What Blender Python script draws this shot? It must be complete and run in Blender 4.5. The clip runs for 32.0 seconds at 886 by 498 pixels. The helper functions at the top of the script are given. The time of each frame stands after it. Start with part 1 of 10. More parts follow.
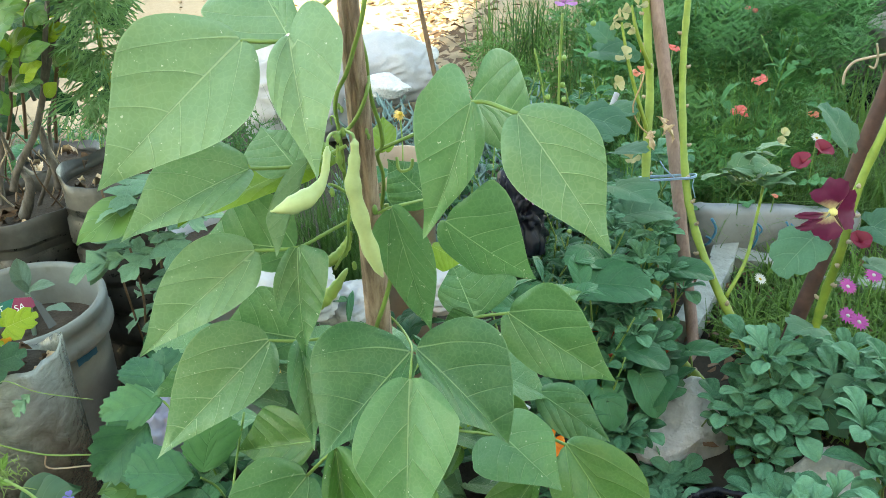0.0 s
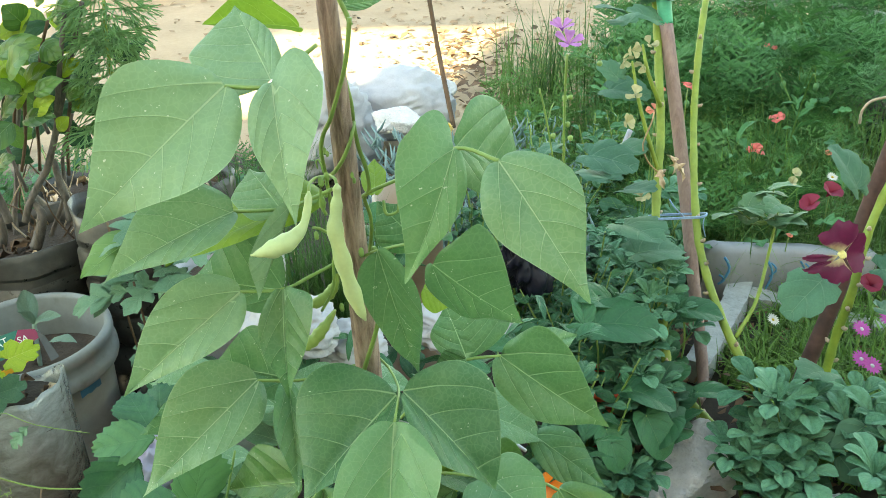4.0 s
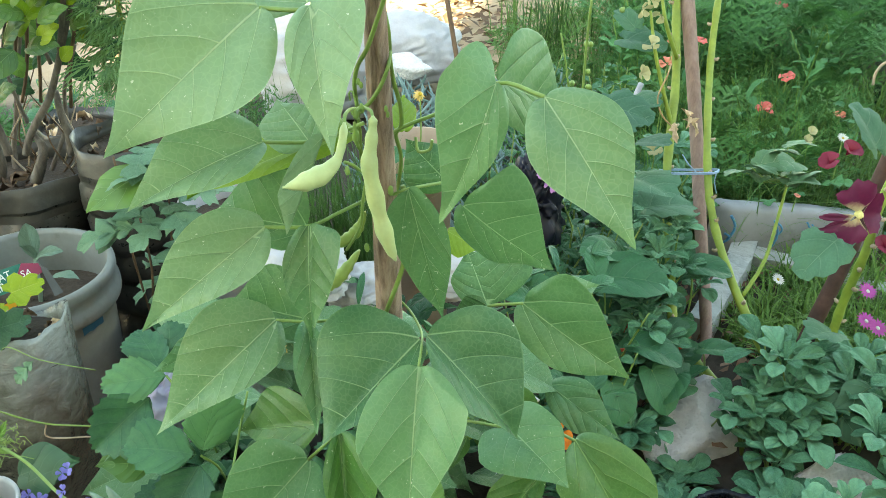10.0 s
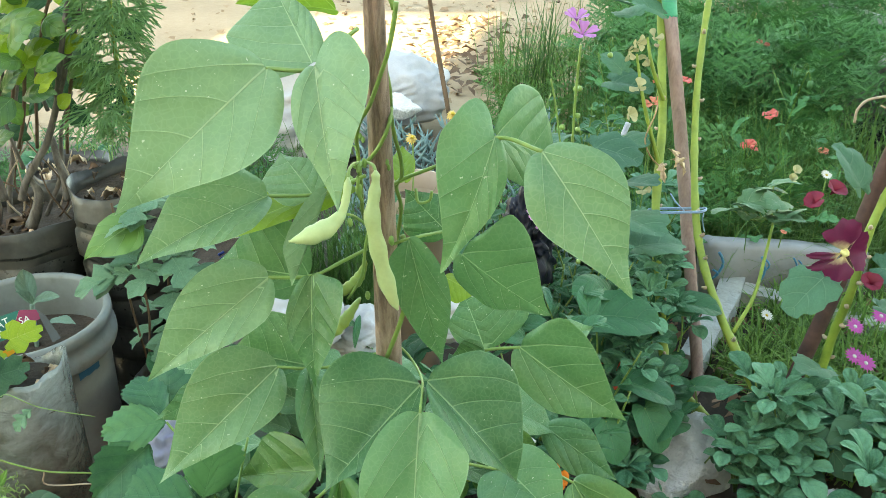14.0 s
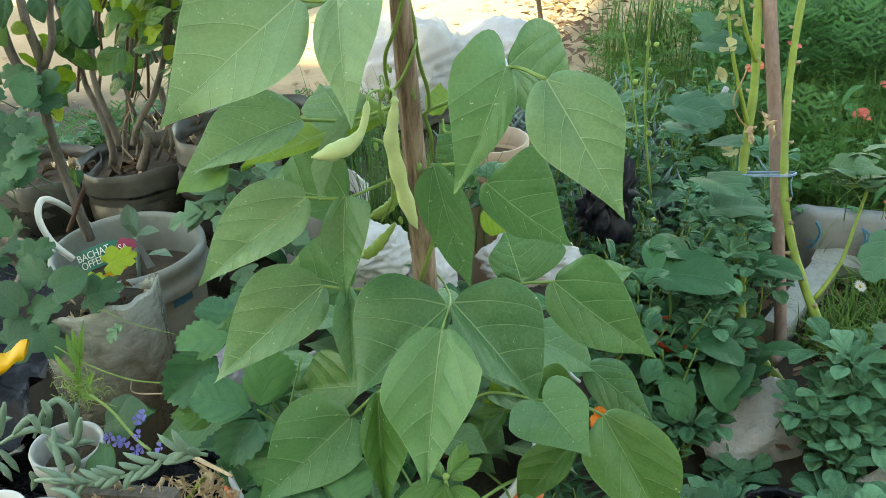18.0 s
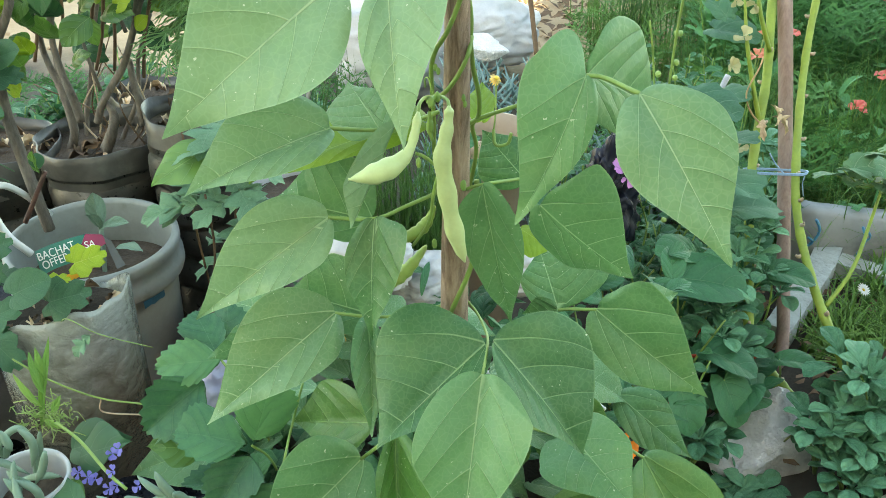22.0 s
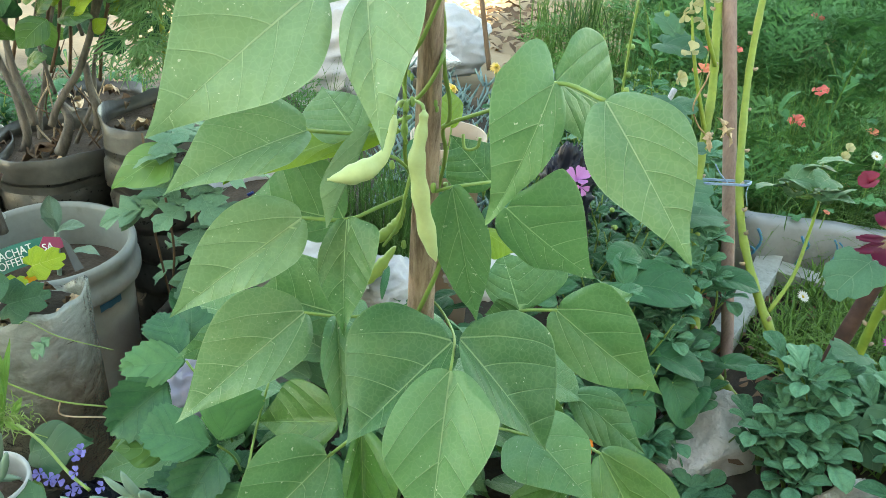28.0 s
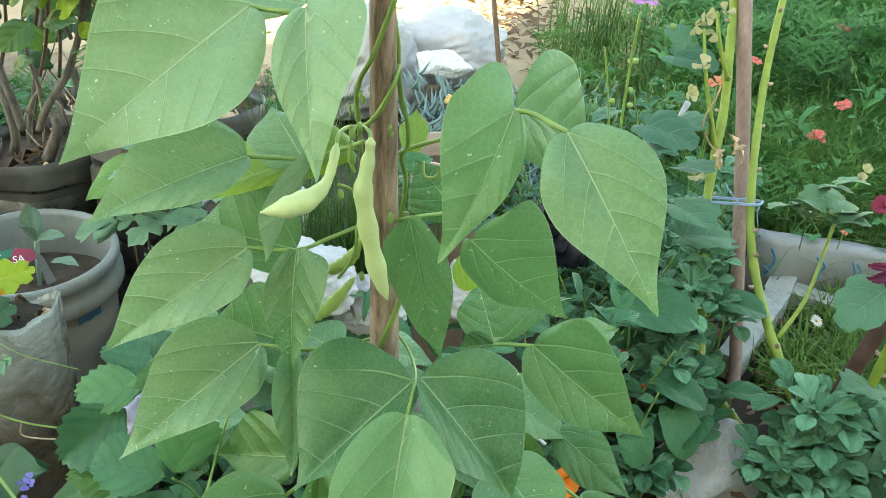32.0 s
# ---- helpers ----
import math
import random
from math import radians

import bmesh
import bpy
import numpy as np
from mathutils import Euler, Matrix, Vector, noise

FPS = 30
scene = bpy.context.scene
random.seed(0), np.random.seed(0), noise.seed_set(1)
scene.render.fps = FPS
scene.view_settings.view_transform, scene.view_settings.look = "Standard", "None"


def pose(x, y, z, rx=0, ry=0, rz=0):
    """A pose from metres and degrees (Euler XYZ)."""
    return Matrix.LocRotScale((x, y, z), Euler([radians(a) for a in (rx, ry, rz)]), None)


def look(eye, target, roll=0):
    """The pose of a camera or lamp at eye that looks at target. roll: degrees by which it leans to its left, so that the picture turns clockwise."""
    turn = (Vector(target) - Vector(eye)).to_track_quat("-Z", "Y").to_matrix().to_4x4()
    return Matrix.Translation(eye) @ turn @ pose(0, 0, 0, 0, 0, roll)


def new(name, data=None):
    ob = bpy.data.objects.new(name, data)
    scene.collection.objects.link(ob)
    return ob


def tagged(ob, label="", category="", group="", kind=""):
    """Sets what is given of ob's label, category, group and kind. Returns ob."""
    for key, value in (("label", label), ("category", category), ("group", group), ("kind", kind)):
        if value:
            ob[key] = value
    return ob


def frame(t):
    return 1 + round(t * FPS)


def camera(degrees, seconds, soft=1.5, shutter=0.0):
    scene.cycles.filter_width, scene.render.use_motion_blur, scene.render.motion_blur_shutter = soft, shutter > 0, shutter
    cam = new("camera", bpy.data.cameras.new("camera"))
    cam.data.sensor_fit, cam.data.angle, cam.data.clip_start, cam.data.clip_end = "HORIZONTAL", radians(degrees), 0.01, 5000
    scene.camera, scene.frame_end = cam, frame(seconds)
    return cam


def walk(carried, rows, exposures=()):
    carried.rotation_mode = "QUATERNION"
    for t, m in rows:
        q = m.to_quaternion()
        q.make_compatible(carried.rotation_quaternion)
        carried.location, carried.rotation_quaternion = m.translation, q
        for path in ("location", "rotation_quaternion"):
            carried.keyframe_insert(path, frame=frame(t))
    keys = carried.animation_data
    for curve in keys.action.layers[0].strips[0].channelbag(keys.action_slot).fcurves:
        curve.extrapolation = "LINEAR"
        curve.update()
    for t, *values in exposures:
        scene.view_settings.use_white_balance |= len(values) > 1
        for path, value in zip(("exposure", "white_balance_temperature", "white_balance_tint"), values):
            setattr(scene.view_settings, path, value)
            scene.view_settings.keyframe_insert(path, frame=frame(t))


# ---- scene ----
cam = camera(53.13, 32.0, 0.65)
PATH = [
    (0.0, pose(0.0213, -0.0215, 0.9166, 60.486, 1.915, -2.098)),
    (0.5, pose(0.0155, -0.0148, 0.9058, 59.940, 1.548, -1.592)),
    (1.0, pose(0.0100, -0.0048, 0.9038, 59.433, 0.878, -1.222)),
    (1.5, pose(0.0117, 0.0008, 0.9088, 59.626, 0.844, -1.383)),
    (2.0, pose(0.0112, 0.0062, 0.9205, 60.933, 1.176, -2.043)),
    (2.5, pose(0.0119, 0.0120, 0.9260, 62.072, 1.421, -2.618)),
    (4.5, pose(0.0629, -0.0416, 0.9209, 62.514, 1.624, 2.214)),
    (5.0, pose(0.0711, -0.0624, 0.9013, 60.653, 0.755, 5.273)),
    (5.5, pose(0.0699, -0.0603, 0.8923, 58.612, -0.428, 6.011)),
    (6.0, pose(0.0510, -0.0372, 0.8812, 55.730, -0.432, 6.194)),
    (6.5, pose(0.0265, -0.0242, 0.8933, 55.600, -0.209, 6.352)),
    (7.0, pose(0.0106, -0.0154, 0.9006, 56.504, 0.257, 4.464)),
    (7.5, pose(0.0043, -0.0163, 0.9077, 57.703, 0.193, 1.147)),
    (8.0, pose(0.0012, -0.0145, 0.9057, 57.909, 0.218, 0.089)),
    (8.5, pose(-0.0010, -0.0069, 0.9052, 58.066, 0.137, -0.023)),
    (9.0, pose(-0.0001, 0.0000, 0.9100, 59.000, -0.001, -0.002)),
    (9.5, pose(0.0074, -0.0029, 0.9089, 59.416, -0.232, 0.101)),
    (10.0, pose(0.0193, -0.0032, 0.9074, 59.473, -0.023, -0.063)),
    (10.5, pose(0.0293, -0.0014, 0.9070, 59.562, 0.054, -0.148)),
    (11.0, pose(0.0287, -0.0039, 0.9090, 59.639, -0.401, 0.042)),
    (11.5, pose(0.0179, -0.0002, 0.9087, 59.699, -0.453, 0.335)),
    (12.0, pose(0.0102, -0.0070, 0.9162, 60.161, -0.379, 0.423)),
    (12.5, pose(0.0046, -0.0097, 0.9202, 60.930, -0.378, 0.393)),
    (13.0, pose(0.0029, -0.0123, 0.9225, 61.253, -0.298, 0.298)),
    (13.5, pose(0.0029, -0.0119, 0.9226, 61.531, 0.066, -0.417)),
    (14.0, pose(0.0110, -0.0104, 0.9228, 61.663, 0.041, -1.026)),
    (14.5, pose(0.0214, -0.0105, 0.9222, 61.682, -0.178, -1.047)),
    (15.0, pose(0.0394, -0.0114, 0.9147, 61.024, -0.377, 1.544)),
    (15.5, pose(0.0487, -0.0243, 0.9088, 59.525, -0.601, 4.616)),
    (17.5, pose(0.0978, -0.0767, 0.9114, 60.390, 2.099, 7.949)),
    (18.0, pose(0.0846, -0.0608, 0.9105, 60.289, 2.071, 7.095)),
    (18.5, pose(0.0533, -0.0204, 0.9107, 59.218, 1.096, 6.439)),
    (19.0, pose(0.0277, 0.0063, 0.9129, 59.078, -0.149, 3.273)),
    (19.5, pose(0.0106, 0.0131, 0.9152, 59.220, -2.606, 0.799)),
    (20.0, pose(0.0110, 0.0171, 0.9109, 59.137, -3.210, 0.612)),
    (20.5, pose(0.0135, 0.0171, 0.9102, 59.126, -3.399, -0.301)),
    (21.0, pose(0.0139, 0.0224, 0.9007, 58.747, -2.390, 1.794)),
    (21.5, pose(0.0110, 0.0279, 0.8963, 58.177, -0.981, 3.655)),
    (22.0, pose(0.0135, 0.0362, 0.8979, 58.176, -0.579, 5.106)),
    (22.5, pose(0.0155, 0.0399, 0.9017, 58.481, -0.825, 5.989)),
    (23.0, pose(0.0105, 0.0396, 0.9028, 58.600, -0.984, 6.096)),
    (23.5, pose(0.0109, 0.0423, 0.9016, 58.773, -1.021, 5.525)),
    (24.0, pose(0.0240, 0.0436, 0.9020, 58.766, -1.381, 4.002)),
    (24.5, pose(0.0223, 0.0394, 0.9025, 58.811, -1.743, 3.419)),
    (25.0, pose(0.0224, 0.0324, 0.9050, 58.839, -1.247, 2.238)),
    (25.5, pose(0.0181, 0.0278, 0.9068, 58.861, -1.280, 1.971)),
    (27.5, pose(0.0075, 0.0162, 0.9036, 58.934, -2.246, 1.937)),
    (28.0, pose(-0.0005, 0.0161, 0.9017, 58.931, -2.642, 2.256)),
    (28.5, pose(-0.0014, 0.0141, 0.9024, 58.905, -2.911, 2.397)),
    (29.0, pose(-0.0014, 0.0091, 0.9029, 58.935, -2.911, 2.347)),
    (29.5, pose(-0.0009, 0.0050, 0.9007, 58.855, -2.818, 2.271)),
    (30.0, pose(0.0034, -0.0007, 0.8996, 58.629, -2.334, 1.959)),
    (30.5, pose(0.0061, -0.0026, 0.9048, 58.633, -2.369, 2.038)),
    (31.0, pose(0.0137, 0.0103, 0.9090, 58.863, -2.100, 2.973)),
    (31.5, pose(0.0270, 0.0356, 0.9035, 58.926, -2.054, 3.698)),
    (32.0, pose(0.0370, 0.0648, 0.8987, 58.969, -2.941, 4.237)),
]
walk(cam, PATH, [(0, 3.04, 9500, -0.5), (2.5, 3.04, 9500, -0.5), (4.5, 2.94, 9500, -0.5), (6, 2.79, 10000, -0.5), (7, 2.89, 10000, -0.5), (8.5, 3.04, 9500, -0.5), (15, 3.04, 9500, -0.5), (17.5, 2.61, 10000, -0.5), (18.3, 2.66, 10000, -0.5), (19.3, 2.99, 9500, -0.5), (22, 3.04, 9500, -0.5), (32, 3.04, 9500, -0.5)])

# ---- world, sun, exposure ----
world = bpy.data.worlds.new("sky")
scene.world = world
world.use_nodes = True
wn = world.node_tree.nodes
sky = wn.new("ShaderNodeTexSky")
sky.sky_type = "NISHITA"
sky.sun_disc = False
sky.sun_elevation = radians(32)
sky.sun_rotation = radians(199)
world.node_tree.links.new(sky.outputs[0], wn["Background"].inputs[0])
wn["Background"].inputs[1].default_value = 0.15
sun_data = bpy.data.lights.new("sun", "SUN")
sun_data.energy, sun_data.angle, sun_data.color = 5.0, radians(0.6), (1.0, 0.93, 0.8)
SUN_DIR = Vector((-0.28, -0.80, 0.53)).normalized()
sun = new("sun", sun_data)
sun.matrix_world = look(SUN_DIR * 20, (0, 0, 0))

# ---- materials ----
def node_mat(name):
    m = bpy.data.materials.new(name)
    m.use_nodes = True
    return m, m.node_tree.nodes, m.node_tree.links, m.node_tree.nodes["Principled BSDF"]


def ramp(nodes, links, fac, stops):
    r = nodes.new("ShaderNodeValToRGB")
    e = r.color_ramp.elements
    while len(e) < len(stops):
        e.new(0.5)
    for el, (p, c) in zip(e, stops):
        el.position, el.color = p, (*c, 1)
    links.new(fac, r.inputs[0])
    return r.outputs[0]


def mathn(nodes, links, op, a, b=None, clamp=False):
    n = nodes.new("ShaderNodeMath")
    n.operation, n.use_clamp = op, clamp
    for i, v in enumerate((a, b)):
        if v is None:
            continue
        if isinstance(v, (int, float)):
            n.inputs[i].default_value = v
        else:
            links.new(v, n.inputs[i])
    return n.outputs[0]


def mixc(nodes, links, fac, a, b):
    n = nodes.new("ShaderNodeMix")
    n.data_type = "RGBA"
    for i, v in ((0, fac), (6, a), (7, b)):
        if isinstance(v, tuple):
            n.inputs[i].default_value = (*v, 1)
        elif isinstance(v, (int, float)):
            n.inputs[i].default_value = v
        else:
            links.new(v, n.inputs[i])
    return n.outputs[2]


def noise_tex(nodes, links, scale, detail=4.0, rough=0.6, coord="Object"):
    tc = nodes.new("ShaderNodeTexCoord")
    n = nodes.new("ShaderNodeTexNoise")
    n.inputs["Scale"].default_value, n.inputs["Detail"].default_value, n.inputs["Roughness"].default_value = scale, detail, rough
    links.new(tc.outputs[coord], n.inputs["Vector"])
    return n.outputs["Fac"]


def surf(name, stops, scale=8.0, fine=90.0, rough=0.7, bump=0.3, metal=0.0, dist=0.004, spec=0.4, alpha=None, coord="Object", trans=0.0):
    """A surface with colour patches at one scale and grain with relief at a finer one."""
    m, n, l, p = node_mat(name)
    a, b = noise_tex(n, l, scale, coord=coord), noise_tex(n, l, fine, 6, coord=coord)
    f = mathn(n, l, "ADD", mathn(n, l, "MULTIPLY", a, 0.7), mathn(n, l, "MULTIPLY", b, 0.3))
    l.new(ramp(n, l, f, stops), p.inputs["Base Color"])
    rr = mathn(n, l, "ADD", mathn(n, l, "MULTIPLY", b, 0.25), rough - 0.12, True)
    l.new(rr, p.inputs["Roughness"])
    bp = n.new("ShaderNodeBump")
    bp.inputs["Strength"].default_value, bp.inputs["Distance"].default_value = bump, dist
    l.new(f, bp.inputs["Height"])
    l.new(bp.outputs[0], p.inputs["Normal"])
    p.inputs["Metallic"].default_value, p.inputs["Specular IOR Level"].default_value = metal, spec
    p.inputs["Transmission Weight"].default_value = trans
    return m


def leaf_mat(name, dark, light, vein, veins=7.0, rough=0.5, trans=0.25, tcol=None, specks=0.0, vein_amt=0.75, spec=0.35, vein_w=0.034, blotch=25.0, relief=0.0010, mid_w=0.024, cell=14.0, arch=0.09, wobble=0.12, sheen=0.0, plan=False):
    """A leaf: veins follow the leaf's own coordinates, colour varies from leaf to leaf and within one."""
    m, n, l, p = node_mat(name)
    uv = n.new("ShaderNodeUVMap")
    uv.uv_map = "leaf"
    sep = n.new("ShaderNodeSeparateXYZ")
    l.new(uv.outputs[0], sep.inputs[0])
    k, u = sep.outputs[0], sep.outputs[1]
    wob = noise_tex(n, l, 60, 2)
    bent = mathn(n, l, "SUBTRACT", k, mathn(n, l, "MULTIPLY", mathn(n, l, "MULTIPLY", u, u), arch))
    kk = mathn(n, l, "ADD", mathn(n, l, "MULTIPLY", bent, veins), mathn(n, l, "MULTIPLY", wob, wobble))
    if plan:
        up = n.new("ShaderNodeUVMap")
        up.uv_map = "plan"
        sp = n.new("ShaderNodeSeparateXYZ")
        l.new(up.outputs[0], sp.inputs[0])
        w = mathn(n, l, "ABSOLUTE", sp.outputs[1])
        run = mathn(n, l, "ADD", mathn(n, l, "MULTIPLY", w, 0.88), mathn(n, l, "MULTIPLY", mathn(n, l, "MULTIPLY", w, w), 1.5))
        q = mathn(n, l, "DIVIDE", mathn(n, l, "SUBTRACT", sp.outputs[0], run), mathn(n, l, "SUBTRACT", 1.0, mathn(n, l, "MULTIPLY", w, 0.75)))
        q = mathn(n, l, "MAXIMUM", q, mathn(n, l, "MULTIPLY", q, 0.55))
        outer = mathn(n, l, "MULTIPLY", mathn(n, l, "ADD", q, 0.10), 25.0, True)
        wob = noise_tex(n, l, 18, 1)
        q = mathn(n, l, "ADD", q, mathn(n, l, "MULTIPLY", mathn(n, l, "MULTIPLY", mathn(n, l, "GREATER_THAN", sp.outputs[1], 0.0), mathn(n, l, "MAXIMUM", q, 0.0)), 0.16))
        kk = mathn(n, l, "ADD", mathn(n, l, "ADD", mathn(n, l, "MULTIPLY", q, veins), 0.5), mathn(n, l, "MULTIPLY", mathn(n, l, "SUBTRACT", wob, 0.5), wobble))
        mid_w = mid_w * 0.9
    tri = mathn(n, l, "ABSOLUTE", mathn(n, l, "SUBTRACT", mathn(n, l, "FRACT", kk), 0.5))
    lat = mathn(n, l, "SUBTRACT", 1.0, mathn(n, l, "DIVIDE", tri, vein_w), True)
    lat = mathn(n, l, "MULTIPLY", lat, mathn(n, l, "SUBTRACT", 1.0, mathn(n, l, "MULTIPLY", u, 0.62), True))
    lat = mathn(n, l, "MULTIPLY", lat, 1.5, True)
    if plan:
        lat = mathn(n, l, "MULTIPLY", lat, mathn(n, l, "ADD", mathn(n, l, "MULTIPLY", outer, 0.75), 0.25))
    mid = mathn(n, l, "MULTIPLY", mathn(n, l, "SUBTRACT", 1.0, mathn(n, l, "DIVIDE", u, mid_w), True), 1.6, True)
    quilt = mathn(n, l, "POWER", mathn(n, l, "MULTIPLY", tri, 2.0), 0.6)
    sub = n.new("ShaderNodeTexVoronoi")
    sub.feature = "DISTANCE_TO_EDGE"
    sub.inputs["Scale"].default_value = cell
    tc = n.new("ShaderNodeTexCoord")
    l.new(tc.outputs["Object"], sub.inputs["Vector"])
    if plan:
        quilt = mathn(n, l, "ADD", mathn(n, l, "MULTIPLY", mathn(n, l, "SUBTRACT", quilt, 0.75), mathn(n, l, "ADD", mathn(n, l, "MULTIPLY", outer, 0.6), 0.25)), 0.75)
    net = mathn(n, l, "SUBTRACT", 1.0, mathn(n, l, "DIVIDE", sub.outputs["Distance"], 0.12), True)
    rim = mathn(n, l, "MULTIPLY", mathn(n, l, "SUBTRACT", u, 0.975), 30.0, True)
    v = mathn(n, l, "MAXIMUM", mathn(n, l, "MAXIMUM", mathn(n, l, "MULTIPLY", lat, 0.8), mid), mathn(n, l, "MULTIPLY", rim, 0.6))
    blot = noise_tex(n, l, blotch, 4)
    fineg = noise_tex(n, l, cell * 1.6, 3, 0.7)
    oi = n.new("ShaderNodeObjectInfo")
    # the quilt term puts shading of the puckers between veins into the colour
    f = mathn(n, l, "ADD", mathn(n, l, "ADD", mathn(n, l, "MULTIPLY", blot, 0.6), mathn(n, l, "MULTIPLY", fineg, 0.28)), mathn(n, l, "ADD", mathn(n, l, "MULTIPLY", mathn(n, l, "SUBTRACT", oi.outputs["Random"], 0.5), 0.5), mathn(n, l, "MULTIPLY", mathn(n, l, "SUBTRACT", quilt, 0.6), 0.12)))
    base = ramp(n, l, f, [(0.15, dark), (0.8, light)])
    base = mixc(n, l, mathn(n, l, "MULTIPLY", net, 0.10 if plan else 0.06), base, vein)
    if plan:
        tired = mathn(n, l, "MULTIPLY", mathn(n, l, "SUBTRACT", noise_tex(n, l, 17, 3), 0.50), 4.0, True)
        base = mixc(n, l, mathn(n, l, "MULTIPLY", tired, 0.22), base, (0.20, 0.27, 0.085))
    col = mixc(n, l, mathn(n, l, "MULTIPLY", v, vein_amt), base, vein)
    if specks:
        spot = mathn(n, l, "MULTIPLY", mathn(n, l, "SUBTRACT", noise_tex(n, l, 330, 2, 0.6), 0.775 - specks * 0.3), 60.0, True)
        where = mathn(n, l, "MULTIPLY", mathn(n, l, "SUBTRACT", mathn(n, l, "ADD", noise_tex(n, l, 22, 2), mathn(n, l, "MULTIPLY", mathn(n, l, "FRACT", mathn(n, l, "MULTIPLY", oi.outputs["Random"], 7.3)), 0.18)), 0.560), 14.0, True)
        col = mixc(n, l, mathn(n, l, "MULTIPLY", mathn(n, l, "MULTIPLY", spot, where), 0.75), col, (0.58, 0.62, 0.47))
    l.new(col, p.inputs["Base Color"])
    p.inputs["Roughness"].default_value, p.inputs["Specular IOR Level"].default_value = rough, spec
    p.inputs["Sheen Weight"].default_value, p.inputs["Sheen Roughness"].default_value = sheen, 0.45
    bp = n.new("ShaderNodeBump")
    bp.inputs["Strength"].default_value, bp.inputs["Distance"].default_value = 0.6, relief
    h = mathn(n, l, "SUBTRACT", mathn(n, l, "ADD", mathn(n, l, "MULTIPLY", blot, 0.8), quilt), mathn(n, l, "ADD", mathn(n, l, "MULTIPLY", v, 0.5), mathn(n, l, "MULTIPLY", net, 0.07)))
    if plan:
        h = mathn(n, l, "ADD", h, mathn(n, l, "MULTIPLY", noise_tex(n, l, 75, 2), 1.5))
    l.new(h, bp.inputs["Height"])
    l.new(bp.outputs[0], p.inputs["Normal"])
    t = n.new("ShaderNodeBsdfTranslucent")
    if tcol:
        t.inputs[0].default_value = (*tcol, 1)
    else:
        l.new(col, t.inputs[0])
    mx = n.new("ShaderNodeMixShader")
    mx.inputs[0].default_value = trans
    l.new(p.outputs[0], mx.inputs[1])
    l.new(t.outputs[0], mx.inputs[2])
    l.new(mx.outputs[0], n["Material Output"].inputs[0])
    return m


def plain(name, c, rough=0.5, spec=0.4, var=0.25, scale=30.0, trans=0.0):
    d = tuple(x * (1 - var) for x in c)
    e = tuple(min(1.0, x * (1 + var)) for x in c)
    return surf(name, [(0.25, d), (0.75, e)], scale, scale * 8, rough, 0.15, spec=spec, dist=0.001)


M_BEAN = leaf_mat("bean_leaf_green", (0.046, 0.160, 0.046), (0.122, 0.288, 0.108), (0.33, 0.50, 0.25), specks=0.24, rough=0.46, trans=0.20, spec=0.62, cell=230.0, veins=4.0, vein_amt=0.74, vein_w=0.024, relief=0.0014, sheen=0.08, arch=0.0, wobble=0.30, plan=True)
# sky sheen on the upper leaves put into a paler green
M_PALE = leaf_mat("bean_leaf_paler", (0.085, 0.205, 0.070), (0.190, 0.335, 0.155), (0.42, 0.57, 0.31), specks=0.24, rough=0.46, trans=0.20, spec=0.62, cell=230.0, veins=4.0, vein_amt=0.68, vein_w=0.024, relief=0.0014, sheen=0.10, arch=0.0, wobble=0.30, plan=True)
# same leaf with shade painted into the green, for low and back leaves
M_SHADED = leaf_mat("bean_leaf_shaded", (0.036, 0.138, 0.042), (0.098, 0.248, 0.090), (0.30, 0.47, 0.23), specks=0.24, rough=0.46, trans=0.18, spec=0.55, cell=230.0, veins=4.0, vein_amt=0.74, vein_w=0.024, relief=0.0014, sheen=0.08, arch=0.0, wobble=0.30, plan=True)
# olive green, darkened further to hold the shade on the low leaves
M_OLIVE = leaf_mat("bean_leaf_olive_shaded", (0.030, 0.115, 0.020), (0.072, 0.200, 0.042), (0.24, 0.40, 0.13), specks=0.24, rough=0.42, trans=0.10, spec=0.5, cell=230.0, veins=4.0, vein_amt=0.6, vein_w=0.024, relief=0.0014, arch=0.0, wobble=0.30, plan=True)
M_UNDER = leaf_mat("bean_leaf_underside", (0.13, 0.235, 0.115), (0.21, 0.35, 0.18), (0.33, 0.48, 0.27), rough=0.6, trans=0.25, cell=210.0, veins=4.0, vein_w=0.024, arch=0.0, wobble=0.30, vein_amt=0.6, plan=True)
# light from behind the blade put into a yellow-green colour
M_BEANBACKLIT = leaf_mat("bean_leaf_backlit", (0.15, 0.27, 0.03), (0.25, 0.40, 0.05), (0.35, 0.5, 0.12), rough=0.5, trans=0.5, cell=210.0, veins=4.0, wobble=0.30, vein_amt=0.6, vein_w=0.024, plan=True)
M_PETIOLE = plain("petiole_green", (0.20, 0.32, 0.085), 0.45)
M_POD = plain("bean_pod_pale", (0.42, 0.52, 0.24), 0.42, 0.45, 0.12, 60)
M_PODG = plain("bean_pod_green", (0.24, 0.34, 0.08), 0.42, 0.45, 0.15, 60)
M_VINE = plain("vine_stem", (0.17, 0.27, 0.065), 0.5)


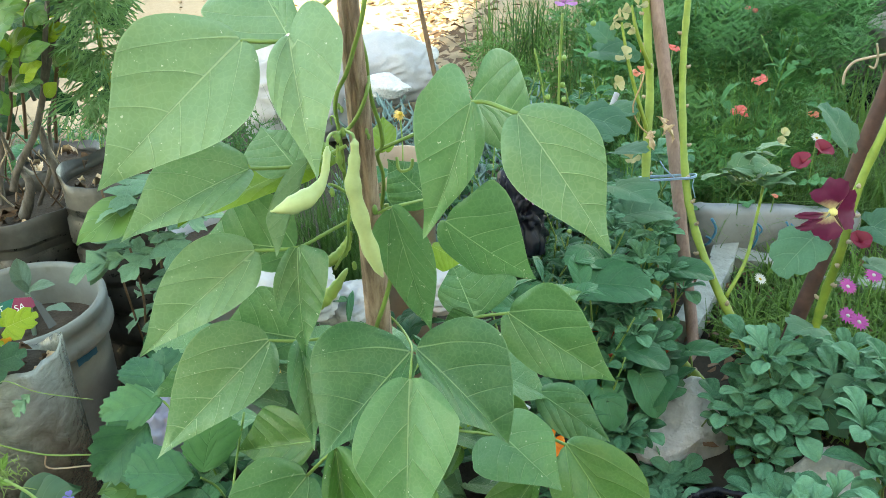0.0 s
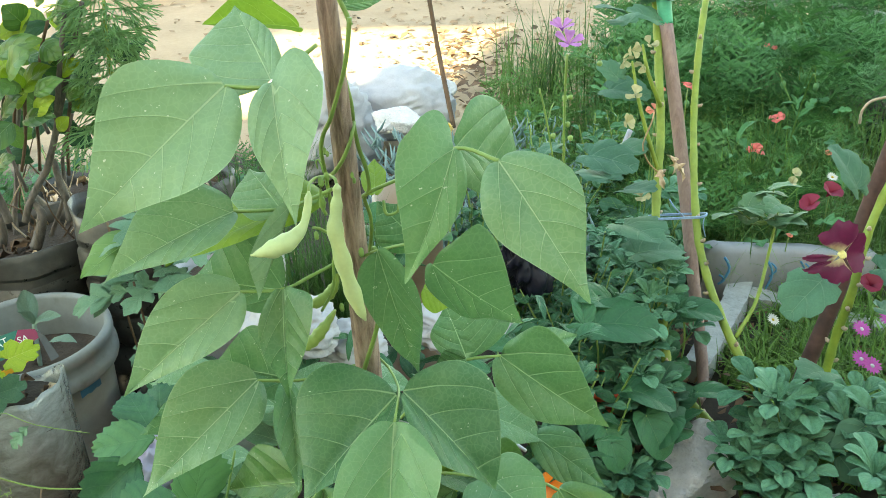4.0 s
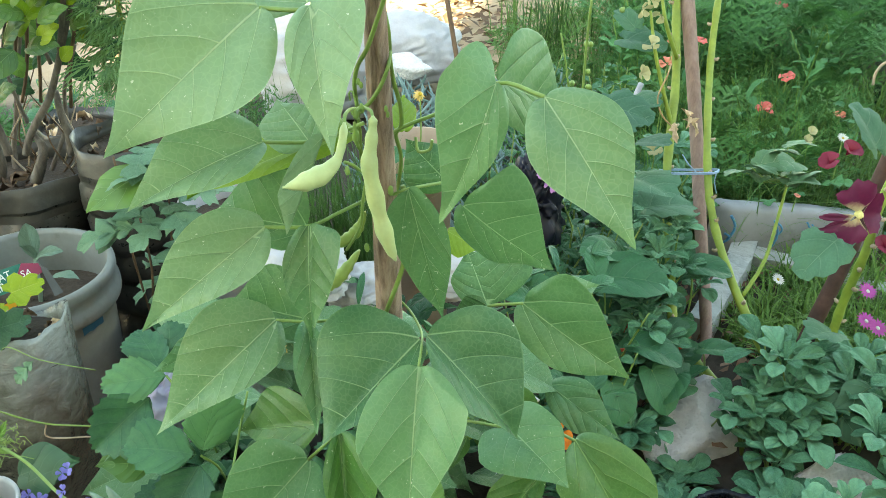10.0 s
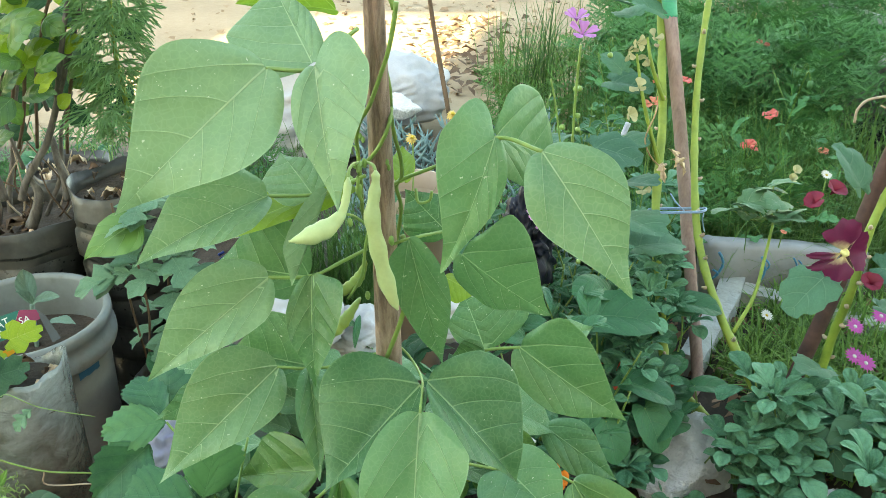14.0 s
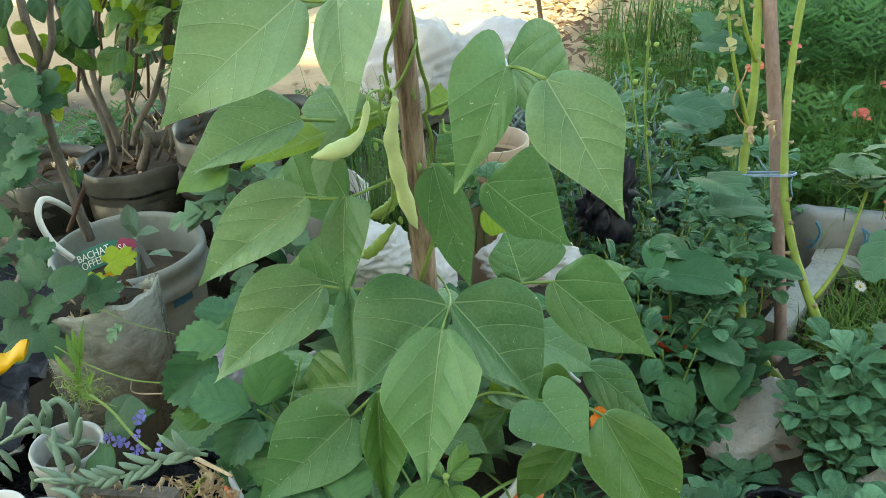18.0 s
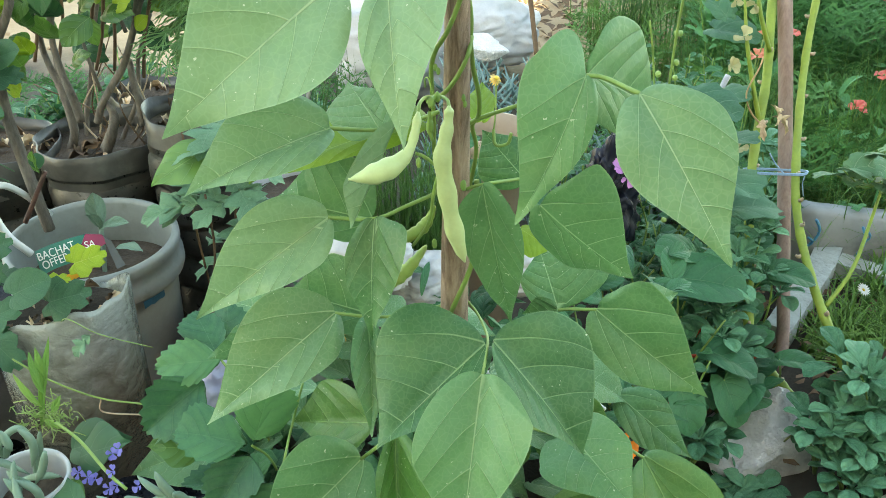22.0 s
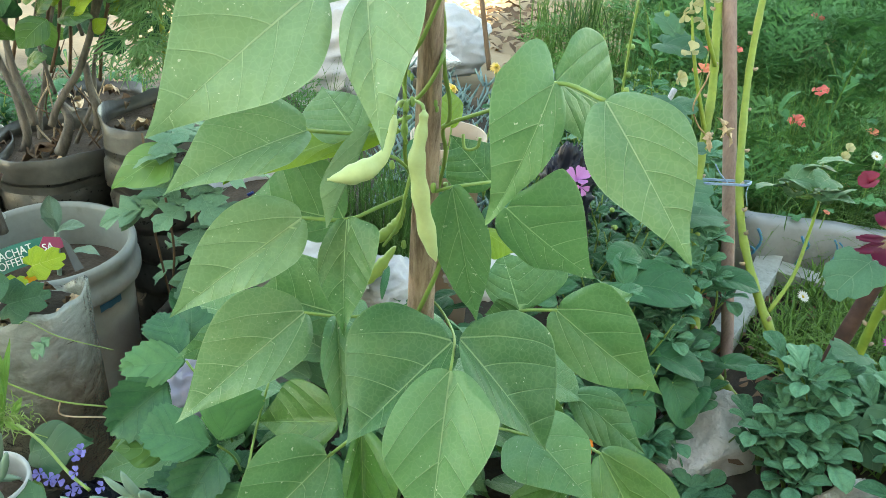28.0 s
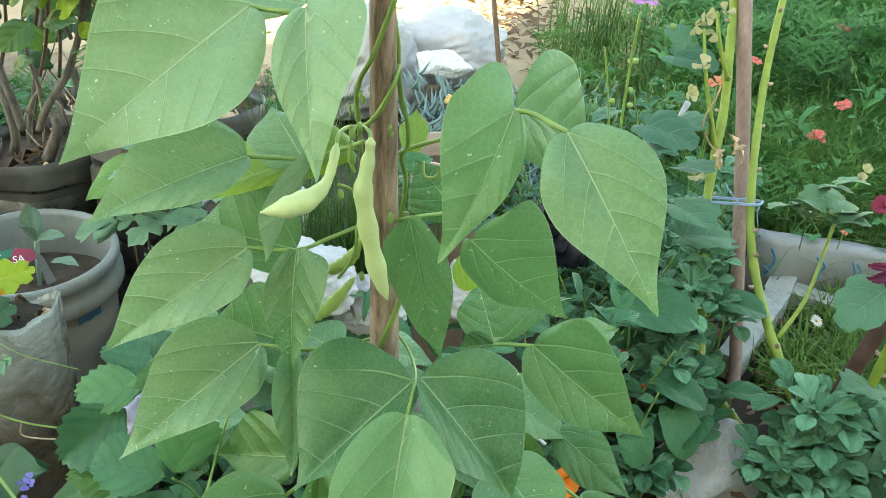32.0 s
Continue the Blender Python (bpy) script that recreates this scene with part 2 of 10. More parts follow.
def grain(name, stops, across=90.0, along=4.0, rough=0.8, bump=0.8):
    """Wood: grain and splits drawn out along the length."""
    m, n, l, p = node_mat(name)
    tc = n.new("ShaderNodeTexCoord")
    mp = n.new("ShaderNodeMapping")
    mp.inputs["Scale"].default_value = (across, across, along)
    l.new(tc.outputs["Object"], mp.inputs[0])
    nz = n.new("ShaderNodeTexNoise")
    nz.inputs["Scale"].default_value, nz.inputs["Detail"].default_value, nz.inputs["Roughness"].default_value = 1.6, 8, 0.7
    l.new(mp.outputs[0], nz.inputs["Vector"])
    big = noise_tex(n, l, 14, 4)
    f = mathn(n, l, "ADD", mathn(n, l, "MULTIPLY", nz.outputs["Fac"], 0.75), mathn(n, l, "MULTIPLY", big, 0.25))
    l.new(ramp(n, l, f, stops), p.inputs["Base Color"])
    p.inputs["Roughness"].default_value = rough
    bp = n.new("ShaderNodeBump")
    bp.inputs["Strength"].default_value, bp.inputs["Distance"].default_value = bump, 0.003
    l.new(f, bp.inputs["Height"])
    l.new(bp.outputs[0], p.inputs["Normal"])
    return m


M_WOOD = grain("weathered_wood", [(0.30, (0.055, 0.032, 0.024)), (0.41, (0.20, 0.13, 0.095)), (0.52, (0.34, 0.235, 0.18)), (0.72, (0.52, 0.40, 0.32))], 130.0, 3.0)
M_STAKE = grain("brown_stake", [(0.28, (0.16, 0.10, 0.085)), (0.5, (0.30, 0.20, 0.17)), (0.75, (0.42, 0.30, 0.26))], 70.0, 5.0, 0.8, 0.5)
M_REDSTAKE = surf("red_stake", [(0.25, (0.035, 0.018, 0.014)), (0.55, (0.085, 0.040, 0.031)), (0.8, (0.14, 0.07, 0.055))], 40, 200, 0.7, 0.4)
M_CANE = surf("dry_cane", [(0.25, (0.30, 0.22, 0.14)), (0.75, (0.52, 0.42, 0.31))], 60, 300, 0.7, 0.4)
M_ORANGE = surf("orange_plastic", [(0.2, (0.86, 0.190, 0.072)), (0.8, (0.95, 0.275, 0.120))], 12, 150, 0.38, 0.12, spec=0.5, dist=0.001)
M_WHITE = surf("white_plastic", [(0.2, (0.55, 0.56, 0.55)), (0.8, (0.74, 0.75, 0.74))], 15, 150, 0.4, 0.1, dist=0.001)
M_WORN = surf("worn_white_plastic", [(0.24, (0.22, 0.22, 0.20)), (0.42, (0.48, 0.49, 0.48)), (0.85, (0.64, 0.65, 0.64))], 30, 150, 0.5, 0.2, dist=0.001)
M_GREYP = surf("grey_white_plastic", [(0.24, (0.15, 0.145, 0.12)), (0.40, (0.24, 0.255, 0.23)), (0.85, (0.345, 0.372, 0.345))], 18, 120, 0.45, 0.15, dist=0.001)


def bag_film():
    """Milky, creased film over dark soil; soil shows through in stains, more of it low down."""
    m, n, l, p = node_mat("soil_filled_plastic_bag")
    a, b2, c2 = noise_tex(n, l, 16, 6, 0.7), noise_tex(n, l, 70, 6, 0.7), noise_tex(n, l, 300, 4)
    tc = n.new("ShaderNodeTexCoord")
    mp = n.new("ShaderNodeMapping")
    mp.inputs["Scale"].default_value, mp.inputs["Rotation"].default_value = (0.8, 0.8, 1.3), (0.55, 0.75, 0.0)
    l.new(tc.outputs["Object"], mp.inputs[0])
    st = n.new("ShaderNodeTexNoise")
    st.inputs["Scale"].default_value, st.inputs["Detail"].default_value, st.inputs["Distortion"].default_value = 34, 5, 1.6
    l.new(mp.outputs[0], st.inputs["Vector"])
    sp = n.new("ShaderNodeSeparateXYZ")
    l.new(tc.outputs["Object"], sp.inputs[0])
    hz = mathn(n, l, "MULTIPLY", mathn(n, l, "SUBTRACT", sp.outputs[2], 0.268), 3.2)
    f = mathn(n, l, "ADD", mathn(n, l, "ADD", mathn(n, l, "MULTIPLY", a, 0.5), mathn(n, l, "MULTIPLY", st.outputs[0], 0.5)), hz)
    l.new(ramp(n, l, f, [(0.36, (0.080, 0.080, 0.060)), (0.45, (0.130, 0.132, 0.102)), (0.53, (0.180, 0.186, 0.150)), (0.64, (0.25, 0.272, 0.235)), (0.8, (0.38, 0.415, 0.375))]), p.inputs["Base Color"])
    l.new(mathn(n, l, "ADD", mathn(n, l, "MULTIPLY", b2, 0.28), 0.06), p.inputs["Roughness"])
    p.inputs["Specular IOR Level"].default_value = 0.6
    vo = n.new("ShaderNodeTexVoronoi")
    vo.feature = "DISTANCE_TO_EDGE"
    vo.inputs["Scale"].default_value = 70
    l.new(tc.outputs["Object"], vo.inputs["Vector"])
    bp = n.new("ShaderNodeBump")
    bp.inputs["Strength"].default_value, bp.inputs["Distance"].default_value = 0.75, 0.0042
    p.inputs["Coat Weight"].default_value, p.inputs["Coat Roughness"].default_value = 0.7, 0.1
    l.new(mathn(n, l, "ADD", mathn(n, l, "MULTIPLY", mathn(n, l, "ABSOLUTE", mathn(n, l, "SUBTRACT", st.outputs[0], 0.5)), 1.6), mathn(n, l, "ADD", mathn(n, l, "MULTIPLY", mathn(n, l, "ABSOLUTE", mathn(n, l, "SUBTRACT", b2, 0.5)), 1.6), mathn(n, l, "MULTIPLY", vo.outputs["Distance"], 0.8))), bp.inputs["Height"])
    l.new(bp.outputs[0], p.inputs["Normal"])
    return m


M_BAG = bag_film()
M_BOTTLE = surf("dusty_clear_bottle_with_soil", [(0.32, (0.011, 0.011, 0.009)), (0.48, (0.032, 0.031, 0.026)), (0.62, (0.065, 0.063, 0.054)), (0.8, (0.12, 0.118, 0.104))], 22, 90, 0.30, 0.5, spec=0.6)
M_BOTRIM = surf("dusty_clear_bottle_rim", [(0.25, (0.033, 0.032, 0.027)), (0.55, (0.078, 0.076, 0.066)), (0.8, (0.16, 0.155, 0.138))], 16, 90, 0.35, 0.6, spec=0.6)
M_BLACK = surf("black_plastic_film", [(0.25, (0.003, 0.004, 0.006)), (0.8, (0.013, 0.015, 0.021))], 10, 80, 0.26, 0.5, spec=0.22)
M_SOIL = surf("dry_soil", [(0.25, (0.035, 0.026, 0.018)), (0.55, (0.095, 0.070, 0.050)), (0.85, (0.18, 0.138, 0.10))], 25, 200, 0.95, 1.0, dist=0.01)
M_DARKSOIL = surf("damp_soil", [(0.25, (0.02, 0.016, 0.011)), (0.85, (0.07, 0.052, 0.036))], 25, 160, 0.9, 1.0, dist=0.01)
M_STONE = surf("pale_rock", [(0.26, (0.16, 0.155, 0.145)), (0.38, (0.56, 0.56, 0.55)), (0.85, (0.82, 0.82, 0.815))], 34, 120, 0.9, 1.0, dist=0.02)
M_SACK = surf("white_sack", [(0.2, (0.30, 0.31, 0.32)), (0.8, (0.52, 0.52, 0.52))], 12, 220, 0.75, 0.4)
M_BARK = grain("grey_bark", [(0.30, (0.040, 0.034, 0.028)), (0.5, (0.125, 0.108, 0.090)), (0.75, (0.25, 0.22, 0.187))], 70, 18, 0.9, 1.0)
M_BARKB = surf("brown_twig", [(0.25, (0.07, 0.042, 0.025)), (0.8, (0.18, 0.115, 0.07))], 30, 180, 0.9, 0.6)
M_HOLLY = surf("hollyhock_stem", [(0.2, (0.13, 0.20, 0.030)), (0.8, (0.29, 0.385, 0.06))], 45, 220, 0.5, 0.3, dist=0.002)
M_STRAW = surf("dried_leaf", [(0.25, (0.44, 0.29, 0.17)), (0.75, (0.88, 0.70, 0.48))], 50, 200, 0.85, 0.6)
M_RING = surf("pale_painted_ring", [(0.28, (0.11, 0.11, 0.105)), (0.40, (0.33, 0.345, 0.365)), (0.85, (0.46, 0.485, 0.52))], 55, 190, 0.8, 1.0, dist=0.003)
M_SUCC = plain("grey_green_succulent", (0.175, 0.270, 0.195), 0.5, 0.35, 0.22)
M_BLUESUCC = plain("blue_grey_succulent", (0.16, 0.26, 0.25), 0.55, 0.3, 0.25)
M_STRAWB = leaf_mat("strawberry_leaf", (0.024, 0.102, 0.046), (0.088, 0.245, 0.084), (0.14, 0.28, 0.12), veins=7, rough=0.45, trans=0.15, vein_amt=0.22, relief=0.0006, cell=210.0)
M_PEPPER = leaf_mat("seedling_leaf", (0.07, 0.17, 0.04), (0.13, 0.27, 0.065), (0.2, 0.36, 0.12), rough=0.42, trans=0.22)
M_GLOSSY = leaf_mat("glossy_shrub_leaf", (0.026, 0.095, 0.018), (0.105, 0.235, 0.040), (0.18, 0.31, 0.09), rough=0.36, spec=0.45, trans=0.30)
M_NAST = leaf_mat("nasturtium_leaf", (0.020, 0.085, 0.042), (0.058, 0.165, 0.072), (0.16, 0.28, 0.16), veins=6, rough=0.55, trans=0.22, vein_amt=0.25, relief=0.0004)
M_YELLOWL = leaf_mat("yellow_green_leaf", (0.26, 0.40, 0.03), (0.40, 0.52, 0.05), (0.6, 0.62, 0.2), rough=0.5, trans=0.3, vein_amt=0.4)
M_STOCK = leaf_mat("grey_green_leaf", (0.028, 0.128, 0.056), (0.150, 0.370, 0.200), (0.2, 0.32, 0.2), veins=5, rough=0.62, trans=0.15, vein_amt=0.4)
M_HOLLYL = leaf_mat("hollyhock_leaf", (0.030, 0.104, 0.054), (0.070, 0.186, 0.096), (0.18, 0.30, 0.18), veins=5, rough=0.65, trans=0.15, vein_amt=0.5)
M_MUM = leaf_mat("chrysanthemum_leaf", (0.085, 0.190, 0.105), (0.155, 0.305, 0.175), (0.22, 0.33, 0.2), veins=6, rough=0.6, trans=0.18, vein_amt=0.4)
M_WEED = leaf_mat("mid_green_weed", (0.034, 0.15, 0.045), (0.082, 0.26, 0.085), (0.14, 0.28, 0.12), rough=0.6, trans=0.2, vein_amt=0.3)
M_SAGE = leaf_mat("felted_leaf", (0.15, 0.26, 0.19), (0.24, 0.37, 0.28), (0.40, 0.50, 0.42), rough=0.75, trans=0.1, vein_amt=0.4)
M_DARKLEAF = leaf_mat("dark_green_leaf", (0.022, 0.105, 0.042), (0.050, 0.19, 0.072), (0.11, 0.22, 0.1), rough=0.5, trans=0.18, vein_amt=0.5)
M_FINE = leaf_mat("feathery_foliage", (0.034, 0.15, 0.040), (0.098, 0.29, 0.076), (0.1, 0.22, 0.07), rough=0.6, trans=0.2, vein_amt=0.0, blotch=5)
M_LACY = leaf_mat("lacy_foliage", (0.055, 0.175, 0.040), (0.125, 0.30, 0.075), (0.1, 0.22, 0.07), rough=0.6, trans=0.2, vein_amt=0.0, blotch=5)
M_SPRIG = leaf_mat("pale_sprigs", (0.10, 0.24, 0.045), (0.22, 0.40, 0.09), (0.1, 0.22, 0.07), rough=0.6, trans=0.25, vein_amt=0.0, blotch=6)
M_DILL = leaf_mat("dill_foliage", (0.13, 0.28, 0.10), (0.25, 0.45, 0.18), (0.1, 0.2, 0.08), rough=0.6, trans=0.40, vein_amt=0.0, blotch=8)
M_GRASS = leaf_mat("grass_blades", (0.06, 0.15, 0.028), (0.13, 0.26, 0.055), (0.1, 0.22, 0.07), rough=0.5, trans=0.25, vein_amt=0.0, blotch=6)
M_CHIVE = leaf_mat("dark_grass_blades", (0.03, 0.10, 0.02), (0.065, 0.17, 0.035), (0.1, 0.22, 0.07), rough=0.45, trans=0.2, vein_amt=0.0, blotch=12)


def petal_mat(name, c, inner=None, rough=0.55, trans=0.3, reach=0.35):
    m, n, l, p = node_mat(name)
    uv = n.new("ShaderNodeUVMap")
    uv.uv_map = "leaf"
    sep = n.new("ShaderNodeSeparateXYZ")
    l.new(uv.outputs[0], sep.inputs[0])
    nz = noise_tex(n, l, 120, 4)
    base = ramp(n, l, nz, [(0.2, tuple(x * 0.75 for x in c)), (0.8, c)])
    if inner:
        f = mathn(n, l, "SUBTRACT", 1.0, mathn(n, l, "DIVIDE", mathn(n, l, "ADD", sep.outputs[0], mathn(n, l, "MULTIPLY", mathn(n, l, "SUBTRACT", nz, 0.5), 0.25)), reach), True)
        base = mixc(n, l, f, base, inner)
    l.new(base, p.inputs["Base Color"])
    p.inputs["Roughness"].default_value = rough
    t = n.new("ShaderNodeBsdfTranslucent")
    l.new(base, t.inputs[0])
    mx = n.new("ShaderNodeMixShader")
    mx.inputs[0].default_value = trans
    l.new(p.outputs[0], mx.inputs[1])
    l.new(t.outputs[0], mx.inputs[2])
    l.new(mx.outputs[0], n["Material Output"].inputs[0])
    return m


M_POPPY = petal_mat("poppy_petal", (0.78, 0.16, 0.13))
M_SALMON = petal_mat("salmon_petal", (0.75, 0.24, 0.14))
M_NASTF = petal_mat("nasturtium_petal", (1.0, 0.27, 0.03), (0.75, 0.12, 0.01))
M_HOLLYF = petal_mat("hollyhock_petal", (0.138, 0.009, 0.050), (0.86, 0.74, 0.36), reach=0.34)
M_MALLOW = petal_mat("mallow_petal", (0.55, 0.22, 0.55), (0.3, 0.06, 0.32))
M_MAGENTA = petal_mat("magenta_petal", (0.60, 0.09, 0.40), (0.85, 0.75, 0.85))
M_WHITEP = petal_mat("white_petal", (0.75, 0.75, 0.68))
M_BLUEP = petal_mat("blue_petal", (0.20, 0.20, 0.62))
M_YELP = petal_mat("yellow_petal", (0.82, 0.60, 0.20), (0.8, 0.65, 0.3))
M_DARKRED = petal_mat("dark_red_petal", (0.24, 0.008, 0.035))


# ---- builders ----
def thing(name, label, category, loc=(0, 0, 0), group="", kind=""):
    ob = new(name)
    ob.location = loc
    ob.empty_display_size = 0.02
    return tagged(ob, label, category, group, kind)


def mesh_of(name, bm, material, smooth=True):
    me = bpy.data.meshes.new(name)
    bm.to_mesh(me)
    bm.free()
    me.materials.append(material)
    if smooth:
        me.polygons.foreach_set("use_smooth", [True] * len(me.polygons))
    return me


def put(name, me, parent=None, label=""):
    """Links mesh data as one object; its coordinates are the world's."""
    ob = new(name, me)
    if parent:
        ob.parent = parent
        ob.matrix_parent_inverse = Matrix.Translation(-Vector(world_of(parent)))
    if label:
        ob["label"] = label
    return ob


def world_of(ob):
    v = Vector(ob.location)
    return v + Vector(world_of(ob.parent)) if ob.parent and ob.type == "EMPTY" else (v if ob.type == "EMPTY" else Vector((0, 0, 0)))


def part(name, bm, material, parent, label="", smooth=True):
    return put(name, mesh_of(name, bm, material, smooth), parent, label)


def lathe(profile, seg=40, centre=(0, 0), wob=0.0, seed=0, z0=0.0):
    bm = bmesh.new()
    rng = random.Random(seed)
    rings = []
    for r, z in profile:
        ring = []
        for i in range(seg):
            a = 2 * math.pi * i / seg
            w = 1 + wob * (noise.noise(Vector((math.cos(a) * 2, math.sin(a) * 2, z * 14 + seed * 7.3))))
            ring.append(bm.verts.new((centre[0] + math.cos(a) * r * w, centre[1] + math.sin(a) * r * w, z0 + z + wob * 0.06 * noise.noise(Vector((a, z * 9, seed))))))
        rings.append(ring)
    for p, q in zip(rings, rings[1:]):
        for i in range(seg):
            j = (i + 1) % seg
            bm.faces.new((p[i], p[j], q[j], q[i]))
    return bm


def tube_into(bm, pts, radii, seg=8, closed=True):
    pts = [Vector(p) for p in pts]
    if isinstance(radii, (int, float)):
        radii = [radii] * len(pts)
    up = Vector((0.13, 0.31, 0.94))
    rings = []
    for i, p in enumerate(pts):
        d = (pts[min(i + 1, len(pts) - 1)] - pts[max(i - 1, 0)]).normalized()
        x = d.cross(up)
        x = x.normalized() if x.length > 1e-4 else Vector((1, 0, 0))
        y = d.cross(x).normalized()
        rings.append([bm.verts.new(p + (x * math.cos(2 * math.pi * k / seg) + y * math.sin(2 * math.pi * k / seg)) * radii[i]) for k in range(seg)])
    for a, b in zip(rings, rings[1:]):
        for k in range(seg):
            j = (k + 1) % seg
            bm.faces.new((a[k], a[j], b[j], b[k]))
    if closed:
        bm.faces.new(rings[0][::-1])
        bm.faces.new(rings[-1])
    return bm


def smooth_path(pts, n=5):
    """Catmull-Rom through the points."""
    P = [Vector(p) for p in pts]
    if len(P) < 3:
        return [P[0].lerp(P[-1], i / (n * 2)) for i in range(n * 2 + 1)]
    P = [P[0] * 2 - P[1]] + P + [P[-1] * 2 - P[-2]]
    out = []
    for i in range(1, len(P) - 2):
        for j in range(n):
            t = j / n
            out.append(0.5 * ((2 * P[i]) + (P[i + 1] - P[i - 1]) * t + (2 * P[i - 1] - 5 * P[i] + 4 * P[i + 1] - P[i + 2]) * t * t + (3 * P[i] - P[i - 1] - 3 * P[i + 1] + P[i + 2]) * t ** 3))
    out.append(P[-2])
    return out


def tube(pts, radii, seg=8, n=5):
    sp = smooth_path(pts, n)
    if not isinstance(radii, (int, float)):
        m = len(radii) - 1
        radii = [radii[min(int(i / (len(sp) - 1) * m), m - 1)] * (1 - (i / (len(sp) - 1) * m) % 1 if i < len(sp) - 1 else 0) + radii[min(int(i / (len(sp) - 1) * m) + 1, m)] * ((i / (len(sp) - 1) * m) % 1 if i < len(sp) - 1 else 1) for i in range(len(sp))]
    return tube_into(bmesh.new(), sp, radii, seg)


def finer(out):
    """The same outline with a point put smoothly between every two."""
    P = [(2 * out[0][0] - out[1][0], -out[1][1])] + list(out) + [(2 * out[-1][0] - out[-2][0], -out[-2][1])]
    o = []
    for k in range(1, len(P) - 2):
        o += [P[k], tuple((9 * (P[k][c] + P[k + 1][c]) - P[k - 1][c] - P[k + 2][c]) / 16 for c in (0, 1))]
    return tuple(o + [out[-1]])


OUT_BEAN = finer(((0, 0), (-0.012, 0.16), (0.0, 0.33), (0.04, 0.51), (0.10, 0.69), (0.18, 0.85), (0.26, 0.955), (0.34, 1.0), (0.44, 0.97), (0.54, 0.84), (0.64, 0.645), (0.75, 0.42), (0.85, 0.22), (0.93, 0.085), (1, 0)))
OUT_FULL = finer(((0, 0), (-0.025, 0.16), (-0.02, 0.33), (0.01, 0.52), (0.05, 0.70), (0.11, 0.86), (0.20, 0.96), (0.31, 1.0), (0.43, 0.97), (0.54, 0.85), (0.65, 0.65), (0.76, 0.42), (0.86, 0.21), (0.94, 0.08), (1, 0)))
OUT_AURICLE = finer(((0, 0), (-0.11, 0.14), (-0.19, 0.34), (-0.20, 0.56), (-0.12, 0.78), (0.02, 0.92), (0.18, 0.985), (0.34, 1.0), (0.45, 0.94), (0.55, 0.80), (0.65, 0.60), (0.76, 0.39), (0.86, 0.20), (0.94, 0.075), (1, 0)))
OUT_OVAL = ((0, 0), (0.03, 0.22), (0.10, 0.50), (0.20, 0.76), (0.33, 0.94), (0.46, 1.0), (0.60, 0.93), (0.73, 0.74), (0.84, 0.49), (0.93, 0.24), (1, 0))
OUT_SPAT = ((0, 0), (0.10, 0.12), (0.25, 0.24), (0.42, 0.45), (0.58, 0.75), (0.70, 0.95), (0.80, 1.0), (0.89, 0.85), (0.96, 0.52), (1, 0))
OUT_ROUND = ((0.0, 0), (-0.16, 0.25), (-0.18, 0.52), (-0.06, 0.82), (0.14, 1.0), (0.38, 1.04), (0.60, 0.93), (0.79, 0.70), (0.92, 0.40), (1, 0))


def serrate(out, teeth=9, depth=0.07):
    o = []
    n = len(out) - 1
    m = teeth * 2
    for i in range(m + 1):
        t = i / m * n
        j = min(int(t), n - 1)
        a = out[j][0] + (out[j + 1][0] - out[j][0]) * (t - j)
        b = out[j][1] + (out[j + 1][1] - out[j][1]) * (t - j)
        if 0 < i < m and i % 2:
            a, b = a + depth * 0.5, b * (1 + depth * 1.6)
        o.append((a, b))
    return tuple(o)


OUT_STRAWB = serrate(((0, 0), (0.06, 0.28), (0.2, 0.68), (0.38, 0.95), (0.56, 1.0), (0.74, 0.86), (0.88, 0.56), (0.97, 0.22), (1, 0)), 10, 0.085)
OUT_LOBED = ((0, 0), (0.1, 0.12), (0.16, 0.45), (0.28, 0.62), (0.32, 0.34), (0.38, 0.26), (0.46, 0.75), (0.60, 1.0), (0.62, 0.6), (0.64, 0.32), (0.74, 0.6), (0.86, 0.62), (0.88, 0.36), (0.94, 0.2), (1, 0))
OUT_FIVE = ((0, 0), (-0.22, 0.28), (-0.20, 0.62), (0.0, 0.64), (0.05, 0.95), (0.30, 1.08), (0.45, 0.78), (0.50, 0.60), (0.70, 0.72), (0.90, 0.52), (0.84, 0.26), (0.98, 0.20), (1, 0))
OUT_WAVY = ((0.0, 0), (-0.2, 0.3), (-0.16, 0.62), (-0.02, 0.68), (0.04, 0.98), (0.28, 1.1), (0.42, 0.92), (0.58, 1.0), (0.78, 0.78), (0.82, 0.5), (0.96, 0.4), (1, 0))


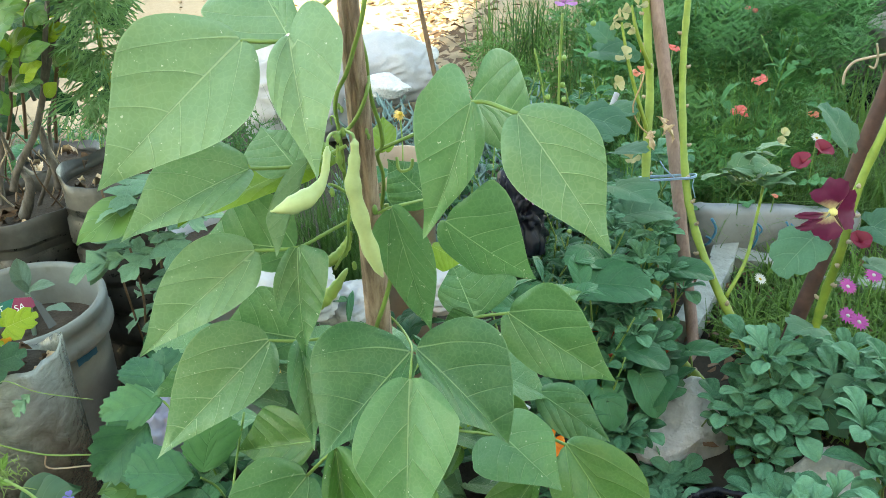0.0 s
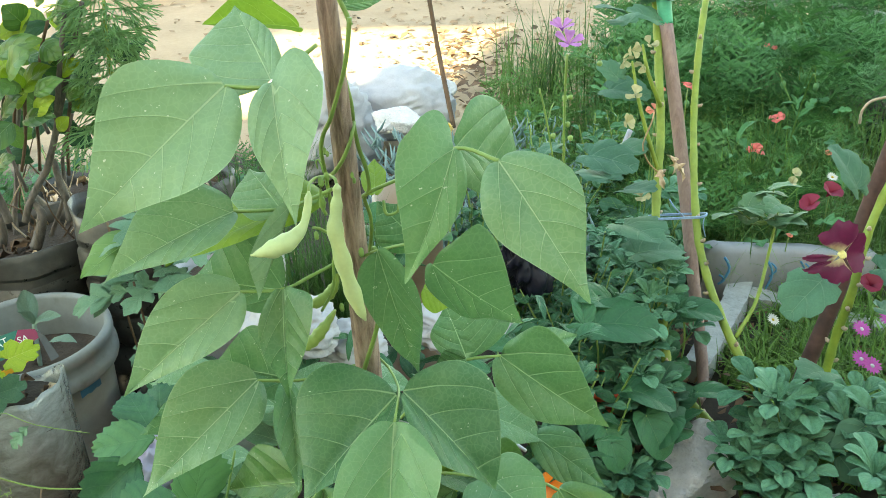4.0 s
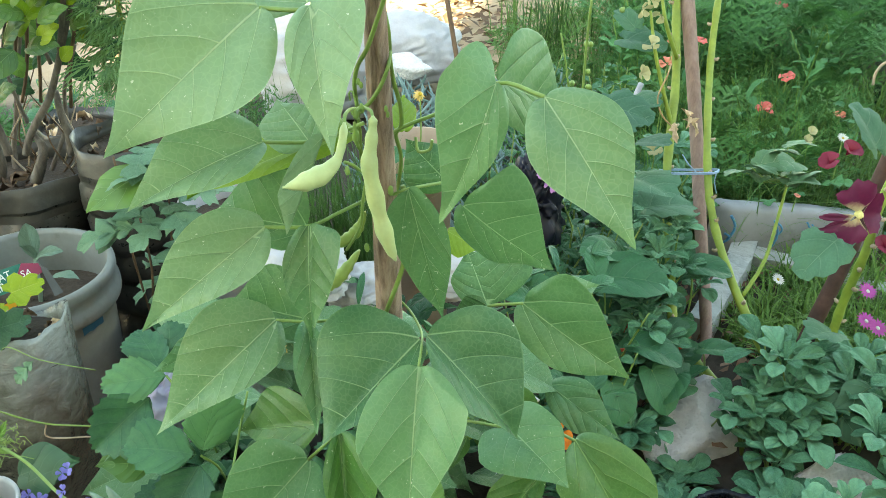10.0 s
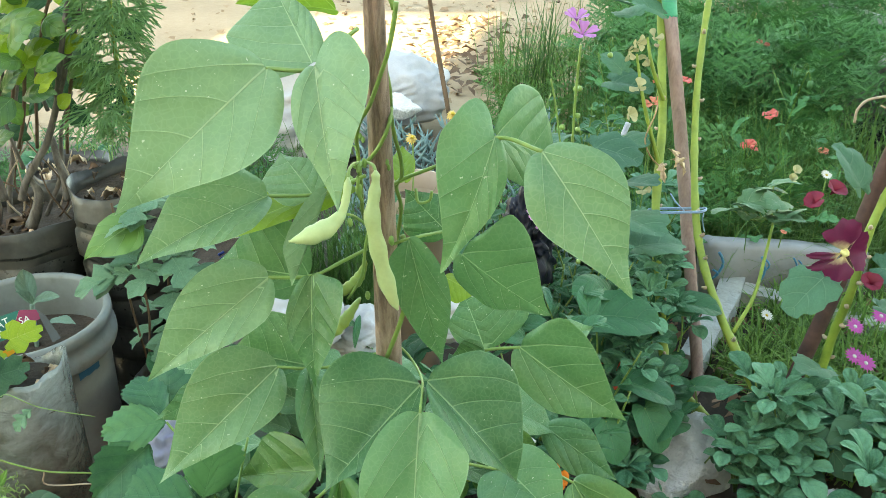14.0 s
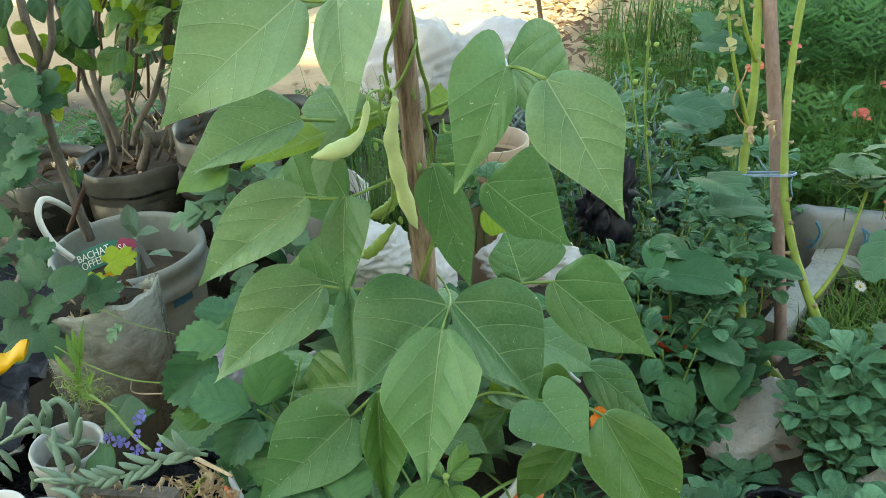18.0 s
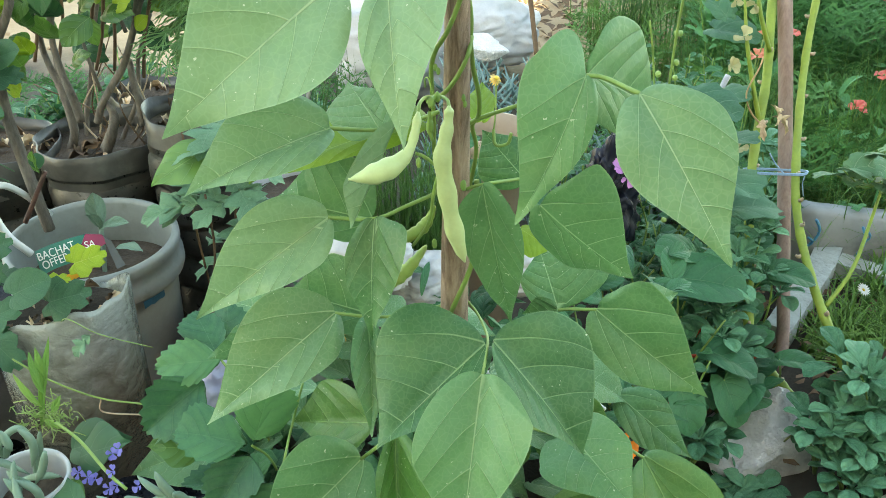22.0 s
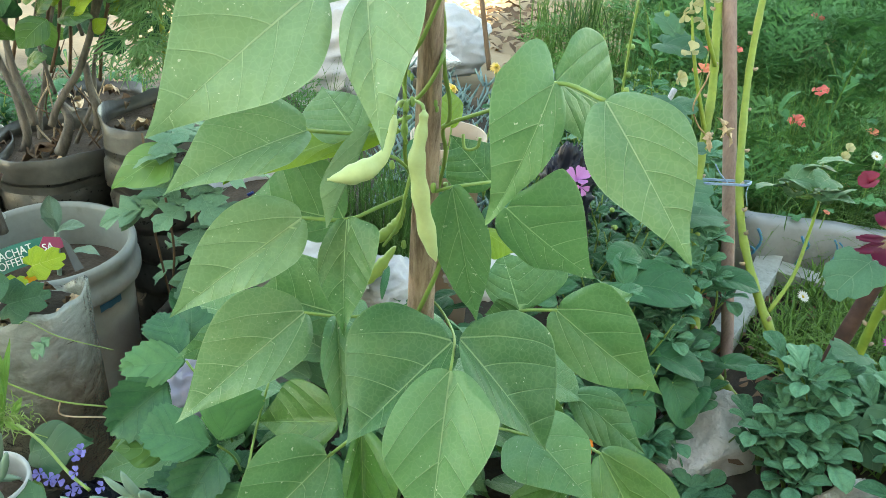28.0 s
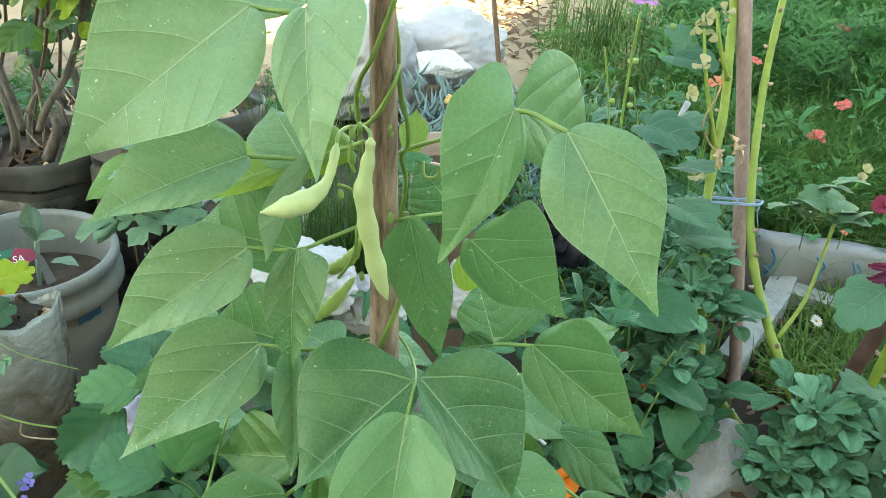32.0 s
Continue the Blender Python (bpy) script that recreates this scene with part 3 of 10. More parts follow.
def leaf_bm(B, T, Lp, Rp, outline=OUT_BEAN, bow=0.05, nu=5, cup=0.03, seed=0, sweep=0.26, rough=0.02, bm=None, outline_l=None, outline_r=None):
    """A leaf blade between its base, its tip and the widest point on either side."""
    B, T, Lp, Rp = Vector(B), Vector(T), Vector(Lp), Vector(Rp)
    ax = T - B
    ln = ax.length
    own = bm is None
    if own:
        bm = bmesh.new()
    uvl = bm.loops.layers.uv.get("leaf") or bm.loops.layers.uv.new("leaf")
    upl = bm.loops.layers.uv.get("plan") or bm.loops.layers.uv.new("plan")
    a0 = max(outline, key=lambda q: q[1])[0]
    nrm = ax.cross(Lp - Rp).normalized()
    if nrm.dot(Vector((0, -0.6, 0.8))) < 0:
        nrm = -nrm
    N = len(outline)
    midv = {}

    def mid(m):
        return B + ax * m + nrm * (bow * ln * 4 * m * (1 - m))

    for side, W in ((0, Lp), (1, Rp)):
        s = min(max((W - B).dot(ax) / (ln * ln), 0.12), 0.85)
        v = W - (B + ax * ((W - B).dot(ax) / (ln * ln)))
        grid, flat = [], []
        for i, (a, b) in enumerate((outline_r if side else outline_l) or outline):
            aw = a if a <= 0 else a * s / a0 if a < a0 and s < 0.6 * a0 else a * (1 + (s / a0 - 1) * a / a0) if a < a0 else 1 - (1 - a) * (1 - s) / (1 - a0)
            m = min(max(aw - sweep * b, 0), 1) if 0 < i < N - 1 else (0 if i == 0 else 1)
            edge = B + ax * aw + v * b + nrm * (bow * ln * 4 * aw * (1 - aw))
            row = []
            flat.append([(m + (aw - m) * j / nu, (0.37 if side else -0.37) * j / nu * b) for j in range(nu + 1)])
            for j in range(nu + 1):
                u = j / nu
                p = mid(m).lerp(edge, u)
                if j:
                    p += nrm * (ln * cup * math.sin(math.pi * u * 0.9) * b)
                    p += nrm * (ln * rough * 2.2 * u * noise.noise(p * (3.2 / ln) + Vector((seed * 3.1, side * 5.7, 0))))
                    p += nrm * (ln * rough * 0.35 * math.sin(i * math.pi) )
                row.append(p)
            grid.append(row)
        vv = []
        for i, row in enumerate(grid):
            r = []
            for j, p in enumerate(row):
                if j == 0:
                    key = i
                    if key not in midv:
                        midv[key] = bm.verts.new(p)
                    r.append(midv[key])
                elif i in (0, N - 1):
                    r.append(r[0])
                else:
                    r.append(bm.verts.new(p))
            vv.append(r)
        for i in range(N - 1):
            for j in range(nu):
                q = [(vv[i][j], i, j), (vv[i + 1][j], i + 1, j), (vv[i + 1][j + 1], i + 1, j + 1), (vv[i][j + 1], i, j + 1)]
                if side:
                    q = q[::-1]
                seen, qq = set(), []
                for w in q:
                    if w[0] not in seen:
                        seen.add(w[0])
                        qq.append(w)
                if len(qq) < 3:
                    continue
                try:
                    fc = bm.faces.new([w[0] for w in qq])
                except ValueError:
                    continue
                for lo, w in zip(fc.loops, qq):
                    lo[uvl].uv = (w[1] / (N - 1), w[2] / nu)
                    lo[upl].uv = flat[w[1]][w[2]]
    return bm


def unit_leaf(name, material, outline, width, bow=0.1, cup=0.04, nu=2, seed=0, fold=0.15, rough=0.03):
    """Mesh data for a leaf one metre long along +X, to be shared by many."""
    w0 = max(outline, key=lambda q: q[1])[0]
    bm = leaf_bm((0, 0, 0), (1, 0, -0.02), (w0, width, fold * width), (w0, -width, fold * width), outline, bow, nu, cup, seed, rough=rough)
    return mesh_of(name, bm, material)


def aim(p, d, size, roll=0.0, tilt=0.0):
    """A matrix that lays a unit leaf at p along d, its face up."""
    d = Vector(d).normalized()
    z = Vector((0, 0, 1))
    y = z.cross(d)
    y = y.normalized() if y.length > 1e-3 else Vector((0, 1, 0))
    z = d.cross(y)
    r = Matrix((d, y, z)).transposed().to_4x4()
    return Matrix.Translation(p) @ r @ Matrix.Rotation(roll, 4, "X") @ Matrix.Diagonal((size, size, size, 1))


def set_leaf(me, m, parent, name="leaf"):
    ob = new(name, me)
    ob.parent = parent
    ob.matrix_local = Matrix.Translation(-Vector(world_of(parent))) @ m
    return ob


def plant(name, label, category, base, stems, meshes, stem_mat, rng, per=8, size=(0.03, 0.05), thick=0.002, droop=0.3, group="", start=0.15, lift=0.35, whorl=False):
    """A plant: stems from its base to their tips, leaves all along them."""
    ob = thing(name, label, category, base, group)
    bm = bmesh.new()
    base = Vector(base)
    for tip in stems:
        tip = base + Vector(tip)
        midp = base.lerp(tip, 0.5) + Vector((rng.uniform(-1, 1), rng.uniform(-1, 1), rng.uniform(0.2, 1))) * (tip - base).length * 0.1
        pts = smooth_path([base, midp, tip], 5)
        tube_into(bm, pts, [thick * (1 - 0.6 * i / (len(pts) - 1)) for i in range(len(pts))], 6)
        ang = rng.uniform(0, 6.28)
        for i in range(per):
            f = start + (1 - start) * (i + rng.uniform(0, 0.6)) / per
            q = pts[min(int(f * (len(pts) - 1)), len(pts) - 1)].lerp(pts[min(int(f * (len(pts) - 1)) + 1, len(pts) - 1)], (f * (len(pts) - 1)) % 1)
            ang += 2.4 + rng.uniform(-0.4, 0.4)
            up = lift + (0.7 * f if whorl else 0) + rng.uniform(-droop, droop)
            d = Vector((math.cos(ang), math.sin(ang), up))
            s = rng.uniform(*size) * (1.05 - (0.25 if whorl else 0.45) * max(0, f - 0.6) / 0.4)
            set_leaf(rng.choice(meshes), aim(q, d, s, rng.uniform(-0.5, 0.5)), ob)
        if whorl:
            for i in range(7):
                ang += 2.4
                s = size[1] * (0.95 - 0.07 * i) * rng.uniform(0.85, 1.1)
                set_leaf(rng.choice(meshes), aim(tip, (math.cos(ang), math.sin(ang) - 0.15, 0.25 + 0.16 * i), s, rng.uniform(-0.2, 0.2)), ob)
    part("stem", bm, stem_mat, ob)
    return ob


def stuff(name, label, category, verts, faces, uvs, material):
    me = bpy.data.meshes.new(name)
    me.from_pydata(verts, [], faces)
    uvl = me.uv_layers.new(name="leaf")
    me.materials.append(material)
    me.polygons.foreach_set("use_smooth", [True] * len(me.polygons))
    return tagged(new(name, me), label, category, "", "stuff")


def blades(name, label, category, spots, material, rng, per=12, length=(0.06, 0.12), width=0.003, spread=0.02, lean=0.5, segs=3):
    """Grass: every spot is (x, y, z); per blades grow from it."""
    V, F = [], []
    for (x, y, z) in spots:
        for _ in range(per):
            a, ln = rng.uniform(0, 6.28), rng.uniform(*length)
            px, py = x + rng.gauss(0, spread), y + rng.gauss(0, spread)
            le = rng.uniform(0.05, lean)
            w = width * rng.uniform(0.7, 1.2)
            dx, dy = math.cos(a), math.sin(a)
            b0 = len(V)
            for s in range(segs + 1):
                t = s / segs
                h, o = ln * (t - 0.35 * le * t * t), ln * le * t * t
                ww = w * (1 - t * 0.9)
                V.append((px + dx * o - dy * ww, py + dy * o + dx * ww, z + h))
                V.append((px + dx * o + dy * ww, py + dy * o - dx * ww, z + h))
            for s in range(segs):
                F.append((b0 + 2 * s, b0 + 2 * s + 1, b0 + 2 * s + 3, b0 + 2 * s + 2))
    return stuff(name, label, category, V, F, None, material)


def fronds_into(V, F, base, d, ln, rng, pairs=9, wid=0.35, fine=3, lw=0.012):
    """A feathery frond: an arching rib with forked narrow leaflets."""
    base, d = Vector(base), Vector(d).normalized()
    side = d.cross(Vector((0, 0, 1)))
    side = side.normalized() if side.length > 1e-3 else Vector((1, 0, 0))
    upv = side.cross(d)

    def strip(p, q, w):
        ax = (q - p).cross(upv + Vector((0.1, 0.2, 0)))
        ax = ax.normalized() * w if ax.length > 1e-9 else side * w
        b = len(V)
        V.extend([tuple(p - ax), tuple(p + ax), tuple(q)])
        F.append((b, b + 1, b + 2))

    prev = base
    for i in range(1, pairs + 1):
        t = i / pairs
        c = base + d * (ln * t) - Vector((0, 0, 1)) * (ln * 0.35 * t * t) + upv * (ln * 0.12 * math.sin(t * 3.1))
        strip(prev, c + (c - prev) * 0.3, lw * ln * 0.6)
        r = ln * wid * (1 - 0.75 * t) * (0.4 + 0.6 * min(1, t * 4))
        for sg in (-1, 1):
            o = (side * sg + d * 0.6 + upv * rng.uniform(-0.2, 0.5)).normalized()
            e = c + o * r
            strip(c, e, lw * ln)
            for k in range(fine):
                f = (k + 1) / (fine + 1)
                for s2 in (-1, 1):
                    o2 = (o + (d if s2 > 0 else side * sg) * 0.9 + upv * rng.uniform(-0.3, 0.3)).normalized()
                    strip(c.lerp(e, f), c.lerp(e, f) + o2 * r * 0.42, lw * ln * 0.9)
        prev = c


# ---- ground and added shading wall ----
def ground():
    bm = bmesh.new()
    xs = [-400, -60, -12, -6] + [-4 + i * 0.1 for i in range(81)] + [6, 12, 60, 400]
    ys = [-400, -60, -8, -3] + [-1 + i * 0.1 for i in range(71)] + [8, 14, 60, 400]
    g = []
    for y in ys:
        row = []
        for x in xs:
            z = 0.0
            if -4.1 < x < 4.1 and -1.1 < y < 6.1:
                z = 0.018 * noise.noise(Vector((x * 2.1, y * 2.1, 0))) + 0.008 * noise.noise(Vector((x * 9, y * 9, 3)))
            row.append(bm.verts.new((x, y, z - 0.012)))
        g.append(row)
    for a, b in zip(g, g[1:]):
        for i in range(len(a) - 1):
            bm.faces.new((a[i], a[i + 1], b[i + 1], b[i]))
    m, n, l, p = node_mat("bare_earth")
    tc = n.new("ShaderNodeTexCoord")
    sp = n.new("ShaderNodeSeparateXYZ")
    l.new(tc.outputs["Object"], sp.inputs[0])
    a, b = noise_tex(n, l, 3, 5), noise_tex(n, l, 45, 8, 0.7)
    f = mathn(n, l, "ADD", mathn(n, l, "MULTIPLY", a, 0.6), mathn(n, l, "MULTIPLY", b, 0.4))
    sand = ramp(n, l, f, [(0.25, (0.27, 0.19, 0.11)), (0.5, (0.37, 0.27, 0.165)), (0.8, (0.47, 0.355, 0.23))])
    soil = ramp(n, l, f, [(0.25, (0.030, 0.022, 0.015)), (0.55, (0.052, 0.042, 0.031)), (0.85, (0.11, 0.088, 0.066))])
    far = mathn(n, l, "MULTIPLY", mathn(n, l, "SUBTRACT", mathn(n, l, "ADD", sp.outputs[1], mathn(n, l, "SUBTRACT", mathn(n, l, "MULTIPLY", a, 0.5), mathn(n, l, "MAXIMUM", mathn(n, l, "SUBTRACT", sp.outputs[0], 0.75), 0.0))), 2.55), 4.0, True)
    l.new(mixc(n, l, far, soil, sand), p.inputs["Base Color"])
    p.inputs["Roughness"].default_value = 0.95
    bp = n.new("ShaderNodeBump")
    bp.inputs["Strength"].default_value, bp.inputs["Distance"].default_value = 0.8, 0.01
    l.new(f, bp.inputs["Height"])
    l.new(bp.outputs[0], p.inputs["Normal"])
    ob = new("ground", mesh_of("ground", bm, m))
    tagged(ob, "bare sandy earth, dark soil under the plants", "ground", "", "structure")


def box_into(bm, lo, hi):
    v = [bm.verts.new((x, y, z)) for x in (lo[0], hi[0]) for y in (lo[1], hi[1]) for z in (lo[2], hi[2])]
    for f in ((0, 1, 3, 2), (4, 6, 7, 5), (0, 4, 5, 1), (2, 3, 7, 6), (0, 2, 6, 4), (1, 5, 7, 3)):
        bm.faces.new([v[i] for i in f])


ground()
M_WALL = surf("weathered_plaster", [(0.25, (0.58, 0.54, 0.48)), (0.75, (0.72, 0.68, 0.62))], 2, 40, 0.9, 0.3)
# added wall, out of view, shades the yard; its opening shapes the sun patch
WY, OX, OZ, OW, OH = -3.0, -2.635, 4.26, 1.13, 0.895
bm = bmesh.new()
for lo, hi in (((-4.6, WY - 0.25, 0), (OX - OW / 2, WY, 6.5)), ((OX + OW / 2, WY - 0.25, 0), (9, WY, 6.5)),
               ((OX - OW / 2, WY - 0.25, 0), (OX + OW / 2, WY, OZ - OH / 2)), ((OX - OW / 2, WY - 0.25, OZ + OH / 2), (OX + OW / 2, WY, 6.5))):
    box_into(bm, lo, hi)
tagged(new("added_shade_wall", mesh_of("added_shade_wall", bm, M_WALL, False)), "added plain plaster wall, out of view, shading all but a sun patch", "wall", "", "structure")

# ---- orange bucket with the bean plant ----
BC = (-0.082, 0.607)
bucket = thing("bucket", "orange plastic bucket with a white inner rim, full of plants", "bucket", (*BC, 0))
bucket_body = part("body", lathe([(0.0, 0.002), (0.125, 0.002), (0.130, 0.01), (0.146, 0.15), (0.158, 0.235), (0.163, 0.25), (0.165, 0.262), (0.160, 0.272), (0.158, 0.277), (0.158, 0.300), (0.1575, 0.308), (0.154, 0.311)], 64, BC), M_ORANGE, bucket)
part("rim", lathe([(0.1555, 0.309), (0.1562, 0.317), (0.1545, 0.3205), (0.1515, 0.3205), (0.150, 0.316), (0.149, 0.285)], 64, BC), M_WHITE, bucket, "white plastic rim")
for i in range(9):
    bm = bmesh.new()
    a0 = i * 2 * math.pi / 9 + 0.12
    vs = []
    for s in range(5):
        a = a0 + s * 0.045
        for r, z in ((0.1575, 0.281), (0.1605, 0.283), (0.1605, 0.297), (0.1575, 0.299)):
            vs.append(bm.verts.new((BC[0] + math.cos(a) * r, BC[1] + math.sin(a) * r, z)))
    for s in range(4):
        for q in range(3):
            bm.faces.new((vs[s * 4 + q], vs[s * 4 + q + 1], vs[s * 4 + 5 + q], vs[s * 4 + 4 + q]))
    part("rim_lug", bm, M_ORANGE, bucket_body, smooth=False)
bm = lathe([(0.0, 0.298), (0.05, 0.297), (0.10, 0.293), (0.150, 0.290)], 40, BC, 0.03, 3)
part("soil", bm, M_DARKSOIL, bucket, "damp dark soil")

part("handle", tube([(0.1071, 0.7000, 0.3751), (0.1006, 0.7000, 0.3619), (0.0994, 0.6900, 0.3473), (0.1049, 0.6800, 0.3392), (0.1141, 0.6700, 0.3373)], 0.0018, 8), M_WHITE, bucket, "white plastic handle")

# marks leaves whose backlight is painted into the colour
BACKLIGHT = True
bean = thing("bean_plant", "climbing bean plant, broad green leaves and pale pods on a pole", "bean plant", (BC[0] + 0.05, BC[1], 0.29))
COUNT = [0]


def bean_leaf(b, t, l, r, bow, young=False, under=False, olive=False, lobe=("", ""), pale=False, dark=False):
    COUNT[0] += 1
    edge = {"": None, "full": OUT_FULL, "ear": OUT_AURICLE}
    blade = leaf_bm(b, t, l, r, OUT_BEAN, bow, 6, 0.035, COUNT[0], rough=0.030, outline_l=edge[lobe[0]], outline_r=edge[lobe[1]])
    part("leaf", blade, M_UNDER if under else M_BEANBACKLIT if young else M_OLIVE if olive else M_PALE if pale else M_SHADED if dark else M_BEAN, bean, "olive leaf, its shade put into the colour" if olive else "pale underside of a turned leaf" if under else "yellow-green leaf, its backlight put into the colour" if young else "")


def bean_petiole(pts, r):
    part("petiole", tube(pts, r, 8), M_PETIOLE, bean)


def bean_pod(pts, r, belly=0.0):
    COUNT[0] += 1
    sp = smooth_path(pts, 6)
    n = len(sp) - 1
    rad = []
    for i in range(n + 1):
        t = i / n
        s = min(max((t - 0.08) / 0.42, 0), 1)
        e = (0.50 + 0.50 * s * s * (3 - 2 * s)) * min(1, (1 - t) / 0.16) ** 0.7
        if belly:
            s = min(max((t - 0.25) / 0.35, 0), 1)
            e = (0.42 + 0.58 * s * s * (3 - 2 * s)) * min(1, (1 - t) / 0.30) ** 0.9
        e *= min(1, 0.25 + t / 0.09)
        rad.append(max(0.0007, r * e * (1 + (0.115 if not belly else 0.05) * math.sin(t * 36 + COUNT[0]))))
    part("pod", tube_into(bmesh.new(), sp, rad, 14), M_POD if r > 0.0048 else M_PODG, bean, "pale green bean pod" if r > 0.0048 else "")


pole = thing("bean_pole", "weathered split wooden pole standing in the orange bucket", "pole", (-0.03, 0.61, 0.25))
sp = [(-0.0235 + 0.0053 * z, 0.6625 - 0.204 * z, z) for z in [0.26 + 0.018 * i for i in range(41)]]
bm = bmesh.new()
rings = []
for p in sp:
    ring = []
    for k in range(28):
        a = 2 * math.pi * k / 28
        r = min(0.0115, max(0.0056, 0.0100 - (p[2] - 0.53) * 0.0135))
        r *= 1 + 0.10 * noise.noise(Vector((math.cos(a) * 2, math.sin(a) * 2, p[2] * 9))) + 0.05 * noise.noise(Vector((math.cos(a) * 7, math.sin(a) * 7, p[2] * 5)))
        if k in (20, 21) and p[2] > 0.40 + 0.01 * k:
            r *= 0.70
        if k == 17 and 0.52 < p[2] < 0.70:
            r *= 0.82
        ring.append(bm.verts.new((p[0] + math.cos(a) * r, p[1] + math.sin(a) * r, p[2])))
    rings.append(ring)
for a, b in zip(rings, rings[1:]):
    for k in range(28):
        bm.faces.new((a[k], a[(k + 1) % 28], b[(k + 1) % 28], b[k]))
bm.faces.new(rings[-1])
part("shaft", bm, M_WOOD, pole)
for ph, z0, z1, tw, rr in ((0.5, 0.30, 0.64, 6, 0.0018), (0.9, 0.80, 0.99, 5, 0.0016)):
    pts = []
    for i in range(60):
        t = i / 59
        z = z0 + (z1 - z0) * t
        a = ph + tw * t
        o = 0.0135 + 0.005 * math.sin(t * 9 + ph)
        pts.append((-0.0235 + 0.0053 * z + math.cos(a) * o, 0.6625 - 0.204 * z + math.sin(a) * o, z))
    part("vine", tube_into(bmesh.new(), pts, rr, 8), M_VINE, bean)
part("vine", tube([(-0.0060, 0.4870, 0.8104), (-0.0088, 0.4890, 0.7936), (-0.0122, 0.4915, 0.7792), (-0.0171, 0.4945, 0.7653), (-0.0240, 0.4980, 0.7470), (-0.0310, 0.5080, 0.7330), (-0.0344, 0.5170, 0.7187), (-0.0346, 0.5250, 0.7027), (-0.0342, 0.5320, 0.6804), (-0.0341, 0.5400, 0.6523), (-0.0269, 0.5520, 0.6270)], 0.0014, 8), M_VINE, bean)
part("vine", tube([(-0.0171, 0.5120, 0.7929), (-0.0148, 0.5150, 0.7664), (-0.0124, 0.5160, 0.7503), (-0.0122, 0.5200, 0.7326), (-0.0105, 0.5240, 0.7163), (-0.0073, 0.5280, 0.7009), (-0.0070, 0.5300, 0.6862), (-0.0108, 0.5330, 0.6778), (-0.0083, 0.5400, 0.6608), (-0.0102, 0.5500, 0.6387), (-0.0162, 0.5620, 0.6060)], 0.0014, 8), M_VINE, bean)
part("vine", tube([(-0.0117, 0.5160, 0.7388), (-0.0132, 0.5045, 0.7315), (-0.0187, 0.5045, 0.7194), (-0.0256, 0.5075, 0.7088), (-0.0310, 0.5140, 0.7029), (-0.0342, 0.5240, 0.6935)], 0.0013, 8), M_VINE, bean)
part("tendril", tube([(-0.0319, 0.5120, 0.7022), (-0.0332, 0.5080, 0.7093), (-0.0352, 0.5100, 0.7158), (-0.0375, 0.5120, 0.7143), (-0.0372, 0.5130, 0.7092)], 0.0006, 6), M_PETIOLE, bean)
for c in ((-0.0316, 0.5120, 0.7216), (-0.0299, 0.5110, 0.7198), (-0.0361, 0.5120, 0.7021), (-0.0355, 0.5250, 0.6853), (-0.0154, 0.5120, 0.7041), (-0.0146, 0.5140, 0.6996), (-0.0248, 0.5350, 0.6442), (-0.0212, 0.5360, 0.6408), (-0.0269, 0.5340, 0.6476)):
    bm = bmesh.new()
    bmesh.ops.create_icosphere(bm, subdivisions=2, radius=0.0016)
    for v in bm.verts:
        v.co = Vector((v.co.x * 0.8, v.co.y * 0.8, v.co.z * 1.5)) * (1 + 0.2 * noise.noise(v.co * 400)) + Vector(c)
    part("bud", bm, M_PETIOLE, bean)
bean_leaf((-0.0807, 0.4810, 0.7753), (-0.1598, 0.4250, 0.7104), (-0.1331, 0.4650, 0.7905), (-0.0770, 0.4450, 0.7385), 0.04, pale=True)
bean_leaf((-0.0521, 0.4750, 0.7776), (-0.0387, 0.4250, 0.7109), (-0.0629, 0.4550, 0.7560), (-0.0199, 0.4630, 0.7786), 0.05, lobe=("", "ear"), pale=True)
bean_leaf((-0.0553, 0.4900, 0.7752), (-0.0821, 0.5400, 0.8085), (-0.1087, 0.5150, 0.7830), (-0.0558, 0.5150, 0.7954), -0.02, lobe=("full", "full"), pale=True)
bean_leaf((-0.0485, 0.5700, 0.7863), (-0.1150, 0.5800, 0.7884), (-0.0813, 0.5650, 0.8068), (-0.0823, 0.6000, 0.7785), 0.03, BACKLIGHT)
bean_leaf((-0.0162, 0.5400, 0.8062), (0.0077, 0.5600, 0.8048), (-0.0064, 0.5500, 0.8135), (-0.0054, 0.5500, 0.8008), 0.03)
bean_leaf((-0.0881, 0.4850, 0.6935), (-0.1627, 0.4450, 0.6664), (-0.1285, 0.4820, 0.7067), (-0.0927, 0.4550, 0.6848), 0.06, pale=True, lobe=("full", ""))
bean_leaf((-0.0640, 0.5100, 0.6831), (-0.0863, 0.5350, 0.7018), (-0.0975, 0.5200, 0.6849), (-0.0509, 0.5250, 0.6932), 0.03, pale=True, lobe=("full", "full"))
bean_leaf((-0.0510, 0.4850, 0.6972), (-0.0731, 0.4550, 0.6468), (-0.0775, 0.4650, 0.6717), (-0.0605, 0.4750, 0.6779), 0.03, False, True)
bean_leaf((-0.0413, 0.5350, 0.6784), (-0.1486, 0.5150, 0.6391), (-0.1020, 0.5600, 0.6664), (-0.0668, 0.5150, 0.6624), 0.04, BACKLIGHT, lobe=("full", "full"))
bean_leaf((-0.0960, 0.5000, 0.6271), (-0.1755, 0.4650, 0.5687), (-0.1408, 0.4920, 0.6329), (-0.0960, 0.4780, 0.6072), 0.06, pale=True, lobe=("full", ""))
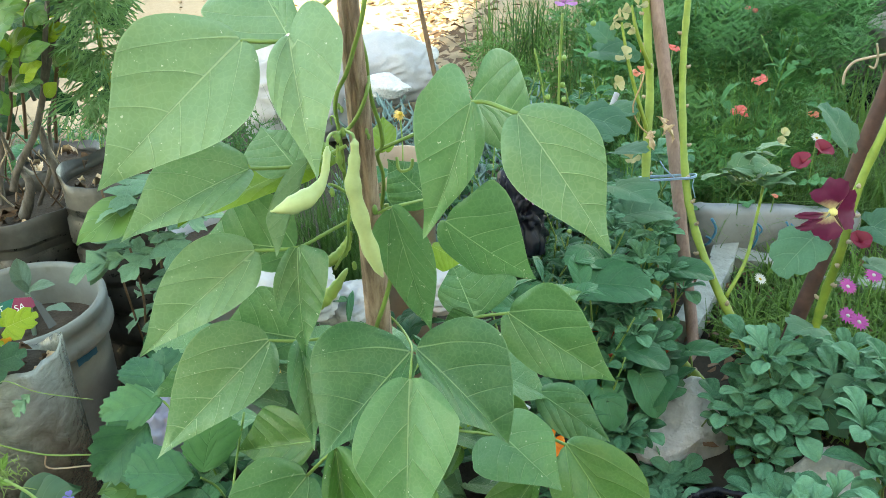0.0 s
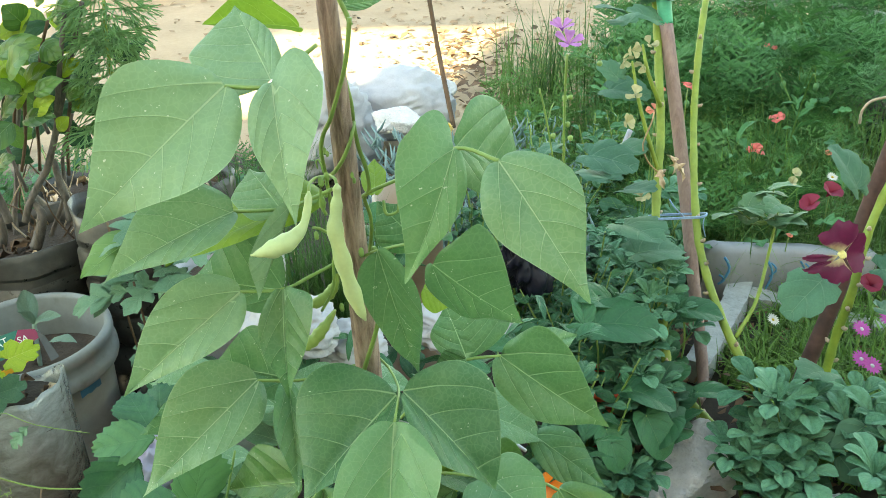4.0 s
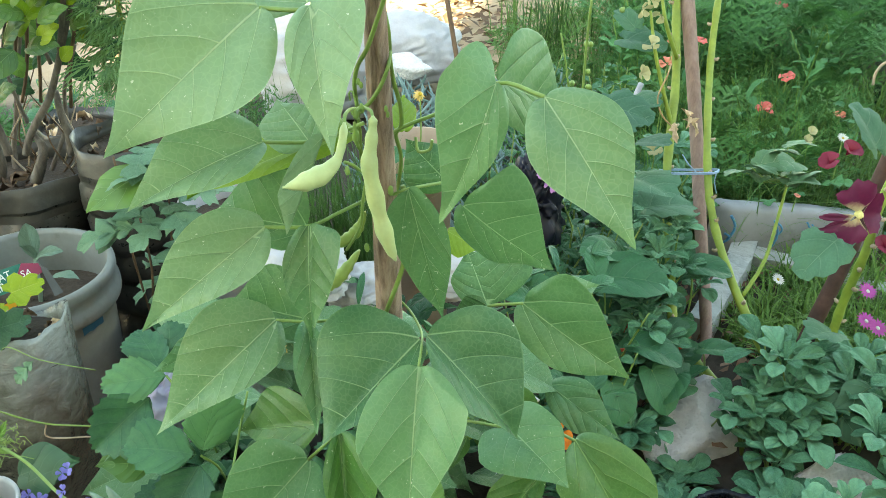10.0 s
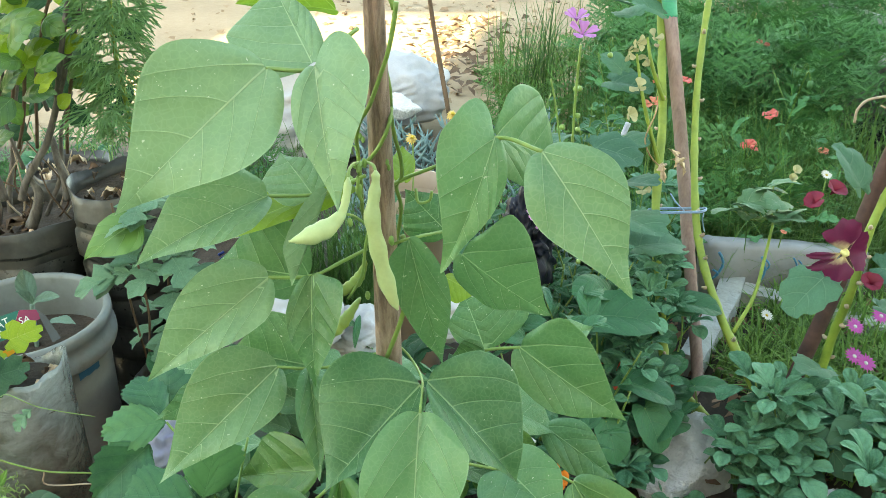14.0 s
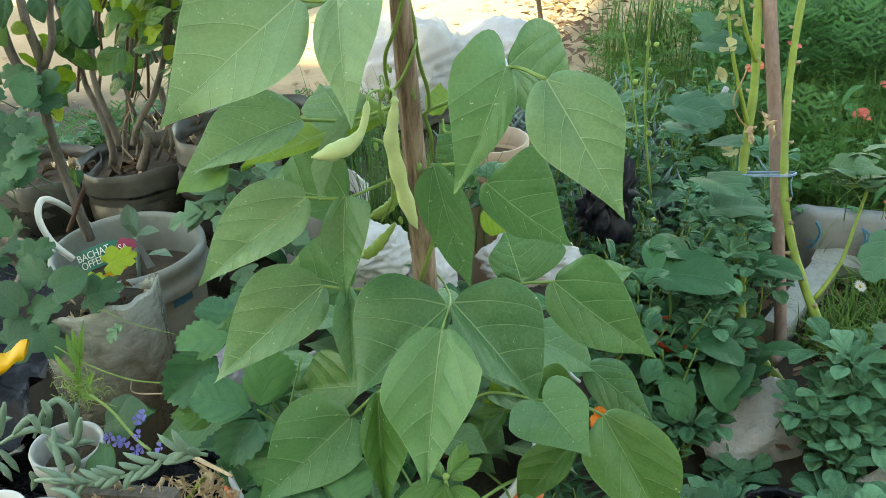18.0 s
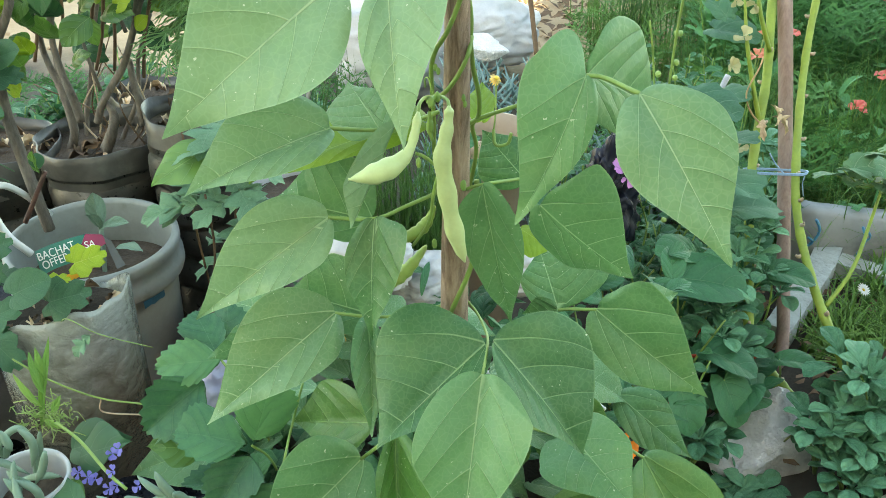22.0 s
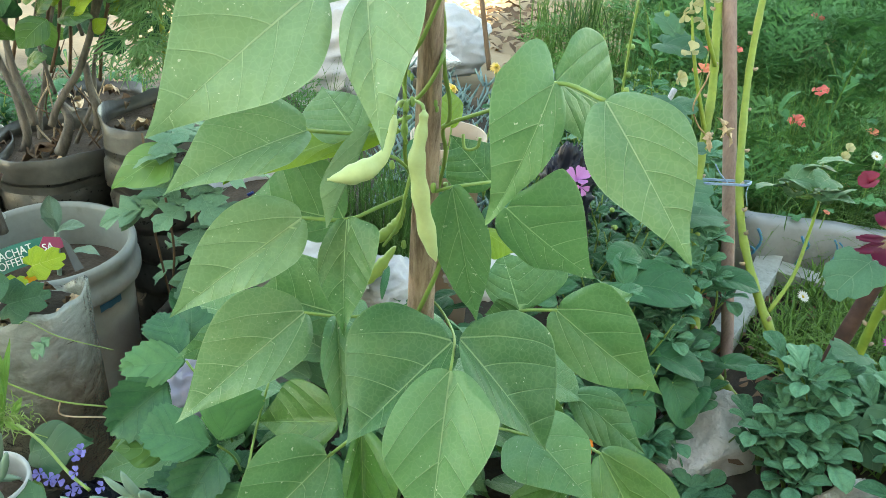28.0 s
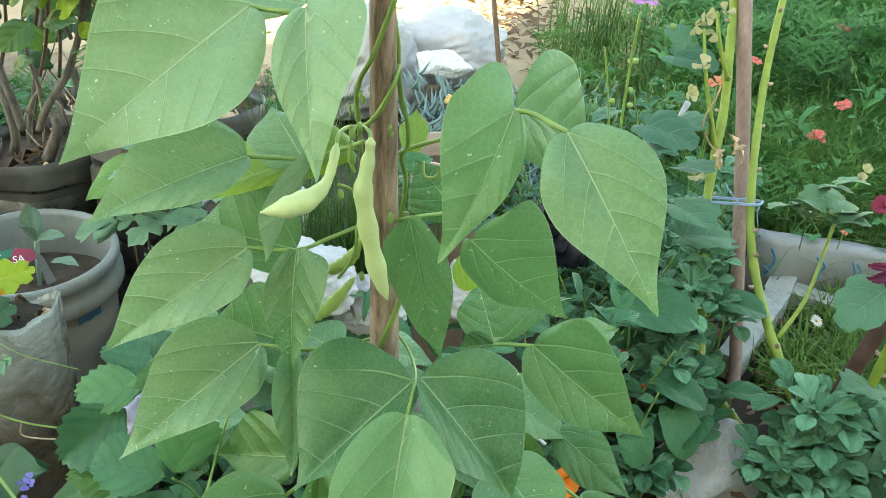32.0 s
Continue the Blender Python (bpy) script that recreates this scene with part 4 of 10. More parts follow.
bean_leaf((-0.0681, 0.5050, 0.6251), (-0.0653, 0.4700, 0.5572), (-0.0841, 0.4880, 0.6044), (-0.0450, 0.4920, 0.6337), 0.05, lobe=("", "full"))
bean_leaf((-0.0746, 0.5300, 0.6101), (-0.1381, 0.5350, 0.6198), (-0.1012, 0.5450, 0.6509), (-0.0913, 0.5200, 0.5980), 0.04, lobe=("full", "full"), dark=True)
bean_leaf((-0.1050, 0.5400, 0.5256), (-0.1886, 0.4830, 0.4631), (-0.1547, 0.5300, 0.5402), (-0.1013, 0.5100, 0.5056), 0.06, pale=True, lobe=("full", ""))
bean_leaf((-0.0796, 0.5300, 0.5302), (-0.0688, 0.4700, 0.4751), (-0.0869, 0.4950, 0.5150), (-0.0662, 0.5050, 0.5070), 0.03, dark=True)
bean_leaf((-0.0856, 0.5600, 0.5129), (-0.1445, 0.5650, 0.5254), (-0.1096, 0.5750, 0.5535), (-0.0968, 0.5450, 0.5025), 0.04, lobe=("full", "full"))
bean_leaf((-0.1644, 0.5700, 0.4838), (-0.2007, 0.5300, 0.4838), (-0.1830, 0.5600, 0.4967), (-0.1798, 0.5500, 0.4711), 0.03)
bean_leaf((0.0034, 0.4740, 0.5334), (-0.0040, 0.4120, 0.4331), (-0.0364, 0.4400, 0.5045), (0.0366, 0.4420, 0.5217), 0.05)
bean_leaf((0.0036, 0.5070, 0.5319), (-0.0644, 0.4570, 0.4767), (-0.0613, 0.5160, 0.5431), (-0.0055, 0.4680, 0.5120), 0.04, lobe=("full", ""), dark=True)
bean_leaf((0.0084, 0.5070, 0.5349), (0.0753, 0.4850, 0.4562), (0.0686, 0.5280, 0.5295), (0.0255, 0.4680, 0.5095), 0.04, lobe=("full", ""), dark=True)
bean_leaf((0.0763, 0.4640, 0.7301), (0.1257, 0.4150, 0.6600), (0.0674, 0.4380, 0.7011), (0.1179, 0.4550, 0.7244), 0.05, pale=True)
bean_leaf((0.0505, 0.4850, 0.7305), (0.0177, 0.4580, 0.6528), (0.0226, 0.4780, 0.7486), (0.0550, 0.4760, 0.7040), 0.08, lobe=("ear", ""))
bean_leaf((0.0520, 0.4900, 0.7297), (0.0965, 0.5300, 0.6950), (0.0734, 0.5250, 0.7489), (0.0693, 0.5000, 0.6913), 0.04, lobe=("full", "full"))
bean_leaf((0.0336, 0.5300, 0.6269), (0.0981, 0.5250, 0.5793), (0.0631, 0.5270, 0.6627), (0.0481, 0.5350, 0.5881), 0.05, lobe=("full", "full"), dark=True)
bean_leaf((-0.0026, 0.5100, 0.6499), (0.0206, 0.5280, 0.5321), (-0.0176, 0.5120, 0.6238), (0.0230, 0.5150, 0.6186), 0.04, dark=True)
bean_leaf((0.0242, 0.5500, 0.6339), (-0.0063, 0.5700, 0.6590), (-0.0048, 0.5550, 0.6301), (0.0251, 0.5650, 0.6527), 0.02)
bean_leaf((0.0237, 0.6000, 0.5680), (0.0481, 0.6000, 0.5511), (0.0367, 0.6100, 0.5623), (0.0291, 0.5900, 0.5499), 0.02, BACKLIGHT)
bean_leaf((-0.0062, 0.5600, 0.6693), (-0.0081, 0.6000, 0.6799), (-0.0174, 0.5800, 0.6734), (0.0015, 0.5800, 0.6734), 0.02, BACKLIGHT)
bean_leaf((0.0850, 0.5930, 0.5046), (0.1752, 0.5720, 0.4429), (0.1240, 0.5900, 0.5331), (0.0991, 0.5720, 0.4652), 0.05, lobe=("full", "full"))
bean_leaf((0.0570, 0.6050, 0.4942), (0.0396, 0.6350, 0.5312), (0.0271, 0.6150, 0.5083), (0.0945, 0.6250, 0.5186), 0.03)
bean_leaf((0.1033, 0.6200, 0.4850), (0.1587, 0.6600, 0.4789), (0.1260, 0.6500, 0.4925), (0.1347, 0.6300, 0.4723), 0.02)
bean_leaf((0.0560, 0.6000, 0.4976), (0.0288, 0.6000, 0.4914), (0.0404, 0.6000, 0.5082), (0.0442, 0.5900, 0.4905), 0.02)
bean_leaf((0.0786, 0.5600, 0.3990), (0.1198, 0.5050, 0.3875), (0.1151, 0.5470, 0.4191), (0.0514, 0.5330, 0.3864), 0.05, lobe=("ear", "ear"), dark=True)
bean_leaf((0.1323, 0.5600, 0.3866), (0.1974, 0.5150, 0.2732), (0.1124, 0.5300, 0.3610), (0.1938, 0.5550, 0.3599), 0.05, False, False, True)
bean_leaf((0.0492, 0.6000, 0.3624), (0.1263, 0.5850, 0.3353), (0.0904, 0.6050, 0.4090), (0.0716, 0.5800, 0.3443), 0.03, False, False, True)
bean_leaf((0.0643, 0.6300, 0.3560), (0.0185, 0.6200, 0.3431), (0.0338, 0.6300, 0.3762), (0.0429, 0.6100, 0.3413), 0.02, BACKLIGHT)
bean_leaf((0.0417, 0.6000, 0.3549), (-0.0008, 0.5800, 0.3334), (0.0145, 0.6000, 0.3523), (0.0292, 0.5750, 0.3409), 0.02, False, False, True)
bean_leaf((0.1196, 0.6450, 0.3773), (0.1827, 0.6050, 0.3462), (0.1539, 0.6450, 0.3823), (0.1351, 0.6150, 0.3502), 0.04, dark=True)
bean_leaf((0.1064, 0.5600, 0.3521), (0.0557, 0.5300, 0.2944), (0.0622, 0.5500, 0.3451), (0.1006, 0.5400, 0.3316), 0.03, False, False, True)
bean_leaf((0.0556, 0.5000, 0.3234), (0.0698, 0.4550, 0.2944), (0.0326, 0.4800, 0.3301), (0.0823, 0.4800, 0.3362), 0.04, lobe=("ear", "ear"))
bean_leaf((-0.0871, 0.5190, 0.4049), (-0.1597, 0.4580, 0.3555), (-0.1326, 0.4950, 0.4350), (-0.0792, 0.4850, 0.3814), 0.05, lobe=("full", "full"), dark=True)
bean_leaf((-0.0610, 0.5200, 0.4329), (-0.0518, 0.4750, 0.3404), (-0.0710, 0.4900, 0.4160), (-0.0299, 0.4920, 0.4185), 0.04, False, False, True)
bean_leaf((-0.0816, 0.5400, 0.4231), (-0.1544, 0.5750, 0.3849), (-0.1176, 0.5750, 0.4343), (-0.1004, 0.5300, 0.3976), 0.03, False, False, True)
bean_petiole([(-0.0803, 0.4810, 0.7748), (-0.0545, 0.4780, 0.7751), (-0.0456, 0.5000, 0.7796), (-0.0303, 0.5150, 0.7885)], 0.0014)
bean_petiole([(-0.0881, 0.4850, 0.6935), (-0.0627, 0.5050, 0.6850), (-0.0481, 0.5200, 0.6834), (-0.0300, 0.5200, 0.6915)], 0.0013)
bean_petiole([(-0.0960, 0.5000, 0.6271), (-0.0683, 0.5070, 0.6240), (-0.0506, 0.5200, 0.6266), (-0.0324, 0.5350, 0.6294)], 0.0013)
bean_petiole([(-0.1050, 0.5400, 0.5256), (-0.0818, 0.5450, 0.5205), (-0.0575, 0.5500, 0.5200), (-0.0299, 0.5600, 0.5235)], 0.0013)
bean_petiole([(0.0034, 0.4740, 0.5327), (0.0052, 0.5070, 0.5319), (0.0024, 0.5300, 0.5271), (-0.0052, 0.5500, 0.5273), (-0.0146, 0.5580, 0.5332), (-0.0223, 0.5600, 0.5381)], 0.0010)
bean_petiole([(0.0763, 0.4640, 0.7301), (0.0517, 0.4870, 0.7298), (0.0232, 0.5200, 0.7009), (-0.0059, 0.5300, 0.6845), (-0.0162, 0.5300, 0.6774)], 0.0013)
bean_petiole([(0.0240, 0.5450, 0.6381), (-0.0026, 0.5200, 0.6448), (-0.0169, 0.5350, 0.6316)], 0.0012)
bean_petiole([(0.0850, 0.5930, 0.5046), (0.0575, 0.6050, 0.4936), (0.0319, 0.6200, 0.4704), (-0.0020, 0.6000, 0.4373)], 0.0014)
bean_petiole([(-0.0871, 0.5190, 0.4049), (-0.0610, 0.5200, 0.4329), (-0.0414, 0.5600, 0.4235), (-0.0206, 0.5900, 0.4276)], 0.0014)
bean_petiole([(0.1323, 0.5600, 0.3866), (0.1167, 0.5800, 0.3787), (0.0760, 0.5700, 0.3925), (0.0253, 0.6000, 0.3734), (-0.0055, 0.6000, 0.3435)], 0.0014)
bean_petiole([(-0.0319, 0.5000, 0.7090), (-0.0265, 0.4880, 0.7142), (-0.0218, 0.4770, 0.7168), (-0.0203, 0.4720, 0.7148)], 0.0010)
bean_petiole([(-0.0319, 0.5000, 0.7090), (-0.0340, 0.4800, 0.7163), (-0.0352, 0.4650, 0.7190), (-0.0353, 0.4600, 0.7160)], 0.0010)
bean_petiole([(0.0556, 0.5000, 0.3234), (0.0470, 0.5300, 0.3195), (0.0245, 0.5700, 0.3029)], 0.0012)
bean_petiole([(0.0286, 0.5000, 0.3371), (0.0514, 0.5400, 0.3206), (0.0834, 0.6000, 0.2810)], 0.0016)
bean_pod([(-0.0203, 0.4720, 0.7158), (-0.0204, 0.4710, 0.7096), (-0.0215, 0.4690, 0.7007), (-0.0230, 0.4660, 0.6878), (-0.0207, 0.4660, 0.6694), (-0.0174, 0.4670, 0.6497), (-0.0136, 0.4680, 0.6333), (-0.0095, 0.4680, 0.6211)], 0.0050)
bean_pod([(-0.0353, 0.4600, 0.7167), (-0.0366, 0.4550, 0.7069), (-0.0392, 0.4500, 0.6989), (-0.0453, 0.4450, 0.6933), (-0.0538, 0.4400, 0.6905), (-0.0620, 0.4370, 0.6889), (-0.0687, 0.4350, 0.6882)], 0.0058, 1.0)
bean_pod([(-0.0332, 0.5300, 0.6225), (-0.0374, 0.5300, 0.6115), (-0.0436, 0.5250, 0.6056), (-0.0550, 0.5200, 0.6012)], 0.0042)
bean_pod([(-0.0393, 0.5400, 0.5864), (-0.0471, 0.5300, 0.5786), (-0.0557, 0.5250, 0.5700), (-0.0654, 0.5200, 0.5660)], 0.0046)


# ---- shared leaf meshes ----
RNG = random.Random(11)
L_STRAWB = [unit_leaf("leaflet", M_STRAWB, OUT_STRAWB, 0.35, 0.15, 0.05, 4, i, 0.38) for i in range(4)]
L_NAST = [unit_leaf("leaf", M_NAST, OUT_ROUND if i == 2 else OUT_FIVE, 0.50, 0.04, 0.03, 3, i, 0.1) for i in range(4)]
L_YELLOW = [unit_leaf("leaf", M_YELLOWL, OUT_FIVE, 0.5, 0.04, 0.03, 3, i, 0.1) for i in range(2)]
L_STOCK = [unit_leaf("leaf", M_STOCK, OUT_SPAT, 0.215, 0.16, 0.05, 3, i, 0.28) for i in range(5)]
L_BROAD = [unit_leaf("leaf", M_DARKLEAF, OUT_OVAL, 0.30, 0.10, 0.05, 3, i, 0.2) for i in range(4)]
L_ROUND = [unit_leaf("leaf", M_DARKLEAF, OUT_ROUND, 0.46, 0.06, 0.05, 3, i, 0.15) for i in range(3)]
L_MUM = [unit_leaf("leaf", M_MUM, OUT_LOBED, 0.34, 0.10, 0.03, 2, i, 0.1) for i in range(3)]
L_SAGE = [unit_leaf("leaf", M_SAGE, OUT_OVAL, 0.22, 0.08, 0.06, 3, i, 0.3) for i in range(2)]
L_NARROW = [unit_leaf("leaf", M_DARKLEAF, OUT_OVAL, 0.09, 0.12, 0.03, 2, i, 0.3) for i in range(3)]
L_HOLLY = [unit_leaf("leaf", M_HOLLYL, OUT_WAVY, 0.5, 0.05, 0.05, 3, i, 0.12) for i in range(3)]


def petals(name, material, width, bow=0.1, outline=OUT_SPAT):
    return unit_leaf(name, material, outline, width, bow, 0.04, 2, 5, 0.1)


def bloom(ob, at, mesh, n, size, face=(0, -0.4, 0.9), open_=0.3, centre=None, csize=0.2, jitter=0.0, rng=RNG):
    """Petals set round a centre that faces along face."""
    at, face = Vector(at), Vector(face).normalized()
    q = face.to_track_quat("Z", "Y").to_matrix().to_4x4()
    head = ob
    if centre:
        bm = bmesh.new()
        bmesh.ops.create_uvsphere(bm, u_segments=10, v_segments=6, radius=size * csize)
        for v in bm.verts:
            v.co = Vector((v.co.x, v.co.y, v.co.z * 0.7)) * (1 + 0.15 * noise.noise(v.co * 300))
        bm.transform(Matrix.Translation(at + face * size * 0.05) @ q)
        head = part("flower", bm, centre, ob)
    for i in range(n):
        a = 2 * math.pi * (i + rng.uniform(-jitter, jitter)) / n
        m = Matrix.Translation(at) @ q @ Matrix.Rotation(a, 4, "Z") @ Matrix.Rotation(-open_ + rng.uniform(-jitter, jitter) * 0.6, 4, "Y") @ Matrix.Diagonal((size, size, size, 1))
        set_leaf(mesh, m, head, "petal")


M_YCENTRE = plain("yellow_flower_centre", (0.6, 0.42, 0.06), 0.7, 0.2, 0.3, 200)
M_PALECENTRE = plain("pale_flower_centre", (0.68, 0.62, 0.25), 0.7, 0.2, 0.25, 200)

# ---- grey bucket, bag planter and bottle pots ----
gb = thing("plastic_bucket", "pale grey plastic bucket with a white handle, part filled with soil", "bucket", (-0.495, 0.93, 0))
part("body", lathe([(0.0, 0.0), (0.083, 0.0), (0.085, 0.006), (0.093, 0.26), (0.094, 0.283), (0.1045, 0.284), (0.1055, 0.287), (0.1055, 0.299), (0.1015, 0.302), (0.1015, 0.314), (0.1040, 0.317), (0.1040, 0.327), (0.1015, 0.331), (0.096, 0.331), (0.094, 0.325), (0.090, 0.24)], 48, (-0.495, 0.93), 0.008, 2), M_GREYP, gb)
part("soil", lathe([(0.0, 0.282), (0.05, 0.281), (0.0935, 0.272)], 32, (-0.495, 0.93), 0.06, 5), M_SOIL, gb)
part("handle", tube([(-0.5661, 0.9700, 0.3358), (-0.5729, 0.9300, 0.3890), (-0.5653, 0.8800, 0.4234), (-0.5507, 0.8400, 0.4190), (-0.5353, 0.8300, 0.3905), (-0.5203, 0.8400, 0.3604)], 0.0042, 8), M_WHITE, gb, "white plastic handle")
bm = bmesh.new()
for k in range(7):
    a0 = -0.62 + k * 0.05
    vs = [bm.verts.new((-0.495 + math.cos(a) * 0.0955, 0.93 + math.sin(a) * 0.0955, z)) for a, z in ((a0, 0.2665 + 0.0008 * (k % 3)), (a0 + 0.05, 0.2665 + 0.0008 * ((k + 1) % 3)), (a0 + 0.05, 0.281), (a0, 0.281))]
    bm.faces.new(vs)
part("blue_mark", bm, plain("blue_print", (0.03, 0.13, 0.22), 0.5), gb)

bag = thing("bag_planter", "soil-filled clear plastic bag planter with a torn open top", "planter bag", (-0.45, 0.765, 0))
bm = bmesh.new()
rings = []
SEGB, NZ = 90, 44
for j in range(NZ + 6):
    inner = j > NZ
    t = min(j, NZ) / NZ
    ring = []
    for i in range(SEGB):
        a = 2 * math.pi * i / SEGB
        ca, sa = math.cos(a), math.sin(a)
        top = 0.350 + 0.016 * ca - 0.020 * sa + 0.014 * max(0, math.cos(a - 0.45)) ** 6 + 0.012 * noise.noise(Vector((ca * 2.2, sa * 2.2, 4)))
        z = top * t if not inner else top - (j - NZ) * 0.010
        q = Vector((ca * 2.2 + z * 3, sa * 2.2 - z * 2, z * 8))
        fold = abs(noise.noise(q)) * 0.060 + abs(noise.noise(q * 2.7)) * 0.030 + abs(noise.noise(q * 6.3)) * 0.014
        r = 0.076 * (1 + 0.05 * noise.noise(q * 0.5) - fold) - (0.004 if inner else 0)
        ring.append(bm.verts.new((-0.455 + ca * r, 0.768 + sa * r * 0.93, z)))
    rings.append(ring)
for p, q in zip(rings, rings[1:]):
    for i in range(SEGB):
        bm.faces.new((p[i], p[(i + 1) % SEGB], q[(i + 1) % SEGB], q[i]))
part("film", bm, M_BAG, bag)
part("soil", lathe([(0.0, 0.333), (0.02, 0.335), (0.045, 0.332), (0.069, 0.326)], 34, (-0.455, 0.768), 0.16, 4), M_DARKSOIL, bag)
for i in range(40):
    a, q = RNG.uniform(0, 6.28), 0.062 * RNG.random() ** 0.5
    p = Vector((-0.455 + math.cos(a) * q, 0.768 + math.sin(a) * q * 0.93, 0.338))
    b2 = leaf_bm((0, 0, 0), (1, 0, 0), (0.4, 0.22, 0.2), (0.4, -0.18, 0.25), OUT_OVAL, 0.2, 2, 0.2, i, rough=0.2)
    b2.transform(aim(p, (math.cos(a * 3), math.sin(a * 3), RNG.uniform(-0.1, 0.5)), RNG.uniform(0.008, 0.022), RNG.uniform(-1, 1)))
    part("dry_leaf", b2, RNG.choice((M_STRAW, M_BARKB, M_BARKB)), bag, "fallen dry leaf")


def bottle_pot(c, r, h, seed, soil=0.024, label="cut clear plastic bottle used as a pot, dusty, with soil"):
    ob = thing("bottle_pot", label, "pot", (*c, 0), "cut bottle pots")
    p = [(0.0, 0.0), (r * 0.93, 0.0), (r, 0.012)]
    z = 0.03
    while z < h - 0.070:
        p += [(r, z), (r, z + 0.030), (r * 0.935, z + 0.036), (r * 0.935, z + 0.041), (r, z + 0.047)]
        z += 0.052
    part("body", lathe(p + [(r * 1.0, h - 0.018)], 56, c, 0.13, seed), M_BOTTLE, ob)
    part("rim", lathe([(r * 1.004, h - 0.032), (r * 1.012, h - 0.012), (r * 1.0, h), (r * 0.985, h + 0.001), (r * 0.975, h - 0.02), (r * 0.97, h - 0.05)], 56, c, 0.13, seed), M_BOTRIM, ob, "dusty clear plastic rim")
    part("soil", lathe([(0.0, h - soil + 0.004), (r * 0.5, h - soil + 0.006), (r * 0.985, h - soil)], 26, c, 0.1, seed + 1), M_SOIL, ob)
    rng = random.Random(seed)
    for _ in range(14):
        a, q = rng.uniform(0, 6.28), r * 0.85 * rng.random() ** 0.5
        b2 = leaf_bm((0, 0, 0), (1, 0, 0), (0.4, 0.25, 0.2), (0.4, -0.2, 0.25), OUT_OVAL, 0.2, 2, 0.2, seed, rough=0.2)
        b2.transform(aim((c[0] + math.cos(a) * q, c[1] + math.sin(a) * q, h - soil + 0.008), (math.cos(a * 3), math.sin(a * 3), rng.uniform(-0.1, 0.4)), rng.uniform(0.014, 0.034), rng.uniform(-1, 1)))
        part("dry_leaf", b2, M_STRAW if rng.random() < 0.4 else M_BARKB, ob, "fallen dry leaf")
    return ob


bottle_pot((-0.567, 1.14), 0.088, 0.372, 3)
bottle_pot((-0.410, 1.12), 0.075, 0.43, 7, label="tall ribbed clear plastic bottle cut open as a pot")
bottle_pot((-0.395, 1.36), 0.080, 0.36, 15)
bottle_pot((-0.602, 1.40), 0.066, 0.335, 29, label="pale clear plastic bottle pot with dry leaves behind the shrub")
bottle_pot((-0.715, 1.12), 0.09, 0.36, 19)
bottle_pot((-0.30, 0.93), 0.068, 0.24, 23, label="squat dark plastic bottle pot holding a chrysanthemum")

